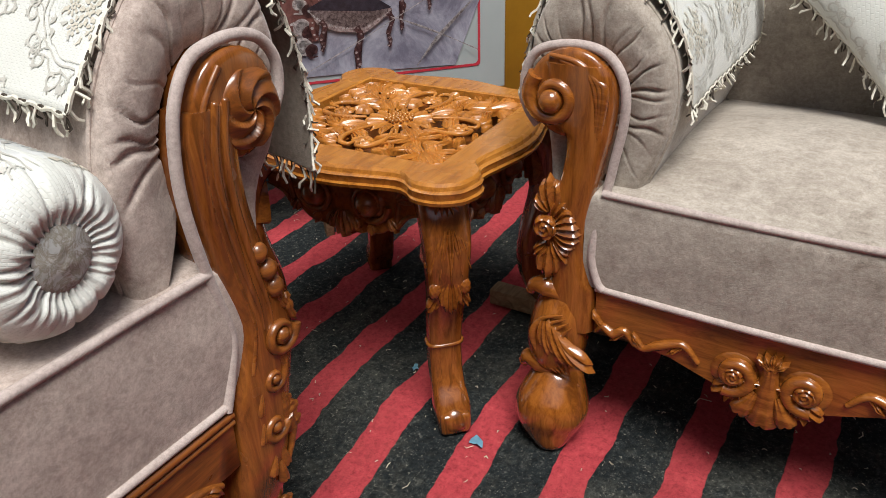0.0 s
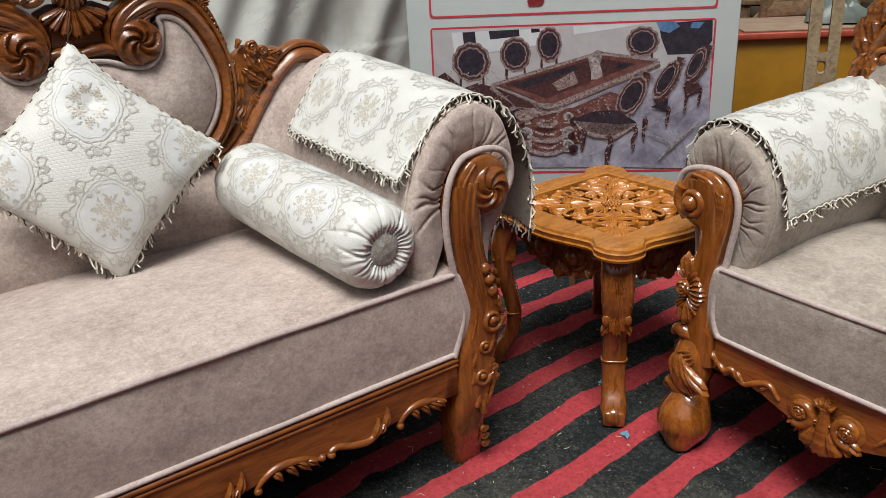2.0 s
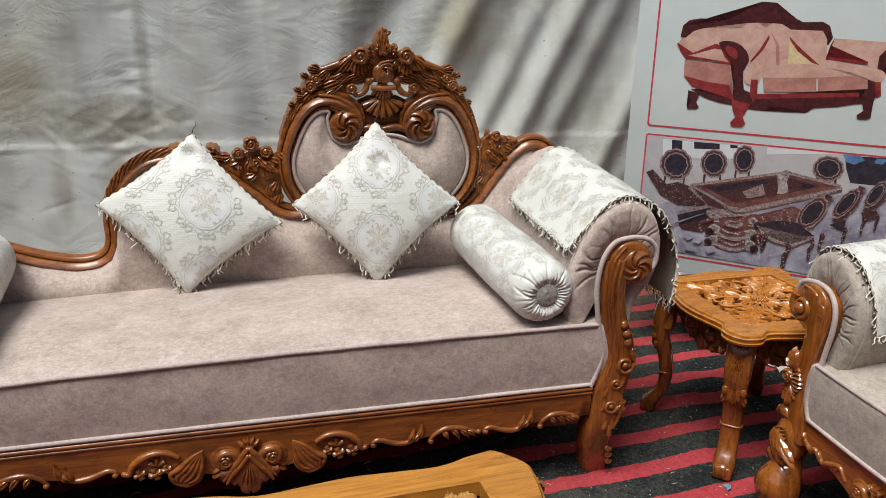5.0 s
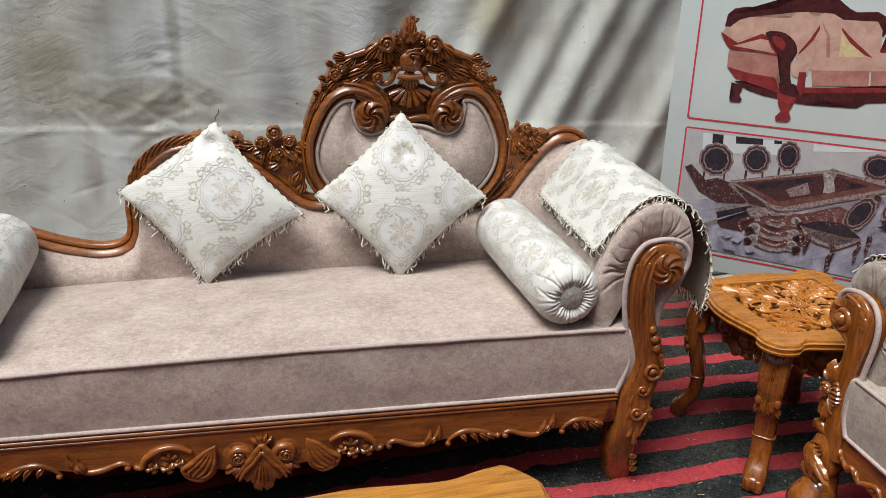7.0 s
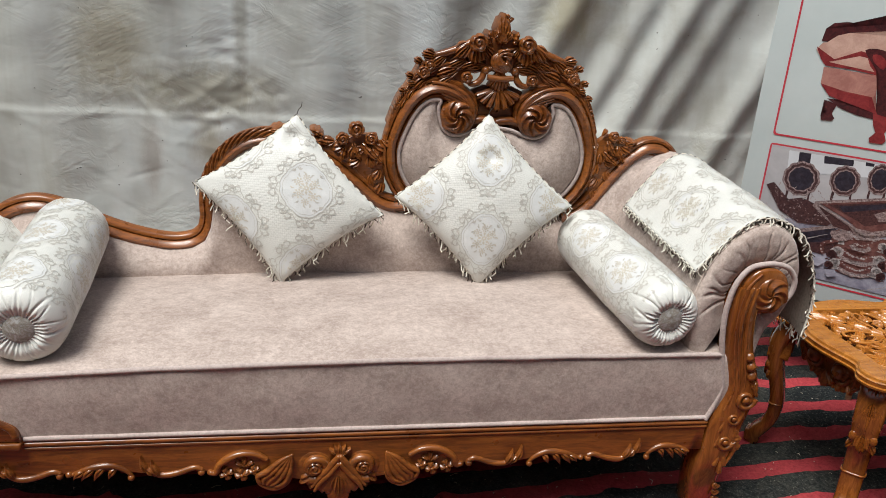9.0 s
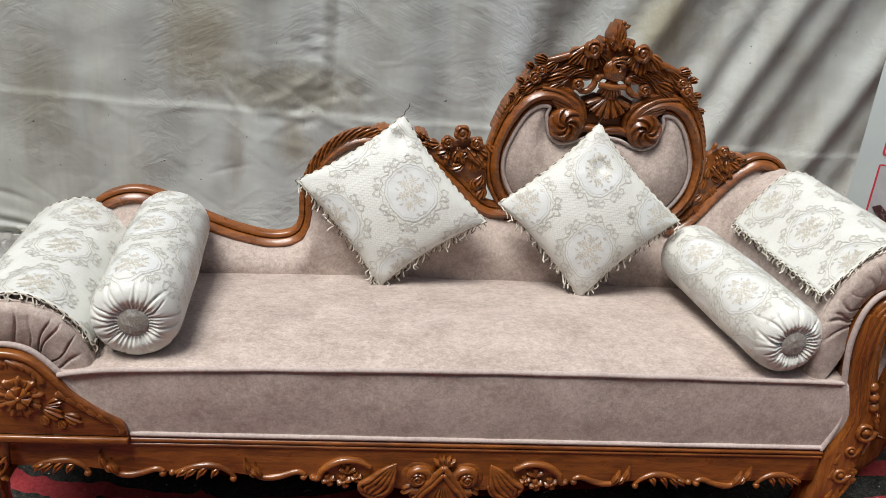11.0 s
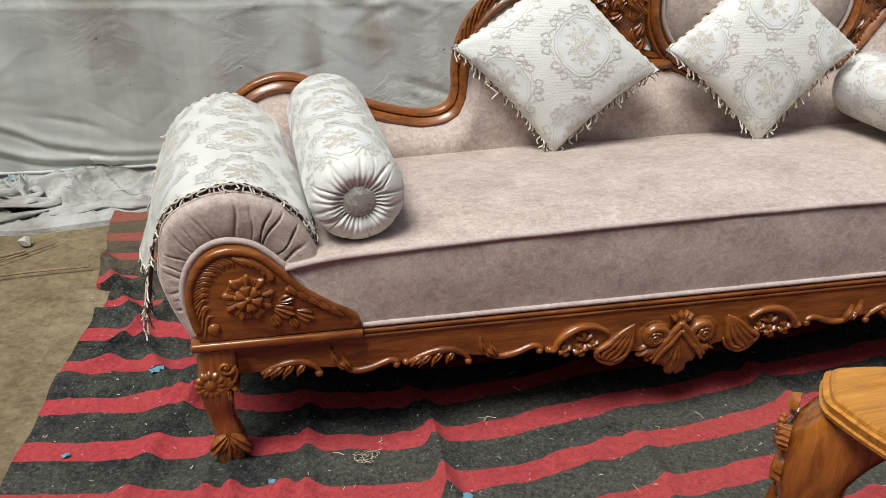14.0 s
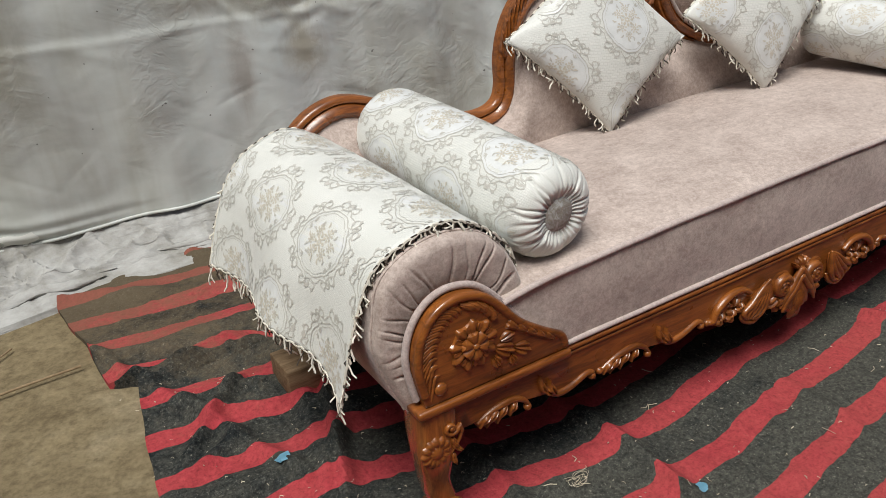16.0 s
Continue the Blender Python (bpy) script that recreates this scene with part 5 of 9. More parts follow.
bm = bmesh.new()
for u, v in ((0.552, 0.085), (0.556, 0.060), (0.548, 0.108)):
    volute(bm, facing(0.724 + 0.15 * (0.085 - v)) @ turned(u, v, 0, 0.011, 0.001), 1.1, 1, 0.35, 0.4)
part("foot_curl", bm, SOFA_WOOD, post)
bm = bmesh.new()
volute(bm, POSTF @ turned(0.545, 0.335, 0, 0.020, 0.004), 1.3, 1, 0.3, 0.28, tail=[(0.5, 2.6), (1.0, 1.8), (1.25, 0.9)])
part("post_curl", bm, SOFA_WOOD, post)
for u, v, a, l in ((0.560, 0.372, -72, 0.044), (0.556, 0.312, -84, 0.044), (0.540, 0.225, -78, 0.046), (0.528, 0.220, -104, 0.040), (0.536, 0.200, -84, 0.044), (0.520, 0.330, -100, 0.040), (0.515, 0.285, -98, 0.040)):
    bm = bmesh.new()
    petal(bm, POSTF @ turned(u, v, a, 1, -0.001), l, l * 0.5, 0.009, 0.002, 10)
    part("post_leaf", bm, SOFA_WOOD, post)
piping(sofa, [(u - 0.010, 0.716, v) for u, v in spline([(0.632, 0.672), (0.648, 0.700), (0.648, 0.735), (0.628, 0.763), (0.598, 0.775), (0.560, 0.776), (0.518, 0.764), (0.489, 0.722), (0.477, 0.66), (0.478, 0.60), (0.491, 0.52), (0.507, 0.45), (0.510, 0.415), (0.495, 0.36), (0.482, 0.326)], 6)], 0.0072)


# padded arms
def arm_roll(parent, section, y0, y1, rise, hub, mat, pleats=13, name="arm_pad", draw=1.0):
    sec = spline(section, 4)
    n = len(sec) - 1
    def body(u, s):
        i = s * n
        k = min(int(i), n - 1)
        x, z = (np.array(sec[k]) * (1 - i + k) + np.array(sec[k + 1]) * (i - k))
        top = max(0, (z - 0.45) / 0.35)
        puff = 0.006 * math.sin(math.pi * u) * top
        y = y0 + (y1 - y0) * u
        return x + 0.003 * nz(x * 3, y, z, 8), y, z + rise * u * top + puff
    b = bmesh.new()
    grid(b, body, 24, n)
    ob = part(name, b, mat, parent)
    # gathered front: flat cloth drawn into narrow creases towards the post
    rp = random.Random(int(abs(hub[0]) * 1000) + pleats)
    creases = [((k + rp.uniform(-0.38, 0.38)) / (pleats * 2.2), 0.0015 + 0.0055 * rp.random() ** 1.4, rp.uniform(0.0022, 0.0050), rp.uniform(0.0, 0.30)) for k in range(int(pleats * 2.2))]
    def face(r, s):
        i = s * n
        k = min(int(i), n - 1)
        x, z = (np.array(sec[k]) * (1 - i + k) + np.array(sec[k + 1]) * (i - k))
        edge = min(1.0, r / 0.16)
        q = 1 - 0.05 * (1 - math.cos(edge * math.pi / 2)) - 0.56 * max(0, r - 0.10)
        high = max(0.0, min(1.0, (z - hub[1] + 0.12) / 0.08))
        fold = 0.0
        for a, dep, w, start in creases:
            d = s - a - 0.010 * math.sin(5 * r + 40 * a)
            if abs(d) < 3 * w:
                fold += draw * dep * math.exp(-(d / w) ** 2) * max(0, min(1, (r - start * 0.6) * 3.5))
        bulge = -0.020 * math.sin(edge * math.pi / 2) - 0.010 * math.sin(math.pi * min(1, r)) + 0.012 * r
        return hub[0] + (x - hub[0]) * q, y0 + bulge + fold * (0.05 + 0.95 * high) + 0.0015 * nz(s * 30, r * 4, 1), hub[1] + (z - hub[1]) * q
    b = bmesh.new()
    grid(b, face, 16, 380)
    part("gathered_front", b, mat, parent, "pleated velvet arm front")
    b = bmesh.new()
    sweep(b, [(x + 0.001 * math.sin(i), y0 + 0.002, z) for i, (x, z) in enumerate(sec)], 0.0035, circle_prof(6), up=(0, 1, 0))
    part("seam", b, mat, parent)
    return ob


SEC_R = [(0.405, 0.47), (0.392, 0.58), (0.397, 0.68), (0.430, 0.768), (0.490, 0.840), (0.560, 0.868), (0.625, 0.842), (0.658, 0.780), (0.664, 0.71), (0.645, 0.64), (0.600, 0.57), (0.588, 0.48), (0.600, 0.40), (0.588, 0.32)]
SEC_L = [(-1.318, 0.42), (-1.318, 0.475), (-1.350, 0.548), (-1.405, 0.602), (-1.485, 0.622), (-1.565, 0.602), (-1.612, 0.560), (-1.628, 0.495), (-1.632, 0.44), (-1.612, 0.37), (-1.582, 0.295)]
arm_roll(sofa, SEC_R, 0.757, 1.37, 0.035, (0.545, 0.690), VELVET)
arm_roll(sofa, SEC_L, 0.757, 1.37, 0.035, (-1.47, 0.42), VELVET, 9, draw=1.7)

# back frame
YB = 1.385
BACK = facing(YB)
CX = -0.025


def band(name, pts, w, deep=0.03, prof=MOULD, parent=None, n=7, label=""):
    b = bmesh.new()
    p = spline([(u, v, 0.0) for u, v in pts], n)
    f = w if callable(w) else (lambda s: w)
    sweep(b, p, lambda s: (f(s), deep), prof, m=BACK)
    return part(name, b, SOFA_WOOD, parent or sofa, label)


LOW = [(-1.50, 0.585), (-1.46, 0.638), (-1.41, 0.668), (-1.355, 0.677), (-1.29, 0.660), (-1.20, 0.618), (-1.10, 0.583), (-1.00, 0.563), (-0.93, 0.570), (-0.888, 0.600), (-0.872, 0.650), (-0.876, 0.70)]
ARCH = [(-0.872, 0.66), (-0.872, 0.72), (-0.855, 0.79), (-0.815, 0.85), (-0.755, 0.890), (-0.68, 0.900), (-0.60, 0.880), (-0.52, 0.835), (-0.445, 0.775), (-0.385, 0.724), (-0.335, 0.702), (-0.275, 0.706)]
RING = [(-0.025, 0.640), (-0.12, 0.650), (-0.212, 0.688), (-0.286, 0.738), (-0.330, 0.808), (-0.340, 0.890), (-0.326, 0.950), (-0.302, 1.005), (-0.270, 1.048), (-0.232, 1.071), (-0.192, 1.074), (-0.152, 1.060), (-0.118, 1.035), (-0.106, 1.008), (-0.116, 0.988), (-0.138, 0.988), (-0.146, 1.004), (-0.134, 1.013)]
RING_W = [0.026, 0.026, 0.027, 0.028, 0.028, 0.028, 0.030, 0.033, 0.034, 0.033, 0.034, 0.036, 0.034, 0.027, 0.021, 0.016, 0.012, 0.008]
SHOULDER = [(0.225, 0.675), (0.272, 0.688), (0.318, 0.728), (0.372, 0.805), (0.425, 0.872), (0.478, 0.912), (0.525, 0.912), (0.560, 0.885), (0.582, 0.84)]


def mirror(pts):
    return [(2 * CX - u, v) for u, v in pts]


band("back_rail", LOW[:-1] + ARCH[1:], 0.035)
def ring_w(q):
    return float(np.interp(q, np.linspace(0, 1, len(RING_W)), RING_W))


band("oval_rail", RING, ring_w, 0.038)
band("oval_rail", mirror(RING), ring_w, 0.038)
band("shoulder_rail", SHOULDER, 0.034)

# solid webs between the rails
for name, poly in (("web", [(-0.56, 0.875), (-0.50, 0.905), (-0.44, 0.925), (-0.385, 0.93), (-0.36, 0.86), (-0.355, 0.76), (-0.37, 0.72), (-0.46, 0.80)]),
                   ("web", [(0.31, 0.93), (0.345, 0.955), (0.40, 0.945), (0.45, 0.925), (0.42, 0.87), (0.36, 0.79), (0.305, 0.72), (0.305, 0.82)])):
    bm = bmesh.new()
    slab(bm, poly, -0.012, 0.012, 0.004, m=BACK)
    part(name, bm, SOFA_WOOD, sofa)


def carve(name, *pieces, parent=None, h=0.0, label=""):
    """One carved ornament on the back, out of (kind, u, v, turn, size, extra) pieces."""
    made = None
    for kind, u, v, a, s, *ex in pieces:
        b = bmesh.new()
        m = BACK @ turned(u, v, a, 1 if kind == "leaf" else s, (ex[1] if len(ex) > 1 else 0.012) + h)
        if kind == "leaf":
            leaf(b, m, s, s * (ex[0] if ex else 0.42), 3, ex[2] if len(ex) > 2 else 0.4, 0.016, 0.006, 9)
        elif kind == "petal":
            petal(b, BACK @ turned(u, v, a, 1, (ex[1] if len(ex) > 1 else 0.012) + h), s, s * (ex[0] if ex else 0.6), 0.011, 0.004)
        elif kind == "rose":
            rose(b, m)
        elif kind == "daisy":
            daisy(b, m, 6, 0.36, 7)
        elif kind == "curl":
            volute(b, m, 1.3, 1, 0.26, 0.32)
        made = part("carved_" + kind if kind != "curl" else name, b, SOFA_WOOD, parent or sofa, label)
    return made


# overlapping leaves on the arch, and its end curl
pa = spline(ARCH[1:7], 3)
for i in range(0, len(pa) - 1):
    u, v = pa[i]
    du, dv = pa[i + 1][0] - u, pa[i + 1][1] - v
    a = math.degrees(math.atan2(dv, du))
    nu_, nv_ = -dv / math.hypot(du, dv), du / math.hypot(du, dv)
    b = bmesh.new()
    acanthus(b, BACK @ turned(u - nu_ * 0.004, v - nv_ * 0.004, a + 46, 1, 0.012), 0.084, 0.060, 5, 0.014, 0.003, -0.5)
    part("arch_leaf", b, SOFA_WOOD, sofa)
carve("end_curl", ("curl", -0.845, 0.665, 0, 0.022), ("leaf", -0.862, 0.70, -70, 0.06, 0.4), ("leaf", -0.84, 0.71, -95, 0.05, 0.4))
# flower clusters on both shoulders
carve("carved_rose", ("rose", -0.447, 0.942, 0, 0.026, 0, 0.014))
carve("carved_rose", ("rose", -0.487, 0.912, 40, 0.021, 0, 0.014))
carve("carved_rose", ("rose", -0.402, 0.915, 80, 0.021, 0, 0.014))
carve("carved_spray", ("leaf", -0.53, 0.895, 160, 0.055, 0.45), ("leaf", -0.545, 0.915, 140, 0.045, 0.5), ("leaf", -0.455, 0.90, -75, 0.06, 0.45), ("leaf", -0.43, 0.90, -55, 0.075, 0.42), ("leaf", -0.40, 0.885, -60, 0.06, 0.4), ("leaf", -0.48, 0.885, -110, 0.045, 0.5), ("leaf", -0.60, 0.915, 165, 0.05, 0.5), ("leaf", -0.655, 0.928, 170, 0.05, 0.5))
carve("carved_rose", ("rose", 0.365, 0.948, 0, 0.019, 0, 0.012))
carve("carved_rose", ("rose", 0.392, 0.938, 50, 0.014, 0, 0.012))
carve("carved_spray", ("leaf", 0.345, 0.935, -70, 0.06, 0.45), ("leaf", 0.335, 0.90, -50, 0.07, 0.4), ("leaf", 0.38, 0.92, -75, 0.065, 0.4), ("petal", 0.325, 0.950, 60, 0.026, 0.7), ("leaf", 0.41, 0.925, 10, 0.035, 0.5))

# small leaf sprays that fill the webs
rw = random.Random(77)
for name, pts in (("web_leaf", ((0.345, 0.930, -62), (0.330, 0.895, -95), (0.366, 0.908, -80), (0.392, 0.918, -52), (0.318, 0.860, -70), (0.345, 0.868, -40), (0.325, 0.815, -95), (0.405, 0.934, -28), (0.316, 0.925, -120), (0.352, 0.835, -75), (0.318, 0.775, -80))),
                  ("web_leaf", ((-0.395, 0.898, -60), (-0.420, 0.893, -110), (-0.372, 0.868, -100), (-0.405, 0.858, -75), (-0.372, 0.820, -80), (-0.450, 0.888, -130), (-0.480, 0.893, -150), (-0.372, 0.915, -60), (-0.435, 0.850, -120), (-0.510, 0.903, -165), (-0.395, 0.805, -120), (-0.365, 0.780, -95)))):
    for u, v, a in pts:
        b = bmesh.new()
        acanthus(b, BACK @ turned(u, v, a + rw.uniform(-16, 16), 1, 0.008 + rw.uniform(0, 0.004)), 0.042, 0.036, 3, 0.011, 0.004, rw.uniform(-0.5, 0.5), 7, 16)
        part(name, b, SOFA_WOOD, sofa)

# the crest: leaf border, roses, shell and finial on a pierced web
SIL = [(-0.352, 0.955), (-0.326, 1.030), (-0.300, 1.070), (-0.280, 1.105), (-0.262, 1.140), (-0.244, 1.160), (-0.205, 1.168), (-0.166, 1.182), (-0.126, 1.208), (-0.085, 1.222), (-0.045, 1.228)]
for side in (1, -1):
    def q(u):
        return u if side > 0 else 2 * CX - u
    def ang(a):
        return a if side > 0 else 180 - a
    b = bmesh.new()
    slab(b, [(q(u), v) for u, v in SIL + [(CX, 1.225), (CX, 1.128), (-0.062, 1.132), (-0.084, 1.136), (-0.108, 1.134), (-0.118, 1.118), (-0.118, 1.100), (-0.150, 1.078), (-0.20, 1.080), (-0.25, 1.066), (-0.30, 1.02), (-0.330, 0.955)]], -0.016, 0.006, 0.003, m=BACK)
    part("crest_web", b, SOFA_WOOD, sofa)
    # hatched border up the side
    pr = spline(SIL[:5], 6)
    for k in range(0, len(pr) - 1):
        u, v = pr[k]
        du, dv = pr[k + 1][0] - u, pr[k + 1][1] - v
        a = math.degrees(math.atan2(dv, du)) + 48
        b = bmesh.new()
        leaf(b, BACK @ turned(q(u + 0.006), v, ang(a), 1, 0.008), 0.019, 0.015, 1, -0.5 * side, 0.012, 0.003, 7)
        part("border_leaf", b, SOFA_WOOD, sofa)
    def lf(u, v, a, l, w=0.42, h=0.008, bend=0.4):
        b = bmesh.new()
        leaf(b, BACK @ turned(q(u), v, ang(a), 1, h), l, l * w, 3, bend * side, 0.018, 0.006, 11)
        part("carved_leaf", b, SOFA_WOOD, sofa)
    lf(-0.060, 1.212, 115, 0.040, 0.5, 0.010, -0.4)
    def ac(u, v, a, l, w, h=0.008, bend=0.2, lobes=5):
        b = bmesh.new()
        acanthus(b, BACK @ turned(q(u), v, ang(a), 1, h), l, w, lobes, 0.016, 0.006, bend * side)
        part("carved_leaf", b, SOFA_WOOD, sofa)
    for args in ((-0.066, 1.160, 186, 0.088, 0.046, 0.004), (-0.066, 1.142, 172, 0.070, 0.040, 0.004), (-0.125, 1.166, 196, 0.078, 0.044, 0.004), (-0.120, 1.150, 178, 0.080, 0.046, 0.002), (-0.100, 1.204, -104, 0.058, 0.062, 0.010), (-0.122, 1.208, 212, 0.062, 0.052, 0.008), (-0.078, 1.204, -62, 0.042, 0.040, 0.006),
                 (-0.222, 1.166, 158, 0.044, 0.040, 0.008), (-0.190, 1.172, 205, 0.058, 0.044, 0.006), (-0.150, 1.135, 188, 0.075, 0.060, 0.006), (-0.165, 1.112, 205, 0.072, 0.050, 0.008),
                 (-0.210, 1.140, 176, 0.050, 0.046, 0.008), (-0.245, 1.106, 212, 0.052, 0.052, 0.008), (-0.268, 1.086, 172, 0.036, 0.034, 0.008), (-0.278, 1.070, 236, 0.046, 0.040, 0.008), (-0.300, 1.040, 240, 0.040, 0.032, 0.008),
                 (-0.262, 1.145, 140, 0.028, 0.026, 0.008, 0.2, 3), (-0.285, 1.104, 150, 0.026, 0.024, 0.008, 0.2, 3), (-0.306, 1.062, 160, 0.022, 0.022, 0.008, 0.2, 3)):
        ac(*args)
    # the ridge that runs out from the rose to the corner
    b = bmesh.new()
    scroll(b, BACK @ turned(0, 0, 0, 1, 0.008), [(q(-0.118), 1.214), (q(-0.150), 1.196), (q(-0.190), 1.180), (q(-0.222), 1.172), (q(-0.246), 1.178)], 0.0115, 1.2, taper=(0.9, 1, 0.45))
    part("crest_ridge", b, SOFA_WOOD, sofa)
    # the rail ends in a great curled acanthus
    b = bmesh.new()
    ball(b, BACK @ turned(q(-0.150), 0.994, 0, 1, 0.010), 0.054, 18, (0.95, 1.05, 0.55))
    pinwheel(b, BACK @ turned(q(-0.148), 0.994, 30, 0.050, 0.030, side), 6, 2.2, 0.36, 14, 90)
    part("volute_whirl", b, SOFA_WOOD, sofa)
    for k in range(6):
        b = bmesh.new()
        scroll(b, BACK @ turned(0, 0, 0, 1, 0.026), [(q(-0.228 + 0.010 * k), 1.094 - 0.011 * k), (q(-0.170 + 0.004 * k), 1.084 - 0.013 * k), (q(-0.120 - 0.004 * k), 1.052 - 0.007 * k), (q(-0.098 - 0.008 * k), 1.004 - 0.001 * k), (q(-0.112 - 0.006 * k), 0.958 + 0.006 * k), (q(-0.150 - 0.002 * k), 0.944 + 0.008 * k)], 0.0105 - 0.0006 * k, 1.15, taper=(0.35, 1, 0.35))
        part("volute_flute", b, SOFA_WOOD, sofa)
    carve("carved_rose", ("rose", q(-0.099), 1.214, 20, 0.029, 0, 0.020))
    carve("carved_rose", ("rose", q(-0.256), 1.120, 60, 0.021, 0, 0.014))
    carve("carved_rose", ("rose", q(-0.238), 1.141, 10, 0.018, 0, 0.014))
    carve("carved_rose", ("rose", q(-0.126), 1.111, 10, 0.019, 0, 0.018))
    b = bmesh.new()
    scroll(b, BACK @ turned(0, 0, 0, 1, 0.012), [(q(-0.052), 1.140), (q(-0.072), 1.132), (q(-0.078), 1.112), (q(-0.092), 1.096), (q(-0.112), 1.092), (q(-0.118), 1.104)], 0.0105, 1.2, taper=(0.8, 1, 0.6))
    ball(b, BACK @ turned(q(-0.070), 1.134, 0, 1, 0.016), 0.013)
    part("crest_scroll", b, SOFA_WOOD, sofa)
    b = bmesh.new()
    scroll(b, BACK @ turned(0, 0, 0, 1, 0.006), [(q(-0.105), 0.976), (q(-0.075), 0.984), (q(-0.045), 0.982), (CX, 0.978)], 0.014, 1.3, taper=(0.8, 1, 0.9))
    part("crest_bar", b, SOFA_WOOD, sofa)
b = bmesh.new()
shell(b, BACK @ turned(CX, 1.150, 0, 0.080, 0.016), 66, 7, 0.16)
sweep(b, [(CX - 0.040, 1.116, 0.024), (CX, 1.112, 0.027), (CX + 0.040, 1.116, 0.024)], 0.009, m=BACK)
part("shell", b, SOFA_WOOD, sofa)
for k in (-3, -2, -1, 0, 1, 2, 3):
    b = bmesh.new()
    petal(b, BACK @ turned(CX + 0.005 * k, 1.080, -90 + 21 * k, 1, 0.014 - 0.001 * abs(k)), 0.070 - 0.003 * abs(k), 0.026, 0.012, 0.006)
    part("fan_leaf", b, SOFA_WOOD, sofa)
b = bmesh.new()
for k in range(4):
    scroll(b, BACK @ turned(0, 0, 0, 1, 0.022 + 0.003 * k), [(CX + 0.030 - 0.006 * k, 1.200), (CX + 0.004 - 0.004 * k, 1.192 - 0.004 * k), (CX - 0.024 + 0.006 * k, 1.172 - 0.002 * k), (CX - 0.018 + 0.006 * k, 1.146 + 0.004 * k), (CX + 0.010, 1.136 + 0.006 * k), (CX + 0.030 - 0.005 * k, 1.152 + 0.003 * k), (CX + 0.022 - 0.003 * k, 1.168)], 0.0105, 1.1, taper=(0.3, 1, 0.3))
acanthus(b, BACK @ turned(CX - 0.012, 1.176, 62, 1, 0.024), 0.050, 0.036, 3, 0.014, 0.010, -0.9)
part("swirl", b, SOFA_WOOD, sofa)
for a, l in ((0, 0.086), (32, 0.052), (-32, 0.052), (62, 0.044), (-62, 0.044), (14, 0.076), (-14, 0.074)):
    b = bmesh.new()
    leaf(b, BACK @ turned(CX, 1.215, 90 + a, 1, 0.008), l, l * 0.42, 2, -0.012 * a, 0.016, 0.006, 9)
    part("finial_leaf", b, SOFA_WOOD, sofa)
b = bmesh.new()
volute(b, BACK @ turned(CX + 0.010, 1.290, 0, 0.014, 0.008), 1.0, 1, 0.3, 0.45)
part("finial_curl", b, SOFA_WOOD, sofa)

# dark board that closes the oval behind its pad
bm = bmesh.new()
slab(bm, [(u, v) for u, v in RING[:11]] + [(-0.15, 1.05), (-0.10, 1.00), (2 * CX + 0.10, 1.00), (2 * CX + 0.15, 1.05)] + mirror(RING[:11])[::-1][:-1], -0.020, -0.008, 0.001, m=BACK)
part("oval_board", bm, SOFA_WOOD, sofa)
bm = bmesh.new()
slab(bm, [(CX - 0.112, 0.980), (CX + 0.112, 0.980), (CX + 0.105, 1.030), (CX + 0.078, 1.074), (CX + 0.046, 1.088), (CX - 0.046, 1.088), (CX - 0.078, 1.074), (CX - 0.105, 1.030)], -0.016, -0.002, 0.002, m=BACK)
part("crest_board", bm, SOFA_WOOD, sofa)

# upholstered back
EDGE = [(u, v) for u, v in LOW] + [(-0.869, 0.76)] + ARCH[3:-1] + [(-0.14, 0.660), (-0.022, 0.645), (0.10, 0.660)] + SHOULDER
EDGE = [EDGE[0]] + [p for k, p in enumerate(EDGE[1:]) if p[0] > max(e[0] for e in EDGE[:k + 1]) + 1e-4]
ex, ez = [p[0] for p in EDGE], [p[1] for p in EDGE]
def back_at(u, v):
    x = -1.50 + 2.09 * u
    zt = float(np.interp(x, ex, ez))
    z = 0.44 + (zt - 0.44) * v
    bul = 0.075 * (1 - v) ** 0.8 + 0.032 * math.sin(math.pi * v ** 1.4)
    return x, YB - 0.004 - bul + 0.003 * nz(x, z, 3, 7), z
bm = bmesh.new()
grid(bm, back_at, 120, 24)
part("back_cushion", bm, VELVET, sofa, "taupe velvet back padding")
# unseen; carried down near the ground to keep light from under the sofa
bm = bmesh.new()
grid(bm, lambda u, v: (-1.50 + 2.09 * u, YB + 0.022, 0.03 + (float(np.interp(-1.50 + 2.09 * u, ex, ez)) - 0.03) * v), 60, 6)
part("back_lining", bm, VELVET, sofa)
HEART = spline([(-0.025, 0.658), (-0.11, 0.668), (-0.195, 0.703), (-0.264, 0.752), (-0.306, 0.815), (-0.316, 0.880), (-0.298, 0.945), (-0.268, 1.005), (-0.235, 1.036), (-0.200, 1.040), (-0.204, 1.016), (-0.197, 0.980), (-0.184, 0.952), (-0.154, 0.936), (-0.118, 0.942), (-0.075, 0.958), (-0.025, 0.964)], 5)
HEART = HEART + [(2 * CX - u, v) for u, v in HEART[::-1][1:-1]]
HC = (CX, 0.83)


def within(u, v, poly):
    """Whether a point lies inside a closed outline."""
    hit = False
    for (a, b_), (c, d) in zip(poly, poly[1:] + poly[:1]):
        if (b_ > v) != (d > v) and u < a + (v - b_) / (d - b_) * (c - a):
            hit = not hit
    return hit


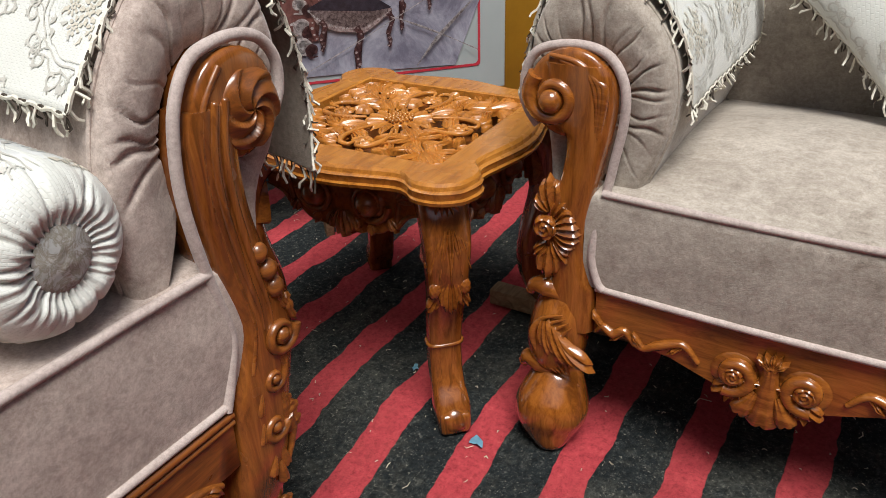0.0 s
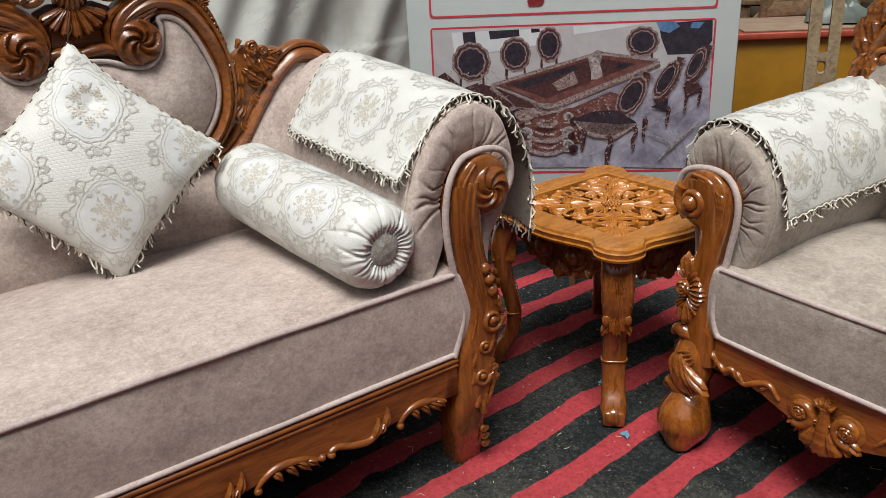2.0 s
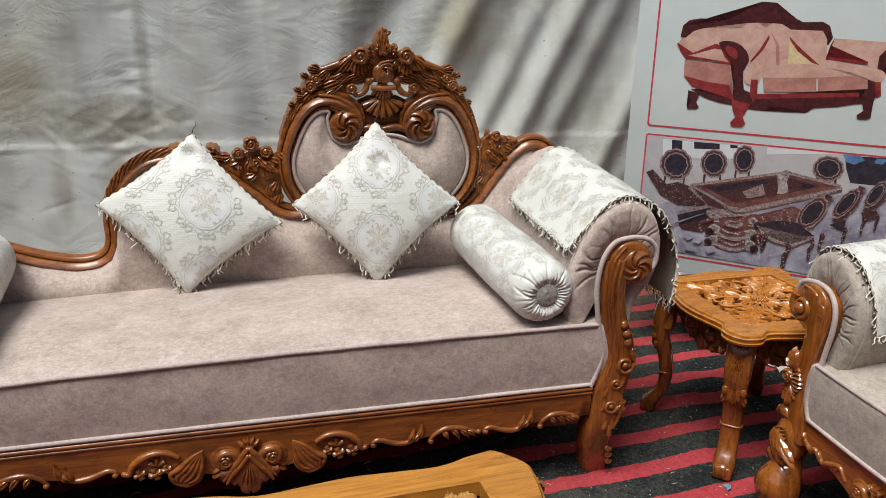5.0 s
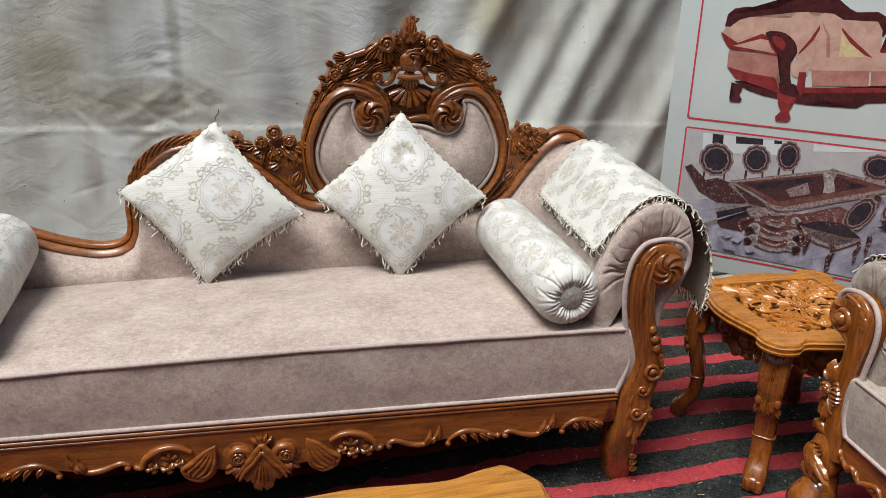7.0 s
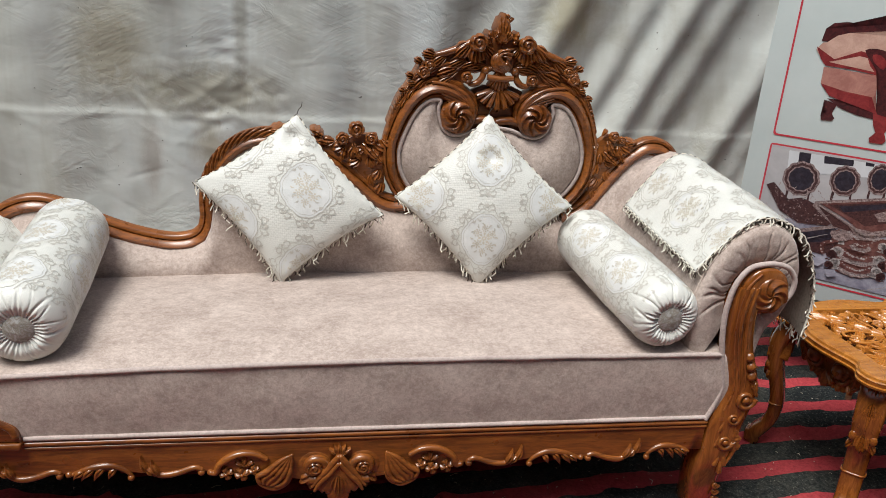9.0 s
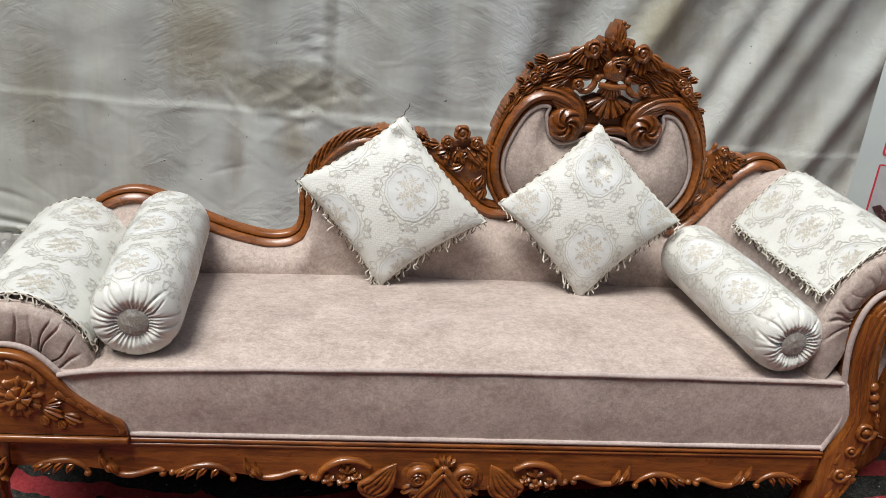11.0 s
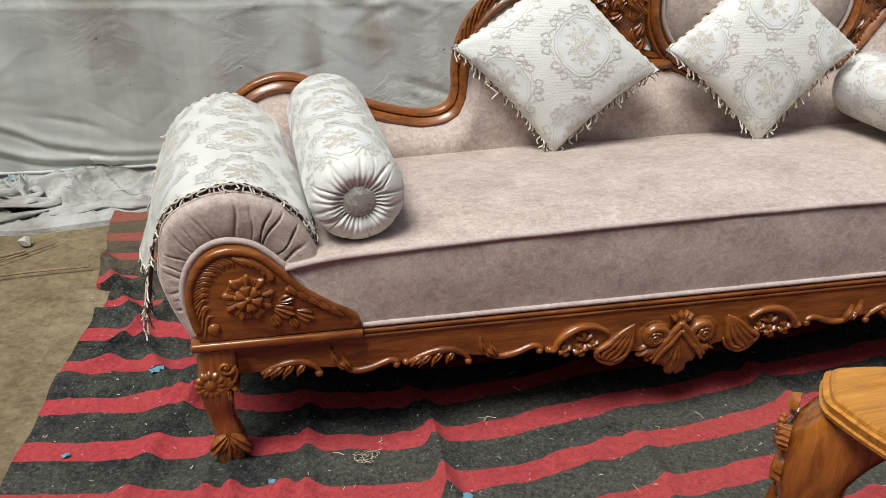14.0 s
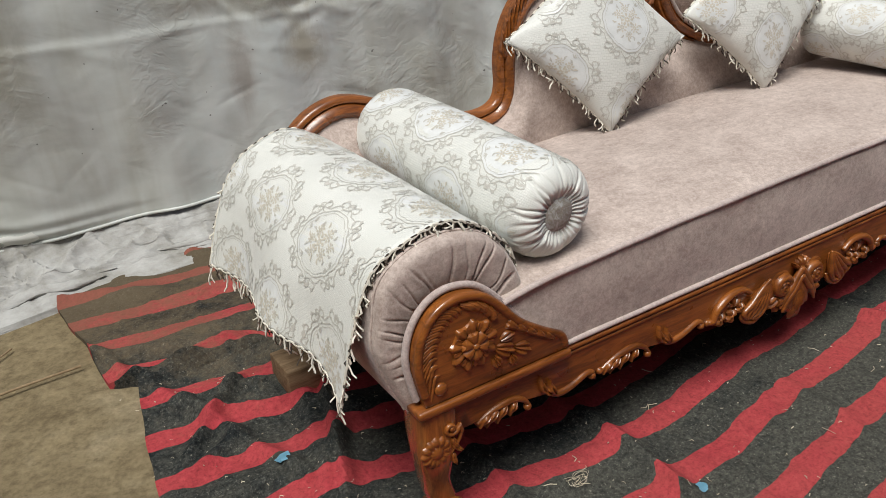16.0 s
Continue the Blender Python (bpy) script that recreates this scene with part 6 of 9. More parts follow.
def heart_at(r, s):
    k = s * len(HEART)
    i = int(k) % len(HEART)
    a, b_ = np.array(HEART[i]), np.array(HEART[(i + 1) % len(HEART)])
    e = a + (b_ - a) * (k - int(k))
    u, v = HC[0] + (e[0] - HC[0]) * r, HC[1] + (e[1] - HC[1]) * r
    crease = 0.004 * math.exp(-((u - 0.055) / 0.004) ** 2) * max(0, min(1, (v - 0.86) * 12))
    rim = min(math.hypot(u - p[0], v - p[1]) for p in HEART) if r < 1 else 0.0
    puff = 0.058 * (1 - math.exp(-rim / 0.042))
    if r < 1 and not within(u, v, HEART):
        puff = -0.014
    return u, YB - 0.010 - puff * 0.8 + crease + 0.002 * nz(u, v, 0, 12), v
bm = bmesh.new()
grid(bm, heart_at, 22, len(HEART), wrap_v=True)
part("heart_pad", bm, VELVET, sofa, "heart-shaped padded velvet panel")
bm = bmesh.new()
sweep(bm, [(u, YB - 0.020, v) for u, v in HEART], 0.0058, up=(0, -1, 0), closed=True)
part("heart_piping", bm, PIPING, sofa)
for run in (LOW[:-2], ARCH[4:-1], SHOULDER[1:]):
    piping(sofa, [(u + (0.026 * -dv), YB - 0.016, v - 0.034) for (u, v), dv in ((p, 0) for p in spline(run, 5))], 0.0055)
bm = bmesh.new()
box(bm, -1.50, 0.50, 0.75, 1.38, 0.235, 0.262, 0.004)
part("base_board", bm, RAW_WOOD, sofa)

# ---- cushions, bolsters and arm cloths ----
def cushion(name, left, right, bottom, top, label, thick, phase, turn, seed, group="scatter cushions", dent=(9, 9)):
    L, R, B, T = (Vector(p) for p in (left, right, bottom, top))
    C = (L + R + B + T) / 4
    U, V = (R - L) / 2, (T - B) / 2
    N = U.cross(V).normalized()
    half = (R - B).length / 2
    def face(a, b, sgn):
        """a, b in -1..1 across the square cloth."""
        pin = 1 - 0.075 * (1 - abs(b) ** 2.2) * abs(a) ** 3
        pin2 = 1 - 0.075 * (1 - abs(a) ** 2.2) * abs(b) ** 3
        x, y = a * pin, b * pin2
        p = C + U * (x - y) / 2 + V * (x + y) / 2
        h = ((1 - a * a) * (1 - b * b)) ** 0.42 * thick
        h += 0.0035 * nz(a * 2, b * 2, seed, 1.6) * (1 - abs(a * b))
        h += 0.003 * math.sin(9 * (a + b) + seed) * max(0, abs(a * b) - 0.25) * 2
        h -= 0.016 * math.exp(-((a - dent[0]) ** 2 + (b - dent[1]) ** 2) / 0.02)
        return p + N * h * sgn
    bm = bmesh.new()
    q = lambda s: math.sin((s - 0.5) * math.pi * 0.98) / math.sin(0.49 * math.pi)
    grid(bm, lambda s, t: face(q(s), q(t), 1), 30, 30, uv=(2 * half, 2 * half))
    grid(bm, lambda s, t: face(q(s), q(t), -1), 14, 14, uv=(2 * half, 2 * half))
    bmesh.ops.remove_doubles(bm, verts=bm.verts[:], dist=0.0005)
    lay, ct, st = bm.loops.layers.uv.verify(), math.cos(radians(-turn)), math.sin(radians(-turn))
    for f in bm.faces:
        for lp in f.loops:
            p, q_ = lp[lay].uv
            lp[lay].uv = (p * ct - q_ * st, p * st + q_ * ct)
    ob = single(name, bm, BROCADE, label, "cushion", group, smooth=80)
    def place(u, v):
        f = lambda a, b: face(max(-1, min(1, a / half)), max(-1, min(1, b / half)), 1)
        return f(u, v), normal_of(f, u, v)
    embroider(ob, place, -half, half, -half, half, phase=phase, turn=turn)
    ring = [(-1, -1), (1, -1), (1, 1), (-1, 1), (-1, -1)]
    edge = []
    for (a0, b0), (a1, b1) in zip(ring, ring[1:]):
        edge += [face(a0 + (a1 - a0) * k / 20, b0 + (b1 - b0) * k / 20, 1) for k in range(20)]
    tip = face(1, 1, 1)
    b = bmesh.new()
    sweep(b, spline([tip, tip + Vector((0.004, -0.004, 0.014)), tip + Vector((0.012, -0.006, 0.024)), tip + Vector((0.014, -0.004, 0.038))], 4), 0.0012, circle_prof(5), up=(0.31, 0.7, 0.2))
    part("loose_thread", b, FRINGE_DARK, ob, "dark loose thread")
    out = Vector(N) * 0.25
    fringe(ob, edge[:21] , out, seed=seed)
    fringe(ob, edge[20:41], out, seed=seed + 1, length=0.014, wild=0.5)
    fringe(ob, edge[40:61], out, seed=seed + 2, length=0.014, wild=0.5)
    fringe(ob, edge[60:] + edge[:1], out, seed=seed + 3)
    return ob


# corners run bottom, right, top, left in the cloth's own square
cushion("cushion", (-0.921, 1.332, 0.766), (-0.372, 1.247, 0.706), (-0.656, 1.212, 0.520), (-0.617, 1.365, 0.990), "cream brocade square cushion with tassel fringe, propped on its corner", 0.060, (0.048, 0.029), -42, 11, dent=(0.72, 0.72))
cushion("cushion", (-0.334, 1.279, 0.753), (0.196, 1.213, 0.757), (-0.072, 1.187, 0.524), (-0.056, 1.325, 1.022), "cream brocade fringed cushion leaning on the heart-shaped back panel", 0.062, (0.004, 0.120), -46, 23, dent=(0.55, 0.45))


def bolster(name, front, back, radius, label, spin, seed, first, group="bolsters"):
    A, B = Vector(front), Vector(back)
    ax = (B - A).normalized()
    ln = (B - A).length
    up = Vector((0, 0, 1))
    s1 = ax.cross(up).normalized()
    s2 = s1.cross(ax)
    def at(d, th, r):
        return A + ax * d + s1 * (r * math.cos(th)) + s2 * (r * math.sin(th))
    CAP = 0.058
    HOLE = 0.033
    rp = random.Random(seed)
    # gathers: deep at the drawn ring, each fading at its own distance
    folds = [((k + rp.uniform(-0.45, 0.45)) * 2 * math.pi / 30, 0.0016 + 0.0062 * rp.random() ** 1.3, rp.uniform(0.022, 0.055), rp.uniform(0.35, 1.5)) for k in range(30)]
    frill = [rp.uniform(0.5, 1.0) for _ in range(64)]
    def creased(th, q):
        out = 0.0
        for a, dep, w, reach in folds:
            d = (th - a - 0.10 * math.sin(3 * q + 9 * a) + math.pi) % (2 * math.pi) - math.pi
            if abs(d) < 3 * w:
                out -= dep * math.exp(-(d / w) ** 2) * max(0.0, 1 - (q / reach) ** 2)
        return out
    def skin(d, th):
        """d metres from the front end along the axis."""
        if d < CAP:
            q = d / CAP
            r = HOLE + (radius - HOLE) * math.sin(q * math.pi / 2) ** 0.85
            ruff = 0.0030 * math.sin(th * 32) * frill[int(th / (2 * math.pi) * 64) % 64] * math.exp(-(q / 0.22) ** 2)
            fold = creased(th, q) * min(1.0, 0.35 + 2.4 * q) + ruff
            axial = CAP * (1 - math.cos(q * math.pi / 2) ** 0.9) + 0.012 * math.exp(-(q / 0.13) ** 2)
            return at(axial - fold, th, r + fold * 0.5 * q)
        e = (d - CAP) / (ln - CAP)
        r = radius * (1 + 0.035 * math.sin(math.pi * e)) + 0.0025 * nz(3 * e, math.cos(th) * 2, math.sin(th) * 2 + seed)
        r += creased(th, 1 + (d - CAP) / 0.12) * 0.7
        if e > 0.90:
            r *= math.sqrt(max(0.0, 1 - ((e - 0.90) / 0.10) ** 2 * 0.90))
        return at(d, th, r)
    bm = bmesh.new()
    grid(bm, lambda s, t: skin(s * CAP, t * 2 * math.pi), 20, 260, uv=(CAP, 2 * math.pi * radius), wrap_v=True)
    grid(bm, lambda s, t: skin(CAP + s * (ln - CAP), t * 2 * math.pi), 34, 260, uv=(ln, 2 * math.pi * radius), wrap_v=True)
    bmesh.ops.remove_doubles(bm, verts=bm.verts[:], dist=0.0004)
    tail = [v for v in bm.verts if (v.co - A).dot(ax) > ln - 0.002]
    if len(tail) > 3:
        bmesh.ops.contextual_create(bm, geom=[e for e in bm.edges if e.is_boundary and all(v in tail for v in e.verts)])
    ob = single(name, bm, BROCADE, label, "bolster cushion", group, smooth=80)
    def place(u, v):
        f = lambda a, b: skin(a, b / radius + spin)
        n = normal_of(f, u, v)
        p = f(u, v)
        c = A + ax * (Vector(p) - A).dot(ax)
        return p, n if n.dot(Vector(p) - c) > 0 else -n
    embroider(ob, place, 0.034, ln * 0.955, -math.pi * radius, math.pi * radius, phase=(0.0, -first), turn=90, period=(math.pi * radius * 2 / 4, 0.232))
    b = bmesh.new()
    grid(b, lambda r, t: at(0.013 - 0.008 * math.sqrt(max(0, 1 - (r * 0.98) ** 2)) + 0.0015 * nz(r * 3 * math.cos(6.28 * t), r * 3 * math.sin(6.28 * t), seed), t * 2 * math.pi, r * 0.0345), 9, 36, wrap_v=True)
    part("button", b, LACE, ob, "grey lace covered button")
    return ob


def lace_mat():
    m, nt, b = nodes_of("grey_lace", 0.7)
    n = tex_noise(nt, 46, 4, 0.7, distort=1.6)
    nt.links.new(ramp(nt, n, [(0.40, (0.50, 0.50, 0.485)), (0.5, (0.30, 0.275, 0.22)), (0.60, (0.47, 0.46, 0.43))]), b.inputs["Base Color"])
    bump(nt, b, n, 0.6, 0.002)
    return m


LACE = lace_mat()
LINING = plain("cloth_reverse", (0.20, 0.165, 0.135), (0.33, 0.285, 0.24), 0.85, 120, 0.4)
bolster("bolster", (0.316, 0.700, 0.624), (0.266, 1.300, 0.656), 0.092, "round cream brocade bolster leaning on the high arm", 2.37, 3, 0.17)
bolster("bolster", (-1.229, 0.735, 0.588), (-1.258, 1.372, 0.626), 0.100, "round cream brocade bolster lying against the low arm", 1.78, 7, 0.115)


def arm_cloth(name, parent_label, section, y0, y1, rise, ref_z, seed, phase, lean=0.0, front=None, back=None, xform=None, period=(0.186, 0.232), hang=None, curl=0.0):
    """A brocade runner over a padded arm: section points (x, z) from the inner edge over the top to the hanging edge."""
    sec = [np.array(p) for p in spline(section, 6)]
    lens = [0.0]
    for a, b in zip(sec, sec[1:]):
        lens.append(lens[-1] + float(np.linalg.norm(b - a)))
    total = lens[-1]
    sx, sz = [p[0] for p in sec], [p[1] for p in sec]
    def skin(u, v):
        """u metres along the section, v 0..1 from the front edge to the back."""
        x, z = float(np.interp(u, lens, sx)), float(np.interp(u, lens, sz))
        f = front(u / total) if front else 0.0
        k = back(u / total) if back else 0.0
        y = (y0 + f) + (y1 + k - y0 - f) * v
        top = max(0, (z - ref_z) / 0.35)
        e = u / total
        w = max(0, e - 0.62) / 0.38
        dx = -0.016 * w * math.sin(3.2 * math.pi * v + seed) * (1 if x < -1 else -1)
        z2 = z + rise * (y - y0) / (y1 - y0) * top + 0.0025 * nz(u * 8, v * 5, seed, 1) + 0.002 * math.sin(40 * u + 6 * v)
        if curl:
            dx += curl * max(0, e - 0.72) / 0.28 * max(0, 1 - v * 2.6) ** 1.3
        if hang:
            z2 += hang(v) * w
        p = Vector((x + dx + lean * v, y, z2))
        return xform @ p if xform else p
    bm = bmesh.new()
    grid(bm, lambda s, t: skin(s * total, t), 60, 40, uv=(total, y1 - y0))
    ob = single(name, bm, BROCADE, parent_label, "arm cover", "arm covers", smooth=80)
    md = ob.modifiers.new("thickness", "SOLIDIFY")
    md.thickness, md.offset = 0.0022, 0.0
    b = bmesh.new()
    core = Vector((sec[len(sec) // 2][0], 0, ref_z + 0.15))
    def under(a, t):
        p = skin(total * (0.5 + 0.5 * a), t)
        q = xform.inverted() @ p if xform else p
        d = Vector((core.x - q.x, 0, core.z - q.z)).normalized() * 0.004
        return p + (xform.to_3x3() @ d if xform else d)
    grid(b, under, 24, 24)
    part("lining", b, LINING, ob, "grey-brown woven reverse side")
    dep = y1 - y0
    hub = skin(total * 0.5, 0.5) - Vector((0, 0, 0.15))
    def place(u, v):
        g = lambda a, b: skin(min(max(a, 0), total), min(max(b / dep, 0), 1))
        n = normal_of(g, u, v)
        p = g(u, v)
        return p, n if n.dot(p - hub) > 0 else -n
    embroider(ob, place, 0.0, total, 0.0, dep, phase=phase, lift=0.0024, period=period)
    fr = [skin(total * k / 40, 0) for k in range(41)]
    bk = [skin(total * k / 40, 1) for k in range(41)]
    ins = [skin(0, k / 24) for k in range(25)]
    outs = [skin(total, k / 24) for k in range(25)]
    fringe(ob, fr, (0, -0.2, 0) if not xform else (-0.2, 0, 0), seed=seed, length=0.022)
    fringe(ob, bk, (0, 0, 0), seed=seed + 1, length=0.012, wild=0.45)
    fringe(ob, ins, (0, 0, 0), seed=seed + 2, length=0.022)
    fringe(ob, outs, (0, 0, 0), seed=seed + 3, length=0.036)
    return ob


arm_cloth("arm_cover", "cream brocade runner with tassel fringe draped over the high arm", [(0.385, 0.735), (0.416, 0.772), (0.440, 0.800), (0.492, 0.856), (0.560, 0.884), (0.632, 0.862), (0.690, 0.806), (0.722, 0.73), (0.732, 0.65), (0.722, 0.555)], 0.745, 1.30, 0.035, 0.45, 31, (0.11, 0.25), front=lambda e: 0.015 - 0.012 * max(0, e - 0.6) / 0.4, back=lambda e: -0.05 * (1 - e), curl=0.006)
arm_cloth("arm_cover", "cream brocade runner with tassel fringe draped over the low arm", [(-1.322, 0.520), (-1.345, 0.562), (-1.405, 0.616), (-1.485, 0.636), (-1.568, 0.616), (-1.622, 0.566), (-1.652, 0.50), (-1.672, 0.43), (-1.690, 0.365)], 0.752, 1.375, 0.035, 0.35, 41, (0.18, 0.06), front=lambda e: 0.01 + 0.04 * max(0, e - 0.5) / 0.5, lean=-0.03, hang=lambda v: -0.045 * max(0, 1 - v * 5) + 0.03 * v)

# ---- side table and coffee table ----
def serpentine(w, d, wave=0.018, soft=False):
    """Outline of a tabletop with wavy sides and eared corners, about the origin."""
    def side(length, other):
        pts = []
        for t, k in ((-0.450, 0.30), (-0.412, 0.42), (-0.355, 0.10), (-0.26, -0.62), (-0.12, -0.32), (0, -0.05), (0.12, -0.32), (0.26, -0.62), (0.355, 0.10), (0.412, 0.42), (0.450, 0.30)) if soft else ((-0.5, -0.25), (-0.455, 0.35), (-0.40, 0.55), (-0.355, 0.35), (-0.315, -0.25), (-0.27, -0.42), (-0.18, -0.05), (-0.08, 0.38), (0, 0.5), (0.08, 0.38), (0.18, -0.05), (0.27, -0.42), (0.315, -0.25), (0.355, 0.35), (0.40, 0.55), (0.455, 0.35)):
            pts.append((t * length, other / 2 + k * wave))
        return pts
    pts = []
    for a, (l, o) in ((0, (w, d)), (90, (d, w)), (180, (w, d)), (270, (d, w))):
        c, s = math.cos(radians(-a)), math.sin(radians(-a))
        for x, y in side(l, o):
            pts.append((x * c - y * s, x * s + y * c))
    return spline(pts, 4, closed=True)[::-1]


def tabletop(parent, w, d, z, panel, mat, wave=0.018, soft=False):
    """A moulded top with a square opening for the carved panel."""
    out = serpentine(w, d, wave, soft)
    n = len(out)
    steps = [(0.0, -0.034), (0.006, -0.032), (0.008, -0.026), (0.002, -0.024), (0.004, -0.018), (0.006, -0.012), (-0.002, -0.010), (-0.004, -0.004), (-0.010, 0.0)]
    bm = bmesh.new()
    rings = []
    for off, dz in [(-0.05, -0.034)] + steps:
        ring = []
        for x, y in out:
            r = math.hypot(x, y)
            ring.append(bm.verts.new((x * (1 + off / r), y * (1 + off / r), z + dz)))
        rings.append(ring)
    hx, hy = panel
    def on_frame(x, y, k):
        sx, sy = (abs(x) / (w / 2)), (abs(y) / (d / 2))
        s = 1 / max(sx, sy, 1e-6)
        return x * s * hx / (w / 2) * k, y * s * hy / (d / 2) * k
    for dz, k in ((0.0, 1.0), (-0.003, 0.985), (-0.033, 0.985)):
        ring = []
        for x, y in out:
            a, b = on_frame(x, y, k)
            ring.append(bm.verts.new((a, b, z + dz)))
        rings.append(ring)
    for A, B in zip(rings, rings[1:]):
        for i in range(n):
            bm.faces.new((A[i], A[(i + 1) % n], B[(i + 1) % n], B[i]))
    top = part("tabletop", bm, mat, parent, "honey teak top with moulded wavy edge", smooth=30)
    # dark wood below the openwork stands in for the shade in its gaps
    bm = bmesh.new()
    box(bm, -hx - 0.012, hx + 0.012, -hy - 0.012, hy + 0.012, z - 0.050, z - 0.042, 0)
    part("panel_shade", bm, SOFA_WOOD, top, "dark board in place of the shade under the carving")
    return top


def carved_panel(top, hx, hy, z, mat, hub=0.045, border=True):
    """Sunflower in the middle, sprays of acanthus to the corners, ringed flowers at the sides, all flush with the top."""
    P = Matrix.Translation((0, 0, z - 0.015))
    R = min(hx, hy)
    def add(name, fn):
        b = bmesh.new()
        fn(b)
        part(name, b, mat, top)
    def sunflower(b):
        for k in range(16):
            petal(b, P @ turned(0, 0, 22.5 * k) @ Matrix.Translation((hub * 0.42, 0, 0.002)), hub * 0.72, hub * 0.26, 0.007, 0.002, 8)
        for k in range(40):
            r = hub * 0.46 * math.sqrt((k + 0.5) / 40)
            ball(b, P @ turned(r * math.cos(2.4 * k), r * math.sin(2.4 * k), 0, 1, 0.010), hub * 0.06, 6)
        ball(b, P @ turned(0, 0, 0, 1, 0.002), hub * 0.5, 16, (1, 1, 0.2))
    add("centre_flower", sunflower)
    # a fluted stem to each corner with pairs of lobed leaves, ending in a fan
    for k in range(4):
        sx, sy = ((1, 1), (-1, 1), (-1, -1), (1, -1))[k]
        a = math.degrees(math.atan2(sy * hy, sx * hx))
        far = math.hypot(hx, hy)
        M = P @ turned(0, 0, a)
        def stemf(b):
            for d in (-1, 0, 1):
                scroll(b, M @ turned(0, 0, 0, 1, 0.001), [(hub * 1.05, d * R * 0.060), (far * 0.42, d * R * 0.036 + R * 0.012), (far * 0.54, d * R * 0.022 - R * 0.012), (far * 0.66, d * R * 0.016)], R * 0.020, 1.0, taper=(1, 0.8, 0.4))
            acanthus(b, M @ turned(hub * 1.0, 0, 0, 1, 0.004), far * 0.22, R * 0.24, 5, 0.009, 0.002)
            acanthus(b, M @ turned(far * 0.66, 0, 0, 1, 0.002), far * 0.27, R * 0.34, 7, 0.009, 0.002)
        add("panel_stem", stemf)
        for s in (1, -1):
            for d, off, an, ln, w, bend in ((0.30, 0.05, 42, 0.34, 0.20, 0.7), (0.40, 0.03, 24, 0.36, 0.16, 0.9), (0.50, 0.05, 50, 0.36, 0.19, -0.7), (0.60, 0.04, 66, 0.30, 0.15, 0.6), (0.68, 0.07, 30, 0.30, 0.16, 0.6), (0.80, 0.10, 62, 0.22, 0.13, -0.5)):
                def side_leaf(b):
                    acanthus(b, M @ turned(far * d, s * R * off, s * an, 1, 0.003), R * ln, R * w, 5, 0.0085, 0.002, s * bend)
                add("panel_leaf", side_leaf)
    # a ringed flower and a pair of curls in the middle of each side
    for k in range(4):
        reach = hx if k % 2 == 0 else hy
        M = P @ turned(0, 0, 90 * k)
        c = reach * 0.66
        def flower(b):
            daisy(b, M @ turned(c, 0, 20, R * 0.115, 0.006), 7, 0.36, 8)
        add("panel_flower", flower)
        for s in (1, -1):
            def ring_(b):
                scroll(b, M @ turned(0, 0, 0, 1, 0.009), [(hub * 1.0, s * R * 0.12), (c - R * 0.17, s * R * 0.19), (c, s * R * 0.205), (c + R * 0.14, s * R * 0.15), (c + R * 0.17, s * R * 0.05), (c + R * 0.10, s * R * 0.03)], R * 0.028, 1.0, taper=(0.5, 1, 0.5))
            add("panel_scroll", ring_)
            for u, v, an, ln, bend in ((c - R * 0.22, 0.20, 60, 0.20, 0.6), (c - R * 0.02, 0.23, 78, 0.20, -0.5), (c + R * 0.13, 0.20, 52, 0.20, 0.5), (c + R * 0.20, 0.09, 20, 0.13, 0.5)):
                def curl_leaf(b):
                    acanthus(b, M @ turned(u, s * R * v, s * an, 1, 0.003), R * ln, R * ln * 0.62, 3, 0.0085, 0.002, s * bend, 8, 16)
                add("panel_leaf", curl_leaf)
            if border:
                for q in (0.36, 0.52, 0.68, 0.84):
                    def edge_leaf(b):
                        acanthus(b, M @ turned(reach * 0.99, s * R * q, 180 - s * 38, 1, 0.001), R * 0.15, R * 0.10, 3, 0.008, 0.001, 0.0, 7, 14)
                    add("panel_edge_leaf", edge_leaf)


TX, TY, TZ = 1.120, 0.874, 0.497
table = thing("side_table", pose(TX, TY, 0, 0, 0, 2), "square honey teak side table with carved openwork top", "side table")
top = tabletop(table, 0.50, 0.50, TZ, (0.188, 0.188), TABLE_WOOD, 0.026)
carved_panel(top, 0.188, 0.188, TZ, TABLE_CARVED, hub=0.060)


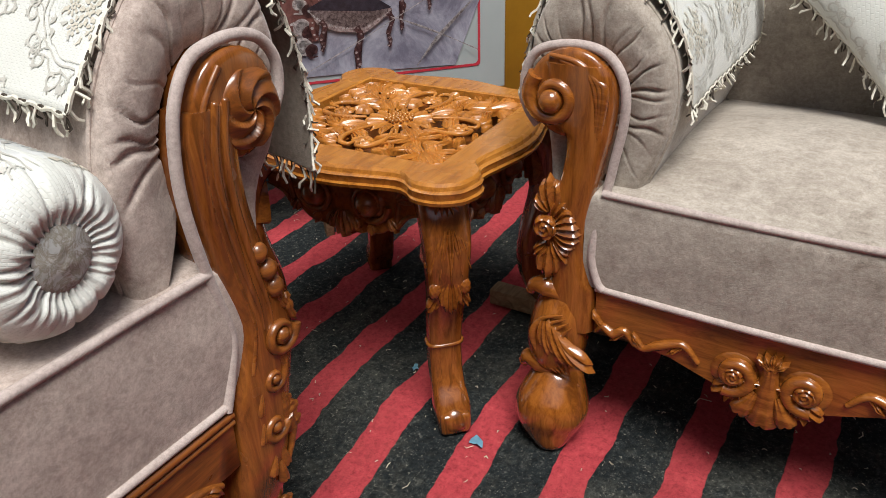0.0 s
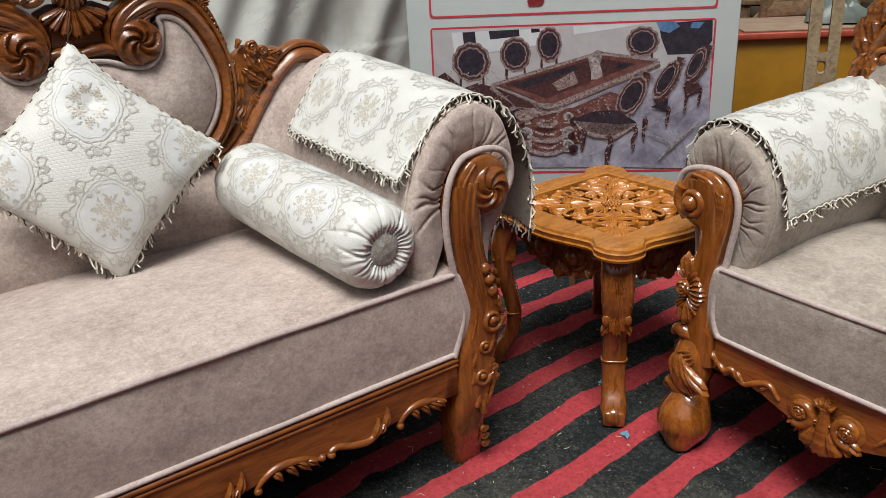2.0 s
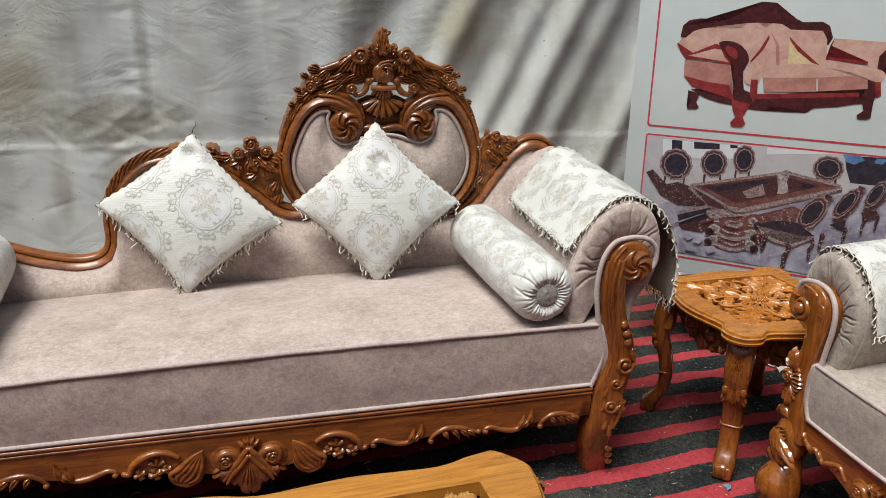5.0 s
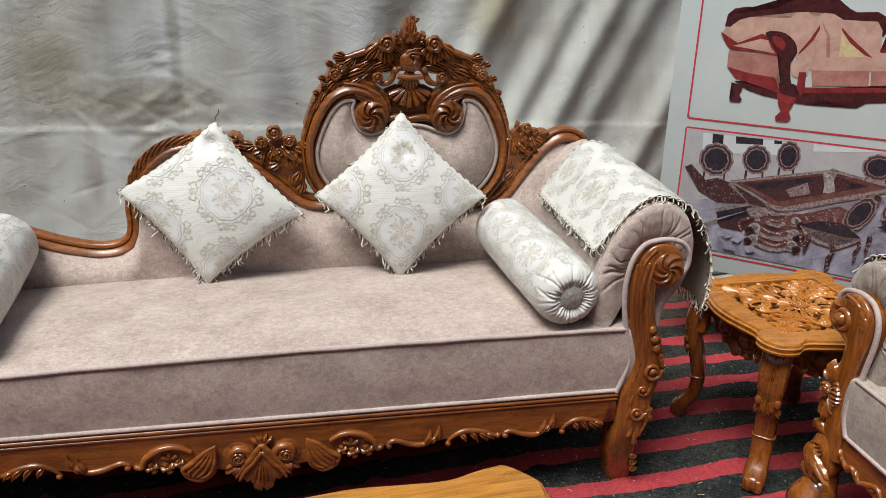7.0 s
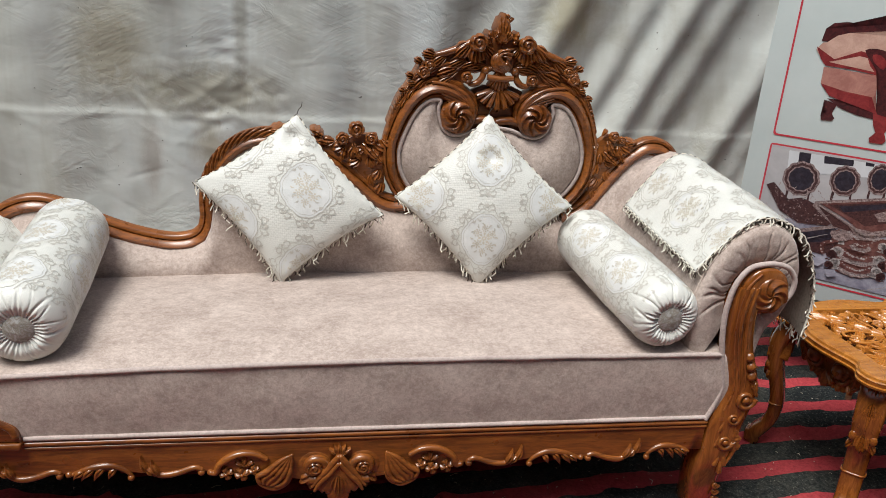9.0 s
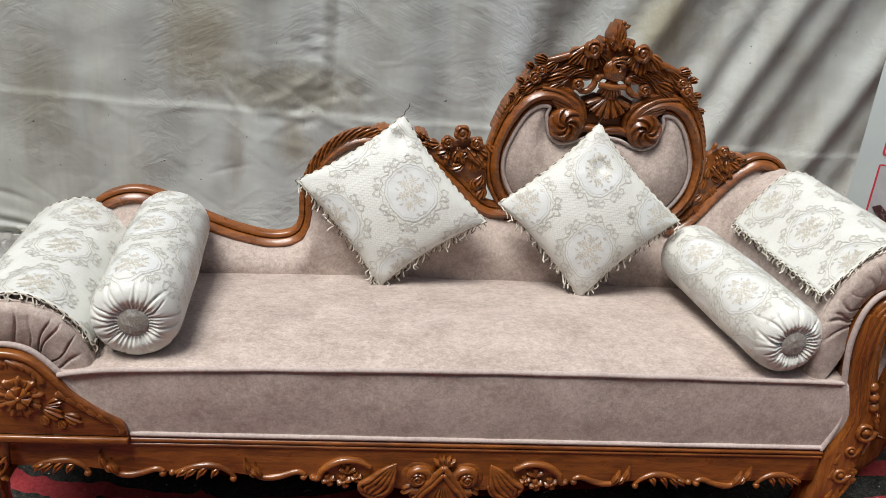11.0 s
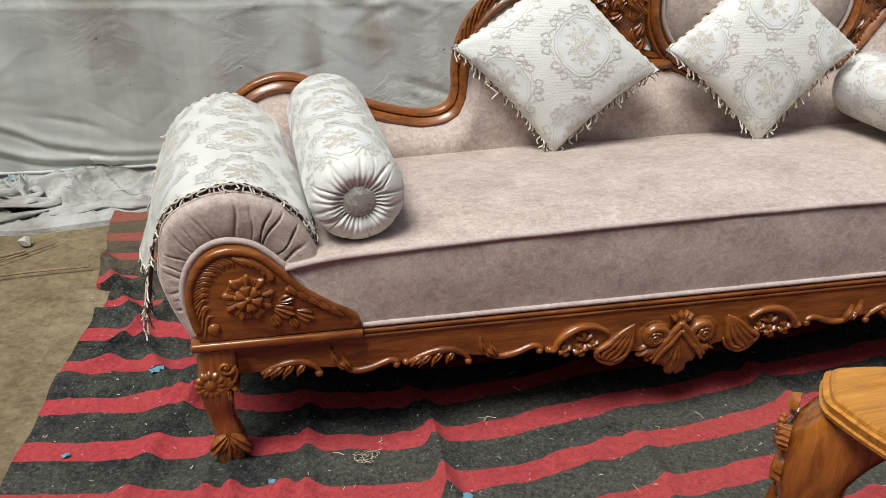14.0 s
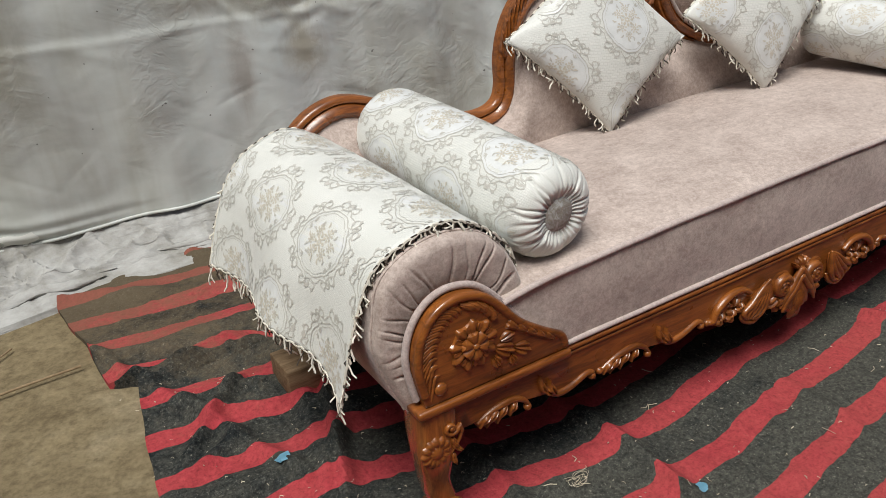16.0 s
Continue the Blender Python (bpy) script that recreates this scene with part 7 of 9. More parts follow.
def apron_panel(parent, m, w, h, mat):
    """A carved skirt: shaped board, two ringed fans and a shell drop; m puts its top middle."""
    b = bmesh.new()
    low = spline([(-w / 2, -h * 0.52), (-w * 0.36, -h * 0.62), (-w * 0.24, -h * 0.95), (-w * 0.1, -h), (0, -h * 1.12), (w * 0.1, -h), (w * 0.24, -h * 0.95), (w * 0.36, -h * 0.62), (w / 2, -h * 0.52)], 4)
    slab(b, [(-w / 2, 0.0)] + low + [(w / 2, 0.0)], -0.012, 0.0, 0.003, m=m)
    board = part("apron", b, mat, parent, "dark carved teak skirt")
    for s in (1, -1):
        b = bmesh.new()
        volute(b, m @ turned(s * w * 0.17, -h * 0.47, 0, h * 0.34, 0.002, s), 1.15, 1, 0.5, 0.16)
        daisy(b, m @ turned(s * w * 0.17, -h * 0.47, 15, h * 0.27, 0.002), 6, 0.3, 8)
        part("fan_roundel", b, mat, board)
        b = bmesh.new()
        scroll(b, m, [(s * w * 0.5, -h * 0.5), (s * w * 0.40, -h * 0.58), (s * w * 0.33, -h * 0.75), (s * w * 0.36, -h * 0.3), (s * w * 0.44, -h * 0.16)], 0.006)
        part("apron_scroll", b, mat, board)
        for u, v, an, l in ((0.17, -0.80, -80, 0.22), (0.06, -0.74, -70, 0.28), (0.29, -0.66, -60, 0.26), (0.05, -0.30, 80, 0.28), (0.34, -0.34, 30, 0.40), (0.36, -0.20, -10, 0.30)):
            b = bmesh.new()
            acanthus(b, m @ turned(s * w * u, h * v, an if s > 0 else 180 - an, 1, 0.001), h * l, h * l * 0.8, 3, 0.009, 0.002, 0.0, 7, 14)
            part("apron_leaf", b, mat, board)
    b = bmesh.new()
    acanthus(b, m @ turned(0, -h * 0.66, -90, 1, 0.003), h * 0.50, h * 0.46, 5, 0.012, 0.002)
    part("apron_shell", b, mat, board)


for a in (0, 90, 180, 270):
    m = Matrix.Rotation(radians(a), 4, "Z") @ facing(-0.195, 0, TZ - 0.033)
    apron_panel(table, m, 0.33, 0.115, SOFA_WOOD)
for a in (45, 135, 225, 315):
    rot = Matrix.Rotation(radians(a + 90), 4, "Z")
    b = bmesh.new()
    path = spline([(0, -0.240, TZ - 0.034, 0.042), (0, -0.280, 0.43, 0.042), (0, -0.300, 0.37, 0.039), (0, -0.293, 0.29, 0.034), (0, -0.272, 0.21, 0.031), (0, -0.266, 0.14, 0.030), (0, -0.280, 0.085, 0.030), (0, -0.306, 0.045, 0.033), (0, -0.318, 0.004, 0.026)], 4)
    sweep(b, [p[:3] for p in path], [(p[3], p[3] * 0.70) for p in path], SQUARISH, up=(0, -1, 0), m=rot)
    ball(b, rot @ Matrix.Translation((0, -0.322, 0.030)), 0.027, 12, (1.1, 0.8, 1.0))
    leg = part("leg", b, SOFA_POST, table, "carved teak cabriole leg")
    F = rot @ facing(-0.318)
    b = bmesh.new()
    for v, h, l, w, lobes in ((0.455, -0.022, 0.050, 0.050, 5), (0.320, -0.010, 0.075, 0.044, 5)):
        acanthus(b, F @ turned(0, v, -90, 1, h + 0.006), l, w, lobes, 0.012, 0.002)
    for k in (-2, -1, 0, 1, 2):
        leaf(b, F @ turned(0.006 * k, 0.412 - 0.004 * abs(k), -90 + 9 * k, 1, 0.003 - 0.002 * abs(k)), 0.098 - 0.012 * abs(k), 0.014, 1, 0, 0.010, 0.002, 9)
    part("leg_leaf", b, CHAIR_WOOD, leg)
    for s in (1, -1):
        for v, r in ((0.378, 0.0125), (0.300, 0.0115)):
            b = bmesh.new()
            def cone_at(p, q):
                a1, a2 = (p - 0.5) * math.pi, q * 2 * math.pi
                knob = 1 + 0.10 * math.cos(9 * a1) * math.cos(7 * a2)
                return r * 0.95 * knob * math.cos(a1) * math.cos(a2), r * 1.4 * knob * math.sin(a1), r * 0.8 * knob * math.cos(a1) * math.sin(a2)
            grid(b, cone_at, 18, 28, wrap_v=True, m=F @ turned(s * 0.025, v, s * 8, 1, -0.004))
            part("pine_cone", b, CHAIR_WOOD, leg)
            b = bmesh.new()
            acanthus(b, F @ turned(s * 0.018, v - 0.012, -90 + s * 14, 1, -0.013), 0.042, 0.024, 3, 0.009, 0.0, s * 0.2, 7, 14)
            part("cone_leaf", b, CHAIR_WOOD, leg)
    b = bmesh.new()
    sweep(b, [(p[0] * 0.031, -0.268 + p[1] * 0.019, 0.168) for p in SQUARISH], 0.0035, closed=True, m=rot)
    part("ankle_ring", b, CHAIR_WOOD, leg)
    b = bmesh.new()
    box(b, -0.028, 0.028, -0.338, -0.290, 0.006, 0.050, 0.008, m=rot)
    part("toe_block", b, SOFA_POST, leg)

# coffee table
CZ = 0.545
coffee = thing("coffee_table", pose(-0.292, -0.350, 0, 0, 0, 3.5), "honey teak coffee table with carved panel and wavy edge", "coffee table")
ctop = tabletop(coffee, 0.672, 0.90, CZ, (0.236, 0.368), COFFEE_WOOD, 0.022, True)
carved_panel(ctop, 0.236, 0.368, CZ, PALE_CARVED, hub=0.058, border=False)
# a great acanthus curling into each corner
for sx in (1, -1):
    for sy in (1, -1):
        C = Matrix.Translation((0, 0, CZ - 0.016)) @ Matrix.Diagonal((sx, sy, 1, 1))
        for k in range(7):
            b = bmesh.new()
            scroll(b, C, [(0.012 + 0.010 * k, 0.190 - 0.013 * k), (0.060 + 0.012 * k, 0.262 - 0.012 * k), (0.118 + 0.010 * k, 0.306 - 0.018 * k), (0.172 + 0.004 * k, 0.292 - 0.024 * k), (0.196 - 0.002 * k, 0.240 - 0.024 * k)], 0.0135, 1.1, 7, (0.3, 1, 0.3))
            part("acanthus_flute", b, PALE_CARVED, ctop)
        for u, v, a, l in ((0.150, 0.300, 35, 0.075), (0.175, 0.290, 70, 0.060), (0.120, 0.325, 10, 0.060), (0.195, 0.255, 95, 0.060), (0.060, 0.325, 15, 0.070), (0.010, 0.300, 60, 0.055)):
            b = bmesh.new()
            petal(b, C @ turned(u, v, a, 1, -0.002), l, l * 0.55, 0.014, 0.004, 12)
            part("corner_leaf", b, PALE_CARVED, ctop)
for a, w, off in ((0, 0.48, 0.42), (180, 0.48, 0.42), (90, 0.76, 0.275), (270, 0.76, 0.275)):
    apron_panel(coffee, Matrix.Rotation(radians(a), 4, "Z") @ facing(-off, 0, CZ - 0.033), w, 0.10, CHAIR_WOOD)
for sx in (1, -1):
    for sy in (1, -1):
        b = bmesh.new()
        path = spline([(sx * 0.272, sy * 0.385, CZ - 0.033, 0.050), (sx * 0.305, sy * 0.415, 0.455, 0.054), (sx * 0.318, sy * 0.428, 0.39, 0.050), (sx * 0.306, sy * 0.415, 0.30, 0.038), (sx * 0.285, sy * 0.395, 0.18, 0.030), (sx * 0.282, sy * 0.392, 0.10, 0.028), (sx * 0.298, sy * 0.410, 0.04, 0.034), (sx * 0.302, sy * 0.414, 0.003, 0.024)], 5)
        sweep(b, [p[:3] for p in path], [(p[3], p[3]) for p in path], SQUARISH, up=(sx, sy, 0))
        leg = part("leg", b, CHAIR_POST, coffee)
        out = Matrix.Translation((sx * 0.343, sy * 0.453, 0)) @ Matrix.Rotation(math.atan2(sy, sx) + math.pi / 2, 4, "Z") @ facing(0)
        for k in range(19):
            r_ = 0.021 * math.sqrt((k + 0.5) / 19)
            b = bmesh.new()
            ball(b, out @ turned(r_ * math.cos(2.4 * k), 0.440 + 1.25 * r_ * math.sin(2.4 * k), 0, 1, 0.022 - 12 * r_ * r_), 0.0055, 6)
            part("berry", b, CHAIR_WOOD, leg)
        b = bmesh.new()
        for u, v, an, l in ((0, 0.418, -90, 0.075), (0.020, 0.425, -60, 0.055), (-0.020, 0.425, -120, 0.055), (0.030, 0.455, 20, 0.040), (-0.030, 0.455, 160, 0.040), (0, 0.345, -90, 0.075)):
            acanthus(b, out @ turned(u, v, an, 1, 0.006), l, 0.042, 5, 0.012, 0.004)
        part("leg_leaf", b, CHAIR_WOOD, leg)

# ---- armchair ----
# own frame: x across (0 in its middle), y from the front to the back
chair = thing("armchair", pose(0.985, 0.148, 0, 0, 0, -90), "carved amber teak armchair upholstered in grey-taupe velvet", "armchair")
HALF = 0.268  # half the clear seat width


def mir(m, s):
    return Matrix.Diagonal((s, 1, 1, 1)) @ m


bm = bmesh.new()
def chair_seat(u, s):
    x = -HALF - 0.03 + (2 * HALF + 0.06) * u
    bow = 0.02 * (1 - (x / HALF) ** 2)
    y, z = seat_section(x, s, 0.482, 0.322, 0.002 - bow * 0.4, 0.58, 0.006)
    if s > 0.36:
        z += 0.046 * (1 - (x / (HALF + 0.03)) ** 2) * math.sin(math.pi * (s - 0.36) / 0.64)
    return x, y + 0.002 * nz(x, z, 0, 9), z + 0.003 * nz(x, y, z, 5)
grid(bm, chair_seat, 50, 40)
part("seat", bm, VELVET_CHAIR, chair, "grey-taupe velvet seat")
cx = [float(x) for x in np.linspace(-HALF - 0.006, HALF + 0.006, 40)]
for z in (0.484, 0.322):
    piping(chair, [(x, -0.003 - 0.008 * (1 - (x / HALF) ** 2), z) for x in cx], 0.0058)

def chair_low(d):
    return float(np.interp(abs(d), [0, 0.05, 0.1, 0.16, 0.2, 0.27, 0.3], [0.19, 0.20, 0.215, 0.236, 0.240, 0.246, 0.246]))
bm = bmesh.new()
slab(bm, [(x, 0.317) for x in cx] + [(x, chair_low(x)) for x in cx[::-1]], 0.0, 0.032, 0.003, m=facing(0.030))
part("front_rail", bm, CHAIR_WOOD, chair)
CF = facing(-0.003)
rail_centre(chair, 0.0, 0.238, CHAIR_WOOD, CF, 0.82)
for s in (1, -1):
    for pts in ([(0.105, 0.238), (0.13, 0.262), (0.165, 0.250), (0.19, 0.236), (0.215, 0.246)], [(0.205, 0.238), (0.222, 0.258), (0.24, 0.248), (0.258, 0.256), (0.268, 0.244)]):
        b = bmesh.new()
        scroll(b, CF, [(s * u, v) for u, v in pts], 0.0085, 1.2, taper=(0.5, 1, 0.4))
        for u, v, a in ((pts[1][0], pts[1][1], -60), (pts[3][0], pts[3][1], 40)):
            leaf(b, CF @ turned(s * u, v, a if s > 0 else 180 - a), 0.032, 0.014, 2, 0.5 * s, 0.008, 0.002, 8)
        part("rail_scroll", b, CHAIR_WOOD, chair)

C_IN = [(-0.330, 0.690), (-0.292, 0.682), (-0.268, 0.652), (-0.264, 0.60), (-0.276, 0.53), (-0.292, 0.45), (-0.296, 0.38), (-0.285, 0.33), (-0.276, 0.315), (-0.275, 0.25), (-0.282, 0.18)]
C_OUT = [(-0.375, 0.180), (-0.382, 0.235), (-0.375, 0.28), (-0.352, 0.32), (-0.362, 0.36), (-0.366, 0.40), (-0.358, 0.45), (-0.343, 0.50), (-0.336, 0.55), (-0.345, 0.572), (-0.378, 0.585), (-0.400, 0.615), (-0.398, 0.655), (-0.372, 0.682)]
CHAIR_SEC = [(-0.252, 0.43), (-0.222, 0.50), (-0.198, 0.58), (-0.196, 0.645), (-0.214, 0.705), (-0.258, 0.757), (-0.325, 0.783), (-0.385, 0.755), (-0.412, 0.695), (-0.410, 0.63), (-0.385, 0.57), (-0.372, 0.48), (-0.372, 0.32)]
for s in (1, -1):
    b = bmesh.new()
    stem(b, C_OUT[1:11], C_IN[1:], 0.030, 0.044, 0.672, s=s, round_=0.5)
    post = part("arm_post", b, CHAIR_POST, chair, "amber teak arm post with scrolled top")
    b = bmesh.new()
    scroll_head(b, mir(facing(-0.008), s), -0.334, 0.628, 0.066, 0.075)
    part("scroll_head", b, CHAIR_POST, post)
    PF = mir(facing(-0.008), s)
    b = bmesh.new()
    volute(b, PF @ turned(-0.356, 0.622, 0, 0.042, 0.0, -1), 1.45, 1.0, 0.32, 0.30, start=0.8)
    part("volute", b, CHAIR_WOOD, post)
    b = bmesh.new()
    ball(b, PF @ turned(-0.358, 0.618, 0, 1, 0.006), 0.019, 14)
    part("volute_eye", b, CHAIR_WOOD, post)
    b = bmesh.new()
    for da in range(3):
        scroll(b, PF, [(-0.362 + 0.016 * da, 0.682 - 0.006 * da), (-0.316 + 0.012 * da, 0.672 - 0.01 * da), (-0.292 + 0.006 * da, 0.632), (-0.292, 0.575 - 0.02 * da), (-0.305 - 0.004 * da, 0.50 - 0.02 * da)], 0.007, 1.0, taper=(0.5, 1, 0.2))
    part("post_flute", b, CHAIR_WOOD, post)
    for u, v, an, l, w in ((-0.350, 0.440, 98, 0.064, 0.044), (-0.352, 0.385, -92, 0.066, 0.050), (-0.350, 0.430, 55, 0.044, 0.034), (-0.348, 0.395, -52, 0.050, 0.036), (-0.356, 0.440, 135, 0.034, 0.026), (-0.356, 0.385, -132, 0.034, 0.026)):
        b = bmesh.new()
        acanthus(b, PF @ turned(u, v, an), l, w, 3, 0.013, 0.003, 0.0, 8, 16)
        part("flower_leaf", b, CHAIR_WOOD, post)
    b = bmesh.new()
    rose(b, PF @ turned(-0.358, 0.415, 0, 0.022, 0.004))
    acanthus(b, PF @ turned(-0.346, 0.412, 0, 1, 0.003), 0.046, 0.086, 7, 0.015, 0.002)
    part("flower", b, CHAIR_WOOD, post)
    # front leg: a knuckled knee and ball foot
    b = bmesh.new()
    path = spline([(s * -0.326, 0.040, 0.30, 0.042), (s * -0.335, 0.022, 0.25, 0.050), (s * -0.340, 0.010, 0.19, 0.050), (s * -0.335, 0.018, 0.150, 0.038), (s * -0.335, 0.008, 0.12, 0.050), (s * -0.336, -0.006, 0.08, 0.064), (s * -0.334, -0.018, 0.045, 0.058), (s * -0.330, -0.030, 0.018, 0.036), (s * -0.330, -0.034, 0.003, 0.022)], 5)
    sweep(b, [p[:3] for p in path], [(p[3], p[3]) for p in path], circle_prof(14), up=(0, -1, 0))
    leg = part("front_leg", b, CHAIR_POST, chair, "carved amber teak front leg")
    b = bmesh.new()
    scroll(b, PF @ turned(0, 0, 0, 1, -0.006), [(-0.300, 0.268), (-0.330, 0.290), (-0.356, 0.302), (-0.376, 0.300), (-0.385, 0.290)], 0.019, 1.1, taper=(0.12, 1.0, 0.5))
    part("knuckle_leaf", b, CHAIR_WOOD, leg)
    b = bmesh.new()
    scroll(b, PF @ turned(0, 0, 0, 1, 0.0), [(-0.290, 0.128), (-0.325, 0.138), (-0.358, 0.156), (-0.380, 0.159), (-0.390, 0.148)], 0.022, 1.1, taper=(0.12, 1.0, 0.5))
    part("knuckle_leaf", b, CHAIR_WOOD, leg)
    b = bmesh.new()
    for k in range(4):
        acanthus(b, mir(facing(-0.034), s) @ turned(-0.345 + 0.010 * k, 0.262 - 0.012 * k, -96 + 14 * k), 0.075, 0.034, 3, 0.012, 0.0, 0.3, 8, 14)
        scroll(b, mir(facing(-0.030), s), [(-0.318 + 0.006 * k, 0.272 - 0.006 * k), (-0.352 + 0.012 * k, 0.256 - 0.008 * k), (-0.368 + 0.018 * k, 0.222 - 0.008 * k), (-0.350 + 0.014 * k, 0.180), (-0.322 + 0.008 * k, 0.158)], 0.0075, 1.0, taper=(0.15, 1, 0.1))
    part("knee_flute", b, CHAIR_WOOD, leg)
    b = bmesh.new()
    for an, l, w in ((-90, 0.085, 0.058), (-128, 0.058, 0.034), (-52, 0.058, 0.034)):
        acanthus(b, mir(facing(-0.050), s) @ turned(-0.334, 0.112, an), l, w, 3, 0.013, -0.004)
    part("foot_leaf", b, CHAIR_WOOD, leg)
    cabriole("back_leg", chair, [(s * -0.30, 0.60, 0.33, 0.03), (s * -0.30, 0.62, 0.15, 0.027), (s * -0.30, 0.66, 0.004, 0.023)], CHAIR_WOOD, prof=SQUARISH)
    arm_roll(chair, [(u * s, v) for u, v in CHAIR_SEC], 0.052, 0.62, 0.02, (s * -0.325, 0.60), VELVET_CHAIR, 12)
    piping(chair, [(s * u, 0.010 - 0.014 * max(0.0, min(1.0, (0.50 - v) / 0.10)), v) for u, v in spline([(-0.388, 0.570), (-0.408, 0.600), (-0.410, 0.645), (-0.390, 0.682), (-0.335, 0.696), (-0.286, 0.686), (-0.259, 0.648), (-0.255, 0.595), (-0.265, 0.53), (-0.277, 0.45), (-0.284, 0.38), (-0.273, 0.335), (-0.262, 0.322)], 6)], 0.0072)

# back: padded oval in a carved frame
def chair_back(u, v):
    x = -0.33 + 0.66 * u
    zt = 0.80 + 0.24 * math.sqrt(max(0, 1 - (x / 0.36) ** 2))
    z = 0.44 + (zt - 0.44) * v
    return x, 0.60 + 0.05 * v - 0.05 * math.sin(math.pi * v) - 0.03 * (1 - v), z
bm = bmesh.new()
grid(bm, chair_back, 30, 20)
part("back_cushion", bm, VELVET_CHAIR, chair)
bm = bmesh.new()
grid(bm, lambda u, v: (chair_back(u, v)[0], 0.68, chair_back(u, v)[2]), 20, 6)
part("back_lining", bm, VELVET_CHAIR, chair)
CB = facing(0.640)
ring = [(0.350 * math.cos(a), 0.80 + 0.255 * math.sin(a), 0.0) for a in np.linspace(-0.15, math.pi + 0.15, 40)]
bm = bmesh.new()
sweep(bm, ring, (0.034, 0.032), MOULD, m=CB)
part("back_rail", bm, CHAIR_WOOD, chair)
bm = bmesh.new()
sweep(bm, [(0.285 * math.cos(a), 0.622, 0.80 + 0.20 * math.sin(a)) for a in np.linspace(0, math.pi, 40)], 0.006, up=(0, -1, 0))
part("back_piping", bm, PIPING, chair)
for s in (1, -1):
    b = bmesh.new()
    volute(b, mir(CB, s) @ turned(-0.300, 0.850, 0, 0.045, 0.018), 1.4, 1, 0.3, 0.3)
    part("back_volute", b, CHAIR_WOOD, chair, "carved scroll")
    for k in range(5):
        b = bmesh.new()
        leaf(b, mir(CB, s) @ turned(-0.352 + 0.012 * k, 0.845 + 0.042 * k, 122 - 12 * k, 1, 0.012), 0.105, 0.055, 3, -0.7, 0.018, 0.006, 9)
        part("back_leaf", b, CHAIR_WOOD, chair)
    for k in range(4):
        b = bmesh.new()
        leaf(b, mir(CB, s) @ turned(-0.345 + 0.02 * k, 0.86, -135 + 25 * k, 1, 0.02), 0.080, 0.040, 3, 0.7, 0.016, 0.006, 9)
        part("back_leaf", b, CHAIR_WOOD, chair)
W = pose(0.985, 0.148, 0, 0, 0, -90)
arm_cloth("arm_cover", "cream brocade runner with tassel fringe on the armchair arm", [(-0.182, 0.600), (-0.184, 0.645), (-0.200, 0.712), (-0.250, 0.775), (-0.325, 0.799), (-0.392, 0.768), (-0.424, 0.70), (-0.440, 0.62)], 0.050, 0.56, 0.02, 0.45, 57, (0.10, 0.05), front=lambda e: 0.028 * max(0, 1 - e / 0.38) + 0.003, back=lambda e: -0.02, xform=W)


def in_chair(x, y, z):
    return tuple(W @ Vector((x, y, z)))


cushion("cushion", in_chair(-0.20, 0.48, 0.755), in_chair(0.32, 0.46, 0.76), in_chair(0.075, 0.375, 0.545), in_chair(0.05, 0.57, 0.985), "cream brocade fringed cushion standing in the armchair", 0.06, (0.03, 0.05), 45, 61)

# ---- poster board ----
PO = Vector((1.055, 1.595, 0.0))
PU = Vector((0.7522, -0.6589, 0.0))
PN = Vector((-0.6589, -0.7522, 0.0))
POSTER = Matrix(((PU.x, 0, PN.x, PO.x), (PU.y, 0, PN.y, PO.y), (0, 1, 0, 0), (0, 0, 0, 1)))
POSTER_WHITE = plain("poster_white", (0.52, 0.585, 0.575), (0.60, 0.66, 0.65), 0.35, 3, 0.05)
POSTER_RED = plain("poster_red", (0.50, 0.03, 0.05), (0.58, 0.05, 0.07), 0.4, 5, 0.05)
board = thing("poster_board", pose(*(POSTER @ Vector((0.43, 0.06, -0.01)))), "tall pale printed furniture poster on a standing board", "poster")
OFFSETS[board.name] = Vector(POSTER @ Vector((0.43, 0.06, -0.01)))


def ink(name, lo, hi, scale=30, rough=0.35):
    m, nt, b = nodes_of("print_" + name, rough)
    n = tex_noise(nt, scale, 7, 0.75, distort=0.5)
    nt.links.new(ramp(nt, n, [(0.38, lo), (0.62, hi)]), b.inputs["Base Color"])
    return m


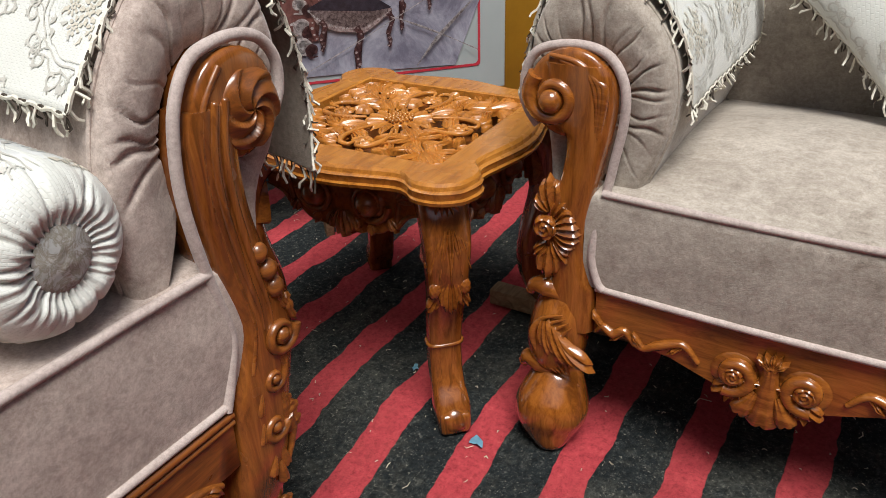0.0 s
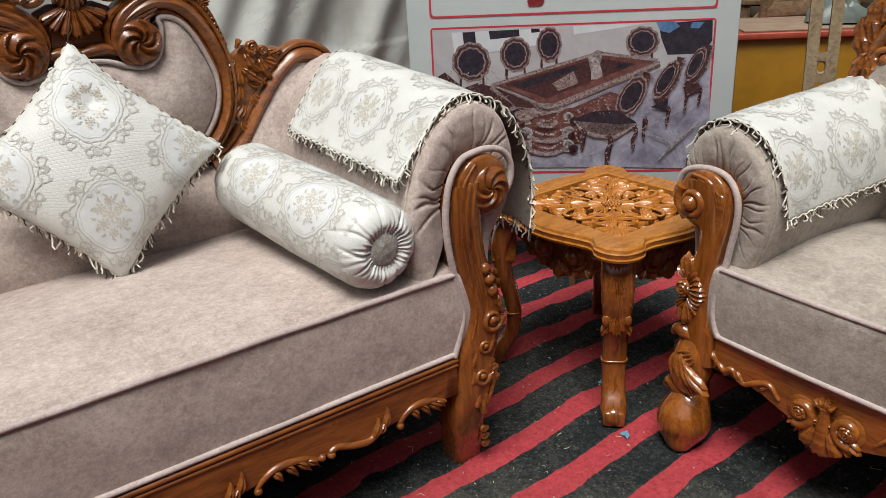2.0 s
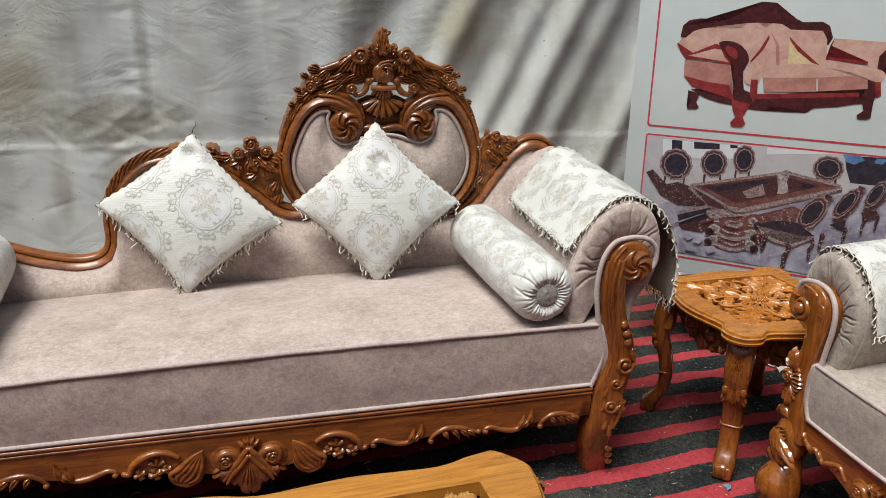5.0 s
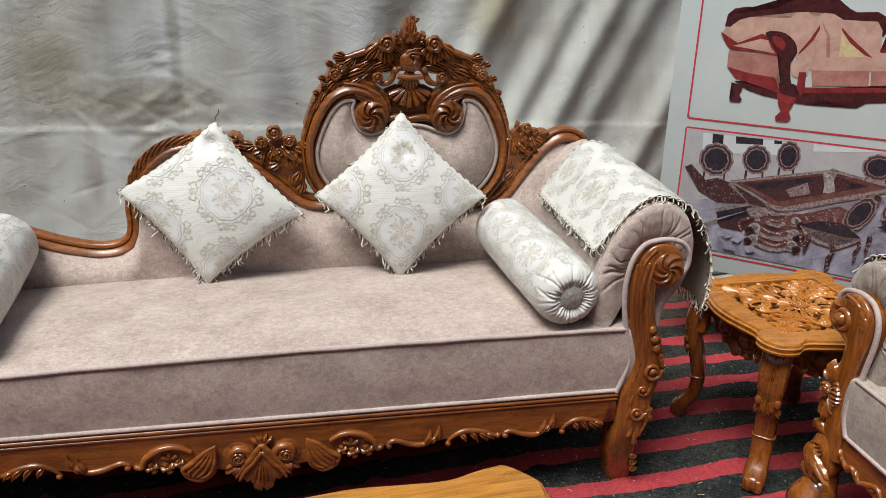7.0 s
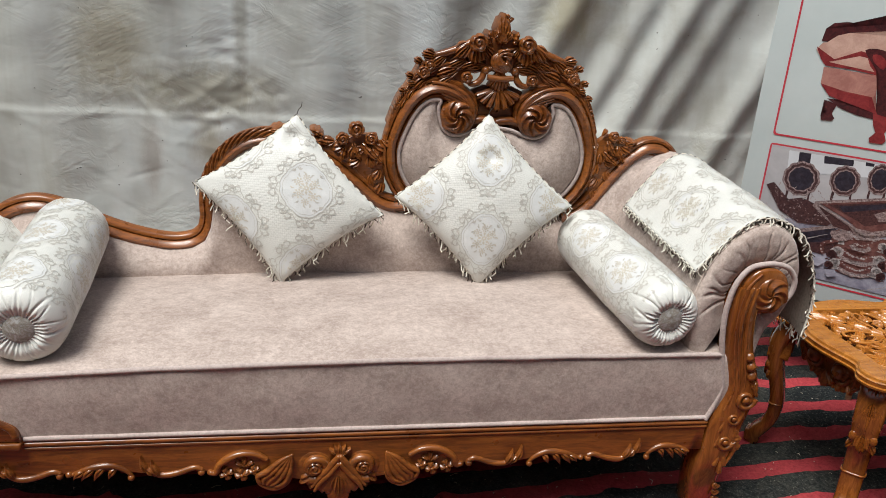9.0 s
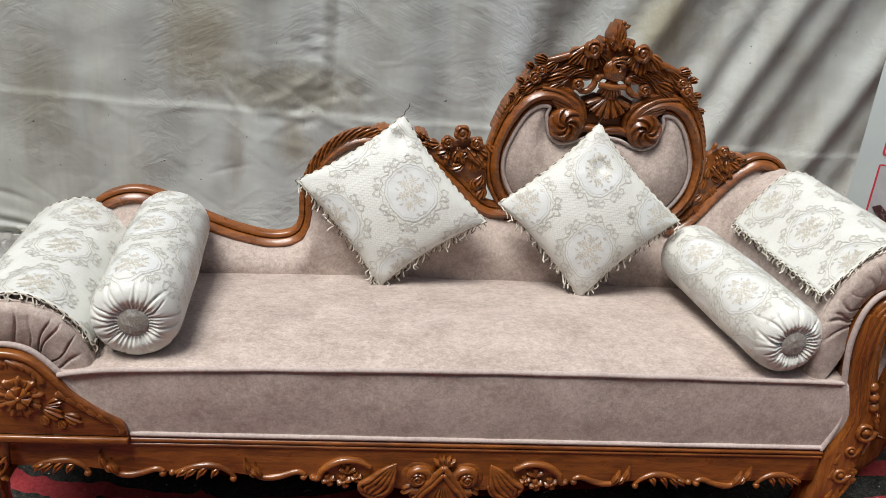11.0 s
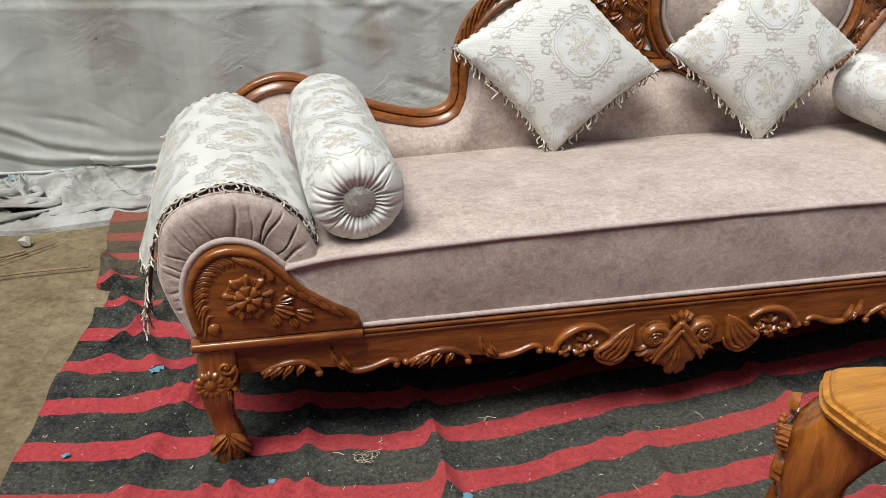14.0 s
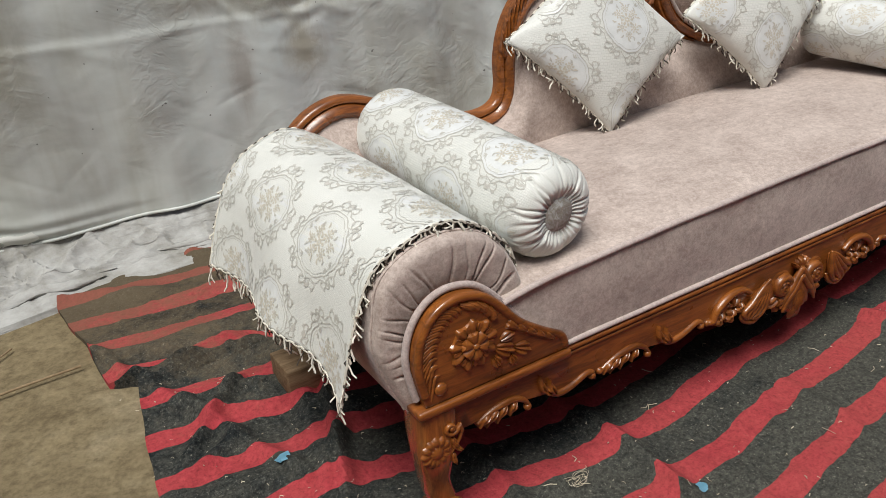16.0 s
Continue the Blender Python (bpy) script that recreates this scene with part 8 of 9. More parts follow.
INK = {
    "red": ink("red", (0.16, 0.014, 0.018), (0.30, 0.04, 0.04)),
    "salmon": ink("salmon", (0.36, 0.15, 0.125), (0.50, 0.25, 0.20), 18),
    "pink": ink("pink", (0.50, 0.29, 0.23), (0.64, 0.42, 0.34), 18),
    "gold": ink("gold", (0.55, 0.42, 0.20), (0.70, 0.58, 0.34)),
    "maroon": ink("maroon", (0.030, 0.008, 0.010), (0.10, 0.02, 0.022), 60),
    "brown": ink("brown", (0.028, 0.012, 0.014), (0.10, 0.045, 0.045), 140),
    "wine": ink("wine", (0.09, 0.030, 0.030), (0.19, 0.085, 0.075), 40),
    "glint": ink("glint", (0.20, 0.15, 0.145), (0.48, 0.39, 0.375), 200),
    "tan": ink("tan", (0.08, 0.045, 0.045), (0.40, 0.31, 0.30), 130),
    "silver": ink("silver", (0.16, 0.13, 0.13), (0.52, 0.47, 0.46), 110),
    "black": ink("black", (0.012, 0.010, 0.016), (0.04, 0.034, 0.05), 60),
    "wall": ink("wall", (0.40, 0.39, 0.40), (0.50, 0.49, 0.50), 4),
    "pane": ink("pane", (0.58, 0.60, 0.62), (0.66, 0.68, 0.70), 6),
    "floor": ink("floor", (0.16, 0.15, 0.20), (0.44, 0.43, 0.50), 7),
    "blue": ink("blue", (0.04, 0.09, 0.20), (0.12, 0.24, 0.44), 25),
}


def flat(name, poly, h, mat, parent=None, smooth=0):
    b = bmesh.new()
    pts = spline(poly, smooth, closed=True) if smooth else poly
    vs = [b.verts.new(POSTER @ Vector((u, v, h))) for u, v in pts]
    f = b.faces.new(vs)
    bmesh.ops.triangulate(b, faces=[f])
    return part(name, b, mat, parent or board)


bm = bmesh.new()
slab(bm, [(-0.074, 0.365), (0.937, 0.365), (0.937, 1.90), (-0.074, 1.90)], -0.02, 0.0, 0.002, m=POSTER)
part("board", bm, POSTER_WHITE, board)


def frame_lines(u0, u1, v0, v1, w=0.0062):
    b = bmesh.new()
    r = 0.010
    pts = []
    for cu, cv, a0 in ((u1 - r, v1 - r, 0), (u0 + r, v1 - r, 90), (u0 + r, v0 + r, 180), (u1 - r, v0 + r, 270)):
        for k in range(4):
            a = radians(a0 + 30 * k)
            pts.append((cu + r * math.cos(a), cv + r * math.sin(a)))
    cu, cv = (u0 + u1) / 2, (v0 + v1) / 2
    inn = [b.verts.new(POSTER @ Vector((u - math.copysign(w / 2, u - cu), v - math.copysign(w / 2, v - cv), 0.0015))) for u, v in pts]
    out = [b.verts.new(POSTER @ Vector((u + math.copysign(w / 2, u - cu), v + math.copysign(w / 2, v - cv), 0.0015))) for u, v in pts]
    for i in range(len(pts)):
        j = (i + 1) % len(pts)
        b.faces.new((inn[i], inn[j], out[j], out[i]))
    part("red_border", b, POSTER_RED, board)


frame_lines(0.0, 0.866, 0.937, 1.62)
frame_lines(0.0, 0.866, 0.430, 0.902)
H = 0.0012
# upper picture: a red and pink sofa
LAYER = [0]


def add(name, colour, poly, smooth=0):
    """One inked shape; later ones lie over earlier ones."""
    LAYER[0] += 1
    flat(name, poly, H + 0.00006 * LAYER[0], INK[colour], None, smooth)


def sofa_print():
    add("print_back", "maroon", [(0.087, 1.27), (0.092, 1.311), (0.113, 1.331), (0.153, 1.339), (0.214, 1.336), (0.232, 1.346), (0.254, 1.34), (0.272, 1.356), (0.295, 1.367), (0.312, 1.387), (0.355, 1.402), (0.403, 1.4), (0.432, 1.379), (0.451, 1.356), (0.475, 1.347), (0.496, 1.338), (0.558, 1.342), (0.582, 1.329), (0.597, 1.291), (0.586, 1.266), (0.399, 1.255)])
    add("print_back_pad", "pink", [(0.094, 1.258), (0.133, 1.293), (0.166, 1.305), (0.296, 1.309), (0.318, 1.329), (0.349, 1.331), (0.374, 1.315), (0.401, 1.331), (0.43, 1.329), (0.46, 1.312), (0.562, 1.312), (0.58, 1.285), (0.591, 1.191), (0.464, 1.184), (0.338, 1.184), (0.305, 1.217)])
    add("print_back_seam", "salmon", [(0.394, 1.306), (0.418, 1.259), (0.43, 1.185), (0.441, 1.185), (0.429, 1.26)])
    add("print_cushion", "pink", [(0.392, 1.284), (0.404, 1.194), (0.343, 1.19), (0.358, 1.219), (0.382, 1.251)])
    add("print_cushion", "gold", [(0.462, 1.28), (0.467, 1.194), (0.564, 1.2), (0.499, 1.245)])
    add("print_cushion_edge", "red", [(0.392, 1.292), (0.395, 1.279), (0.381, 1.241), (0.359, 1.211), (0.343, 1.192), (0.341, 1.198), (0.369, 1.243)])
    add("print_cushion_edge", "red", [(0.459, 1.289), (0.498, 1.253), (0.568, 1.198), (0.545, 1.203), (0.494, 1.239), (0.464, 1.274)])
    add("print_arm", "pink", [(0.601, 1.289), (0.762, 1.284), (0.777, 1.273), (0.734, 1.231), (0.719, 1.208), (0.585, 1.224)])
    add("print_arm_edge", "red", [(0.604, 1.293), (0.6, 1.272), (0.589, 1.228), (0.718, 1.217), (0.718, 1.206), (0.584, 1.218), (0.593, 1.266)])
    add("print_arm_wood", "maroon", [(0.762, 1.282), (0.787, 1.279), (0.801, 1.264), (0.79, 1.244), (0.772, 1.224), (0.767, 1.194), (0.766, 1.152), (0.757, 1.142), (0.746, 1.193), (0.747, 1.239), (0.765, 1.262)], 2)
    add("print_arm_front", "pink", [(0.716, 1.204), (0.718, 1.242), (0.743, 1.273), (0.77, 1.277), (0.764, 1.26), (0.747, 1.237), (0.748, 1.194)])
    add("print_base", "maroon", [(0.296, 1.058), (0.341, 1.093), (0.378, 1.078), (0.706, 1.107), (0.729, 1.132), (0.733, 1.174), (0.761, 1.16), (0.76, 1.113), (0.754, 1.082), (0.701, 1.074), (0.648, 1.06), (0.574, 1.05), (0.55, 1.031), (0.499, 1.043), (0.441, 1.044), (0.403, 1.026), (0.353, 1.028), (0.302, 1.037), (0.25, 1.043), (0.198, 1.056), (0.145, 1.085)])
    add("print_seat_top", "pink", [(0.332, 1.184), (0.585, 1.195), (0.613, 1.19), (0.735, 1.184), (0.724, 1.174), (0.571, 1.155), (0.391, 1.143), (0.359, 1.167)])
    add("print_seat", "salmon", [(0.391, 1.143), (0.566, 1.154), (0.572, 1.106), (0.401, 1.091)])
    add("print_seat", "salmon", [(0.571, 1.155), (0.724, 1.173), (0.73, 1.128), (0.577, 1.108)])
    add("print_rail", "red", [(0.374, 1.084), (0.705, 1.113), (0.707, 1.1), (0.379, 1.066)])
    add("print_bolster", "pink", [(0.586, 1.205), (0.594, 1.216), (0.666, 1.208), (0.742, 1.197), (0.772, 1.185), (0.77, 1.158), (0.748, 1.153), (0.669, 1.18), (0.599, 1.189)], 2)
    add("print_tassel", "red", [(0.748, 1.152), (0.766, 1.152), (0.774, 1.108), (0.759, 1.1)])
    add("print_side", "salmon", [(0.112, 1.188), (0.281, 1.18), (0.288, 1.126), (0.28, 1.095), (0.302, 1.058), (0.223, 1.078), (0.149, 1.096), (0.114, 1.134)])
    add("print_side_shade", "red", [(0.114, 1.132), (0.193, 1.116), (0.279, 1.109), (0.306, 1.056), (0.223, 1.076), (0.149, 1.094)])
    add("print_arm", "pink", [(0.076, 1.241), (0.093, 1.266), (0.139, 1.271), (0.201, 1.259), (0.237, 1.264), (0.228, 1.232), (0.276, 1.186), (0.165, 1.194), (0.106, 1.205)])
    add("print_arm_edge", "red", [(0.076, 1.251), (0.139, 1.216), (0.175, 1.233), (0.214, 1.252), (0.247, 1.244), (0.258, 1.212), (0.281, 1.18), (0.207, 1.189), (0.116, 1.192), (0.097, 1.213)])
    add("print_arm_front", "pink", [(0.123, 1.205), (0.163, 1.218), (0.213, 1.235), (0.238, 1.232), (0.25, 1.208), (0.268, 1.19), (0.206, 1.197)])
    add("print_arm_wood", "maroon", [(0.225, 1.256), (0.257, 1.264), (0.293, 1.257), (0.324, 1.232), (0.337, 1.198), (0.322, 1.161), (0.332, 1.101), (0.349, 1.056), (0.308, 1.054), (0.293, 1.116), (0.29, 1.164), (0.271, 1.2), (0.248, 1.224)], 2)
    add("print_arm_scroll", "red", [(0.251, 1.244), (0.275, 1.245), (0.296, 1.225), (0.293, 1.201), (0.274, 1.209), (0.257, 1.224)], 2)
    add("print_bolster", "pink", [(0.324, 1.145), (0.326, 1.166), (0.345, 1.174), (0.373, 1.165), (0.383, 1.143), (0.374, 1.119), (0.339, 1.117)], 2)
    add("print_tassel", "red", [(0.353, 1.134), (0.376, 1.135), (0.38, 1.082), (0.371, 1.051), (0.354, 1.081)])
    add("print_leg", "maroon", [(0.137, 1.08), (0.18, 1.07), (0.17, 1.038), (0.182, 1.021), (0.174, 1.012), (0.141, 1.011), (0.137, 1.025), (0.151, 1.037)])
    add("print_leg", "red", [(0.294, 1.058), (0.361, 1.046), (0.349, 1.015), (0.342, 0.998), (0.353, 0.973), (0.342, 0.96), (0.305, 0.96), (0.3, 0.975), (0.316, 0.996), (0.304, 1.017)])
    add("print_leg", "maroon", [(0.716, 1.096), (0.754, 1.098), (0.747, 1.055), (0.755, 1.031), (0.74, 1.025), (0.716, 1.025), (0.711, 1.037), (0.729, 1.054)])


sofa_print()


# lower picture: a carved dining set
def oval_chair(u, v, a, b, tilt=0.0, n=11):
    ring = [(math.cos(t) * (1 + 0.09 * abs(math.cos(n * t / 2))), math.sin(t) * (1 + 0.09 * abs(math.cos(n * t / 2)))) for t in np.linspace(0, 2 * math.pi, 56)[:-1]]
    c, s = math.cos(tilt), math.sin(tilt)
    for name, ink_, k in (("print_chair_rim", "tan", 1.0), ("print_chair_rim", "brown", 0.88), ("print_chair_rim", "tan", 0.74), ("print_chair_pad", "black", 0.66)):
        add(name, ink_, [(u + k * (a * x * c - b * y * s), v + k * (a * x * s + b * y * c)) for x, y in ring])


def stroke(name, colour, pts, w0, w1):
    """A brush stroke of changing width along a smooth line."""
    line = spline(pts, 4)
    n = len(line) - 1
    left, right = [], []
    for i, (u, v) in enumerate(line):
        a, c = line[max(0, i - 1)], line[min(n, i + 1)]
        d = math.hypot(c[0] - a[0], c[1] - a[1]) or 1
        w = (w0 + (w1 - w0) * i / n) * (0.85 + 0.15 * math.cos(i * 1.7)) / 2
        left.append((u - (c[1] - a[1]) / d * w, v + (c[0] - a[0]) / d * w))
        right.append((u + (c[1] - a[1]) / d * w, v - (c[0] - a[0]) / d * w))
    add(name, colour, left + right[::-1])


def string(name, colour, pts, count, r):
    """A row of small carved beads along a smooth line, one mesh."""
    LAYER[0] += 1
    h = H + 0.00006 * LAYER[0]
    line = spline(pts, 8)
    b = bmesh.new()
    rs = random.Random(count * 7 + int(pts[0][0] * 1000))
    for k in range(count):
        i = (k + 0.5) / count * (len(line) - 1)
        j = int(i)
        u, v = (line[j][0] + (line[j + 1][0] - line[j][0]) * (i - j) + rs.gauss(0, r * 0.3), line[j][1] + (line[j + 1][1] - line[j][1]) * (i - j) + rs.gauss(0, r * 0.3))
        q, a0 = r * rs.uniform(0.45, 1.1), rs.uniform(0, 6)
        b.faces.new([b.verts.new(POSTER @ Vector((u + q * math.cos(a0 + a) * 1.2, v + q * math.sin(a0 + a), h))) for a in (0, 1.2, 2.4, 3.7, 5.0)])
    tagged(part(name, b, INK[colour], board), kind="stuff")


def curl(name, colour, u, v, r, turn=1):
    """A C-shaped printed scroll."""
    stroke(name, colour, [(u + turn * r * k * math.cos(a), v + r * k * math.sin(a)) for k, a in ((1.0, -2.2), (1.0, -1.0), (0.95, 0.2), (0.8, 1.4), (0.6, 2.6), (0.4, 4.0), (0.2, 5.2))], r * 0.22, r * 0.40)


def dining_print():
    R = lambda u0, v0, u1, v1: [(u0, v0), (u1, v0), (u1, v1), (u0, v1)]
    add("print_wall", "wall", R(0.003, 0.58, 0.863, 0.899))
    add("print_floor", "floor", [(0.006, 0.615), (0.25, 0.684), (0.687, 0.746), (0.854, 0.822), (0.87, 0.596), (0.802, 0.436), (0.565, 0.444), (0.012, 0.449)])
    add("print_window", "pane", [(0.064, 0.889), (0.363, 0.892), (0.365, 0.847), (0.217, 0.832), (0.072, 0.808)])
    add("print_lattice", "black", [(0.098, 0.889), (0.137, 0.89), (0.14, 0.855), (0.101, 0.854)])
    add("print_lattice", "black", [(0.18, 0.89), (0.274, 0.892), (0.276, 0.871), (0.184, 0.864)])
    add("print_lattice", "black", [(0.311, 0.893), (0.338, 0.892), (0.339, 0.882), (0.313, 0.88)])
    add("print_board", "pane", [(0.44, 0.897), (0.668, 0.898), (0.584, 0.886), (0.443, 0.87)])
    add("print_motorbike", "black", [(0.698, 0.894), (0.857, 0.901), (0.86, 0.839), (0.837, 0.801), (0.788, 0.801), (0.729, 0.8), (0.707, 0.852)])
    add("print_sheet", "blue", [(0.69, 0.899), (0.745, 0.899), (0.762, 0.884), (0.731, 0.866), (0.705, 0.872)])
    add("print_sheet", "blue", [(0.797, 0.895), (0.833, 0.895), (0.818, 0.876), (0.792, 0.878)])
    for u, v, a, b_ in ((0.123, 0.796, 0.058, 0.059), (0.262, 0.816, 0.046, 0.051), (0.367, 0.843, 0.037, 0.051), (0.652, 0.843, 0.048, 0.043)):
        for q in (-0.6, 0.6):
            stroke("print_chair_leg", "brown", [(u + q * a, v - b_ * 0.6), (u + q * a * 1.05, v - b_ * 1.3), (u + q * a * 0.9, v - b_ * 1.9)], 0.009, 0.006)
        oval_chair(u, v, a, b_)
    add("print_armchair", "brown", [(0.013, 0.753), (0.037, 0.767), (0.096, 0.715), (0.139, 0.73), (0.205, 0.713), (0.264, 0.674), (0.243, 0.647), (0.146, 0.638), (0.077, 0.668)])
    add("print_bench", "black", [(0.148, 0.606), (0.264, 0.649), (0.287, 0.629), (0.269, 0.591), (0.162, 0.566)])
    add("print_bench_edge", "tan", [(0.143, 0.612), (0.264, 0.656), (0.275, 0.648), (0.149, 0.599)])
    add("print_bench", "brown", [(0.156, 0.565), (0.269, 0.591), (0.287, 0.563), (0.241, 0.542), (0.175, 0.544)])
    add("print_tabletop", "wine", [(0.187, 0.728), (0.501, 0.813), (0.516, 0.822), (0.536, 0.815), (0.704, 0.789), (0.669, 0.768), (0.379, 0.658), (0.338, 0.657), (0.302, 0.682)])
    add("print_table_rim", "tan", [(0.187, 0.728), (0.501, 0.813), (0.516, 0.822), (0.536, 0.815), (0.704, 0.789), (0.69, 0.782), (0.533, 0.805), (0.515, 0.812), (0.498, 0.802), (0.204, 0.722)])
    add("print_glass", "brown", [(0.232, 0.723), (0.449, 0.778), (0.507, 0.796), (0.536, 0.794), (0.637, 0.775), (0.357, 0.674), (0.326, 0.689)])
    add("print_reflection", "black", [(0.264, 0.725), (0.445, 0.776), (0.462, 0.765), (0.282, 0.707)])
    add("print_reflection", "tan", [(0.377, 0.722), (0.443, 0.759), (0.459, 0.721), (0.396, 0.698)])
    add("print_reflection", "black", [(0.579, 0.779), (0.618, 0.776), (0.6, 0.762), (0.573, 0.766)])
    add("print_vase", "silver", [(0.486, 0.803), (0.529, 0.806), (0.524, 0.778), (0.534, 0.741), (0.498, 0.731), (0.501, 0.772)], 2)
    add("print_table_side", "tan", [(0.187, 0.728), (0.32, 0.664), (0.343, 0.644), (0.345, 0.626), (0.262, 0.651), (0.18, 0.709)])
    add("print_table_side", "brown", [(0.196, 0.715), (0.308, 0.663), (0.33, 0.642), (0.262, 0.651)])
    add("print_table_rim", "tan", [(0.337, 0.661), (0.383, 0.659), (0.705, 0.783), (0.71, 0.767), (0.391, 0.64), (0.339, 0.639)])
    add("print_pedestal", "wine", [(0.266, 0.627), (0.343, 0.639), (0.442, 0.643), (0.558, 0.691), (0.602, 0.678), (0.583, 0.638), (0.496, 0.615), (0.44, 0.564), (0.454, 0.53), (0.415, 0.498), (0.31, 0.49), (0.275, 0.527), (0.282, 0.563)])
    # the carved urn under the near end of the table
    for v, w, k in ((0.632, 0.050, 0), (0.612, 0.034, 1), (0.590, 0.030, 0), (0.566, 0.054, 1), (0.543, 0.060, 0), (0.520, 0.046, 1), (0.501, 0.062, 0)):
        line = [(0.362 - w, v + 0.010), (0.362 - w * 0.5, v - 0.004), (0.362, v - 0.008), (0.362 + w * 0.5, v - 0.003), (0.362 + w, v + 0.012)]
        stroke("print_urn_band", "wine" if k else "tan", line, 0.018, 0.018)
        string("print_urn_bead", "silver", line, int(w * 260), 0.0042)
    for q in (1, -1):
        for v, r in ((0.612, 0.020), (0.560, 0.026), (0.520, 0.022)):
            curl("print_urn_scroll", "silver", 0.362 + q * 0.064, v, r, q)
            curl("print_urn_scroll", "brown", 0.362 + q * 0.088, v - 0.012, r * 0.8, -q)
    for u0, v0, u1, v1 in ((0.275, 0.640, 0.250, 0.545), (0.455, 0.640, 0.462, 0.530), (0.540, 0.668, 0.560, 0.610)):
        stroke("print_table_leg", "wine", [(u0, v0), (u0 + 0.016, v0 - 0.03), (u1 - 0.010, v1 + 0.035), (u1, v1)], 0.020, 0.010)
        string("print_leg_bead", "silver", [(u0, v0), (u0 + 0.016, v0 - 0.03), (u1 - 0.010, v1 + 0.035), (u1, v1)], 9, 0.0036)
    add("print_bowl", "tan", [(0.259, 0.635), (0.314, 0.641), (0.328, 0.62), (0.292, 0.602), (0.265, 0.613)], 2)
    for top, low in (((0.852, 0.826), (0.795, 0.700)), ((0.770, 0.792), (0.706, 0.650)), ((0.672, 0.748), (0.590, 0.590))):
        stroke("print_chair_post", "brown", [top, ((top[0] + low[0]) / 2 + 0.012, (top[1] + low[1]) / 2), low], 0.024, 0.030)
        string("print_post_bead", "tan", [(top[0] + 0.012, top[1]), ((top[0] + low[0]) / 2 + 0.026, (top[1] + low[1]) / 2), (low[0] + 0.014, low[1])], 14, 0.0046)
    add("print_chair_seat", "brown", [(0.780, 0.700), (0.826, 0.714), (0.840, 0.690), (0.796, 0.672)])
    oval_chair(0.814, 0.77, 0.021, 0.053, -0.45)
    oval_chair(0.727, 0.725, 0.024, 0.062, -0.5)
    oval_chair(0.624, 0.676, 0.036, 0.068, -0.5)
    add("print_chair_seat", "black", [(0.684, 0.64), (0.738, 0.666), (0.736, 0.628)])
    add("print_chair_seat", "black", [(0.446, 0.605), (0.504, 0.631), (0.584, 0.631), (0.644, 0.592), (0.577, 0.556), (0.512, 0.564), (0.469, 0.581)])
    add("print_chair_edge", "tan", [(0.447, 0.601), (0.47, 0.577), (0.512, 0.559), (0.577, 0.551), (0.644, 0.59), (0.645, 0.581), (0.579, 0.538), (0.51, 0.546), (0.466, 0.567)])
    string("print_stud", "silver", [(0.447, 0.600), (0.470, 0.577), (0.512, 0.557), (0.577, 0.549), (0.645, 0.588)], 26, 0.0030)
    for u, v, h, w in ((0.556, 0.553, 0.100, 0.019), (0.636, 0.580, 0.080, 0.016), (0.474, 0.575, 0.070, 0.016), (0.668, 0.606, 0.070, 0.013), (0.738, 0.640, 0.062, 0.012), (0.792, 0.690, 0.066, 0.011), (0.832, 0.700, 0.060, 0.010)):
        line = [(u, v), (u + w * 0.5, v - h * 0.22), (u - w * 0.2, v - h * 0.6), (u + w * 0.1, v - h * 0.85), (u - w * 0.3, v - h)]
        stroke("print_chair_leg", "brown", line, w, w * 0.55)
        string("print_leg_bead", "tan", line, 7, w * 0.20)
    for line, n in (([(0.205, 0.717), (0.305, 0.674), (0.345, 0.652), (0.385, 0.650), (0.550, 0.716), (0.705, 0.776)], 90), ([(0.200, 0.724), (0.350, 0.766), (0.505, 0.809), (0.535, 0.808), (0.690, 0.786)], 60), ([(0.345, 0.636), (0.392, 0.634), (0.470, 0.664), (0.560, 0.702)], 34)):
        string("print_rim_bead", "glint", line, n, 0.0034)
    for line in ([(0.010, 0.480), (0.130, 0.560), (0.250, 0.620)], [(0.400, 0.445), (0.520, 0.500), (0.800, 0.640)], [(0.250, 0.450), (0.180, 0.500), (0.090, 0.590)], [(0.700, 0.445), (0.760, 0.520), (0.855, 0.600)], [(0.860, 0.470), (0.720, 0.540), (0.640, 0.570)]):
        stroke("print_floor_joint", "silver", line, 0.003, 0.002)
    add("print_tile", "floor", [(0.177, 0.521), (0.206, 0.538), (0.23, 0.522), (0.2, 0.505)])
    add("print_tile", "floor", [(0.233, 0.532), (0.264, 0.522), (0.245, 0.496), (0.218, 0.502)])
    add("print_tile", "floor", [(0.189, 0.48), (0.233, 0.481), (0.248, 0.464), (0.199, 0.463)])
    add("print_tile", "floor", [(0.267, 0.49), (0.301, 0.498), (0.312, 0.476), (0.282, 0.464)])
    # small glints on the carving
    rnd = random.Random(77)
    b = bmesh.new()
    LAYER[0] += 1
    glints(b, rnd, 0.03, 0.243, 0.636, 0.768, 168)
    glints(b, rnd, 0.465, 0.559, 0.621, 0.681, 39)
    tagged(part("print_glint", b, INK["glint"], board), kind="stuff")


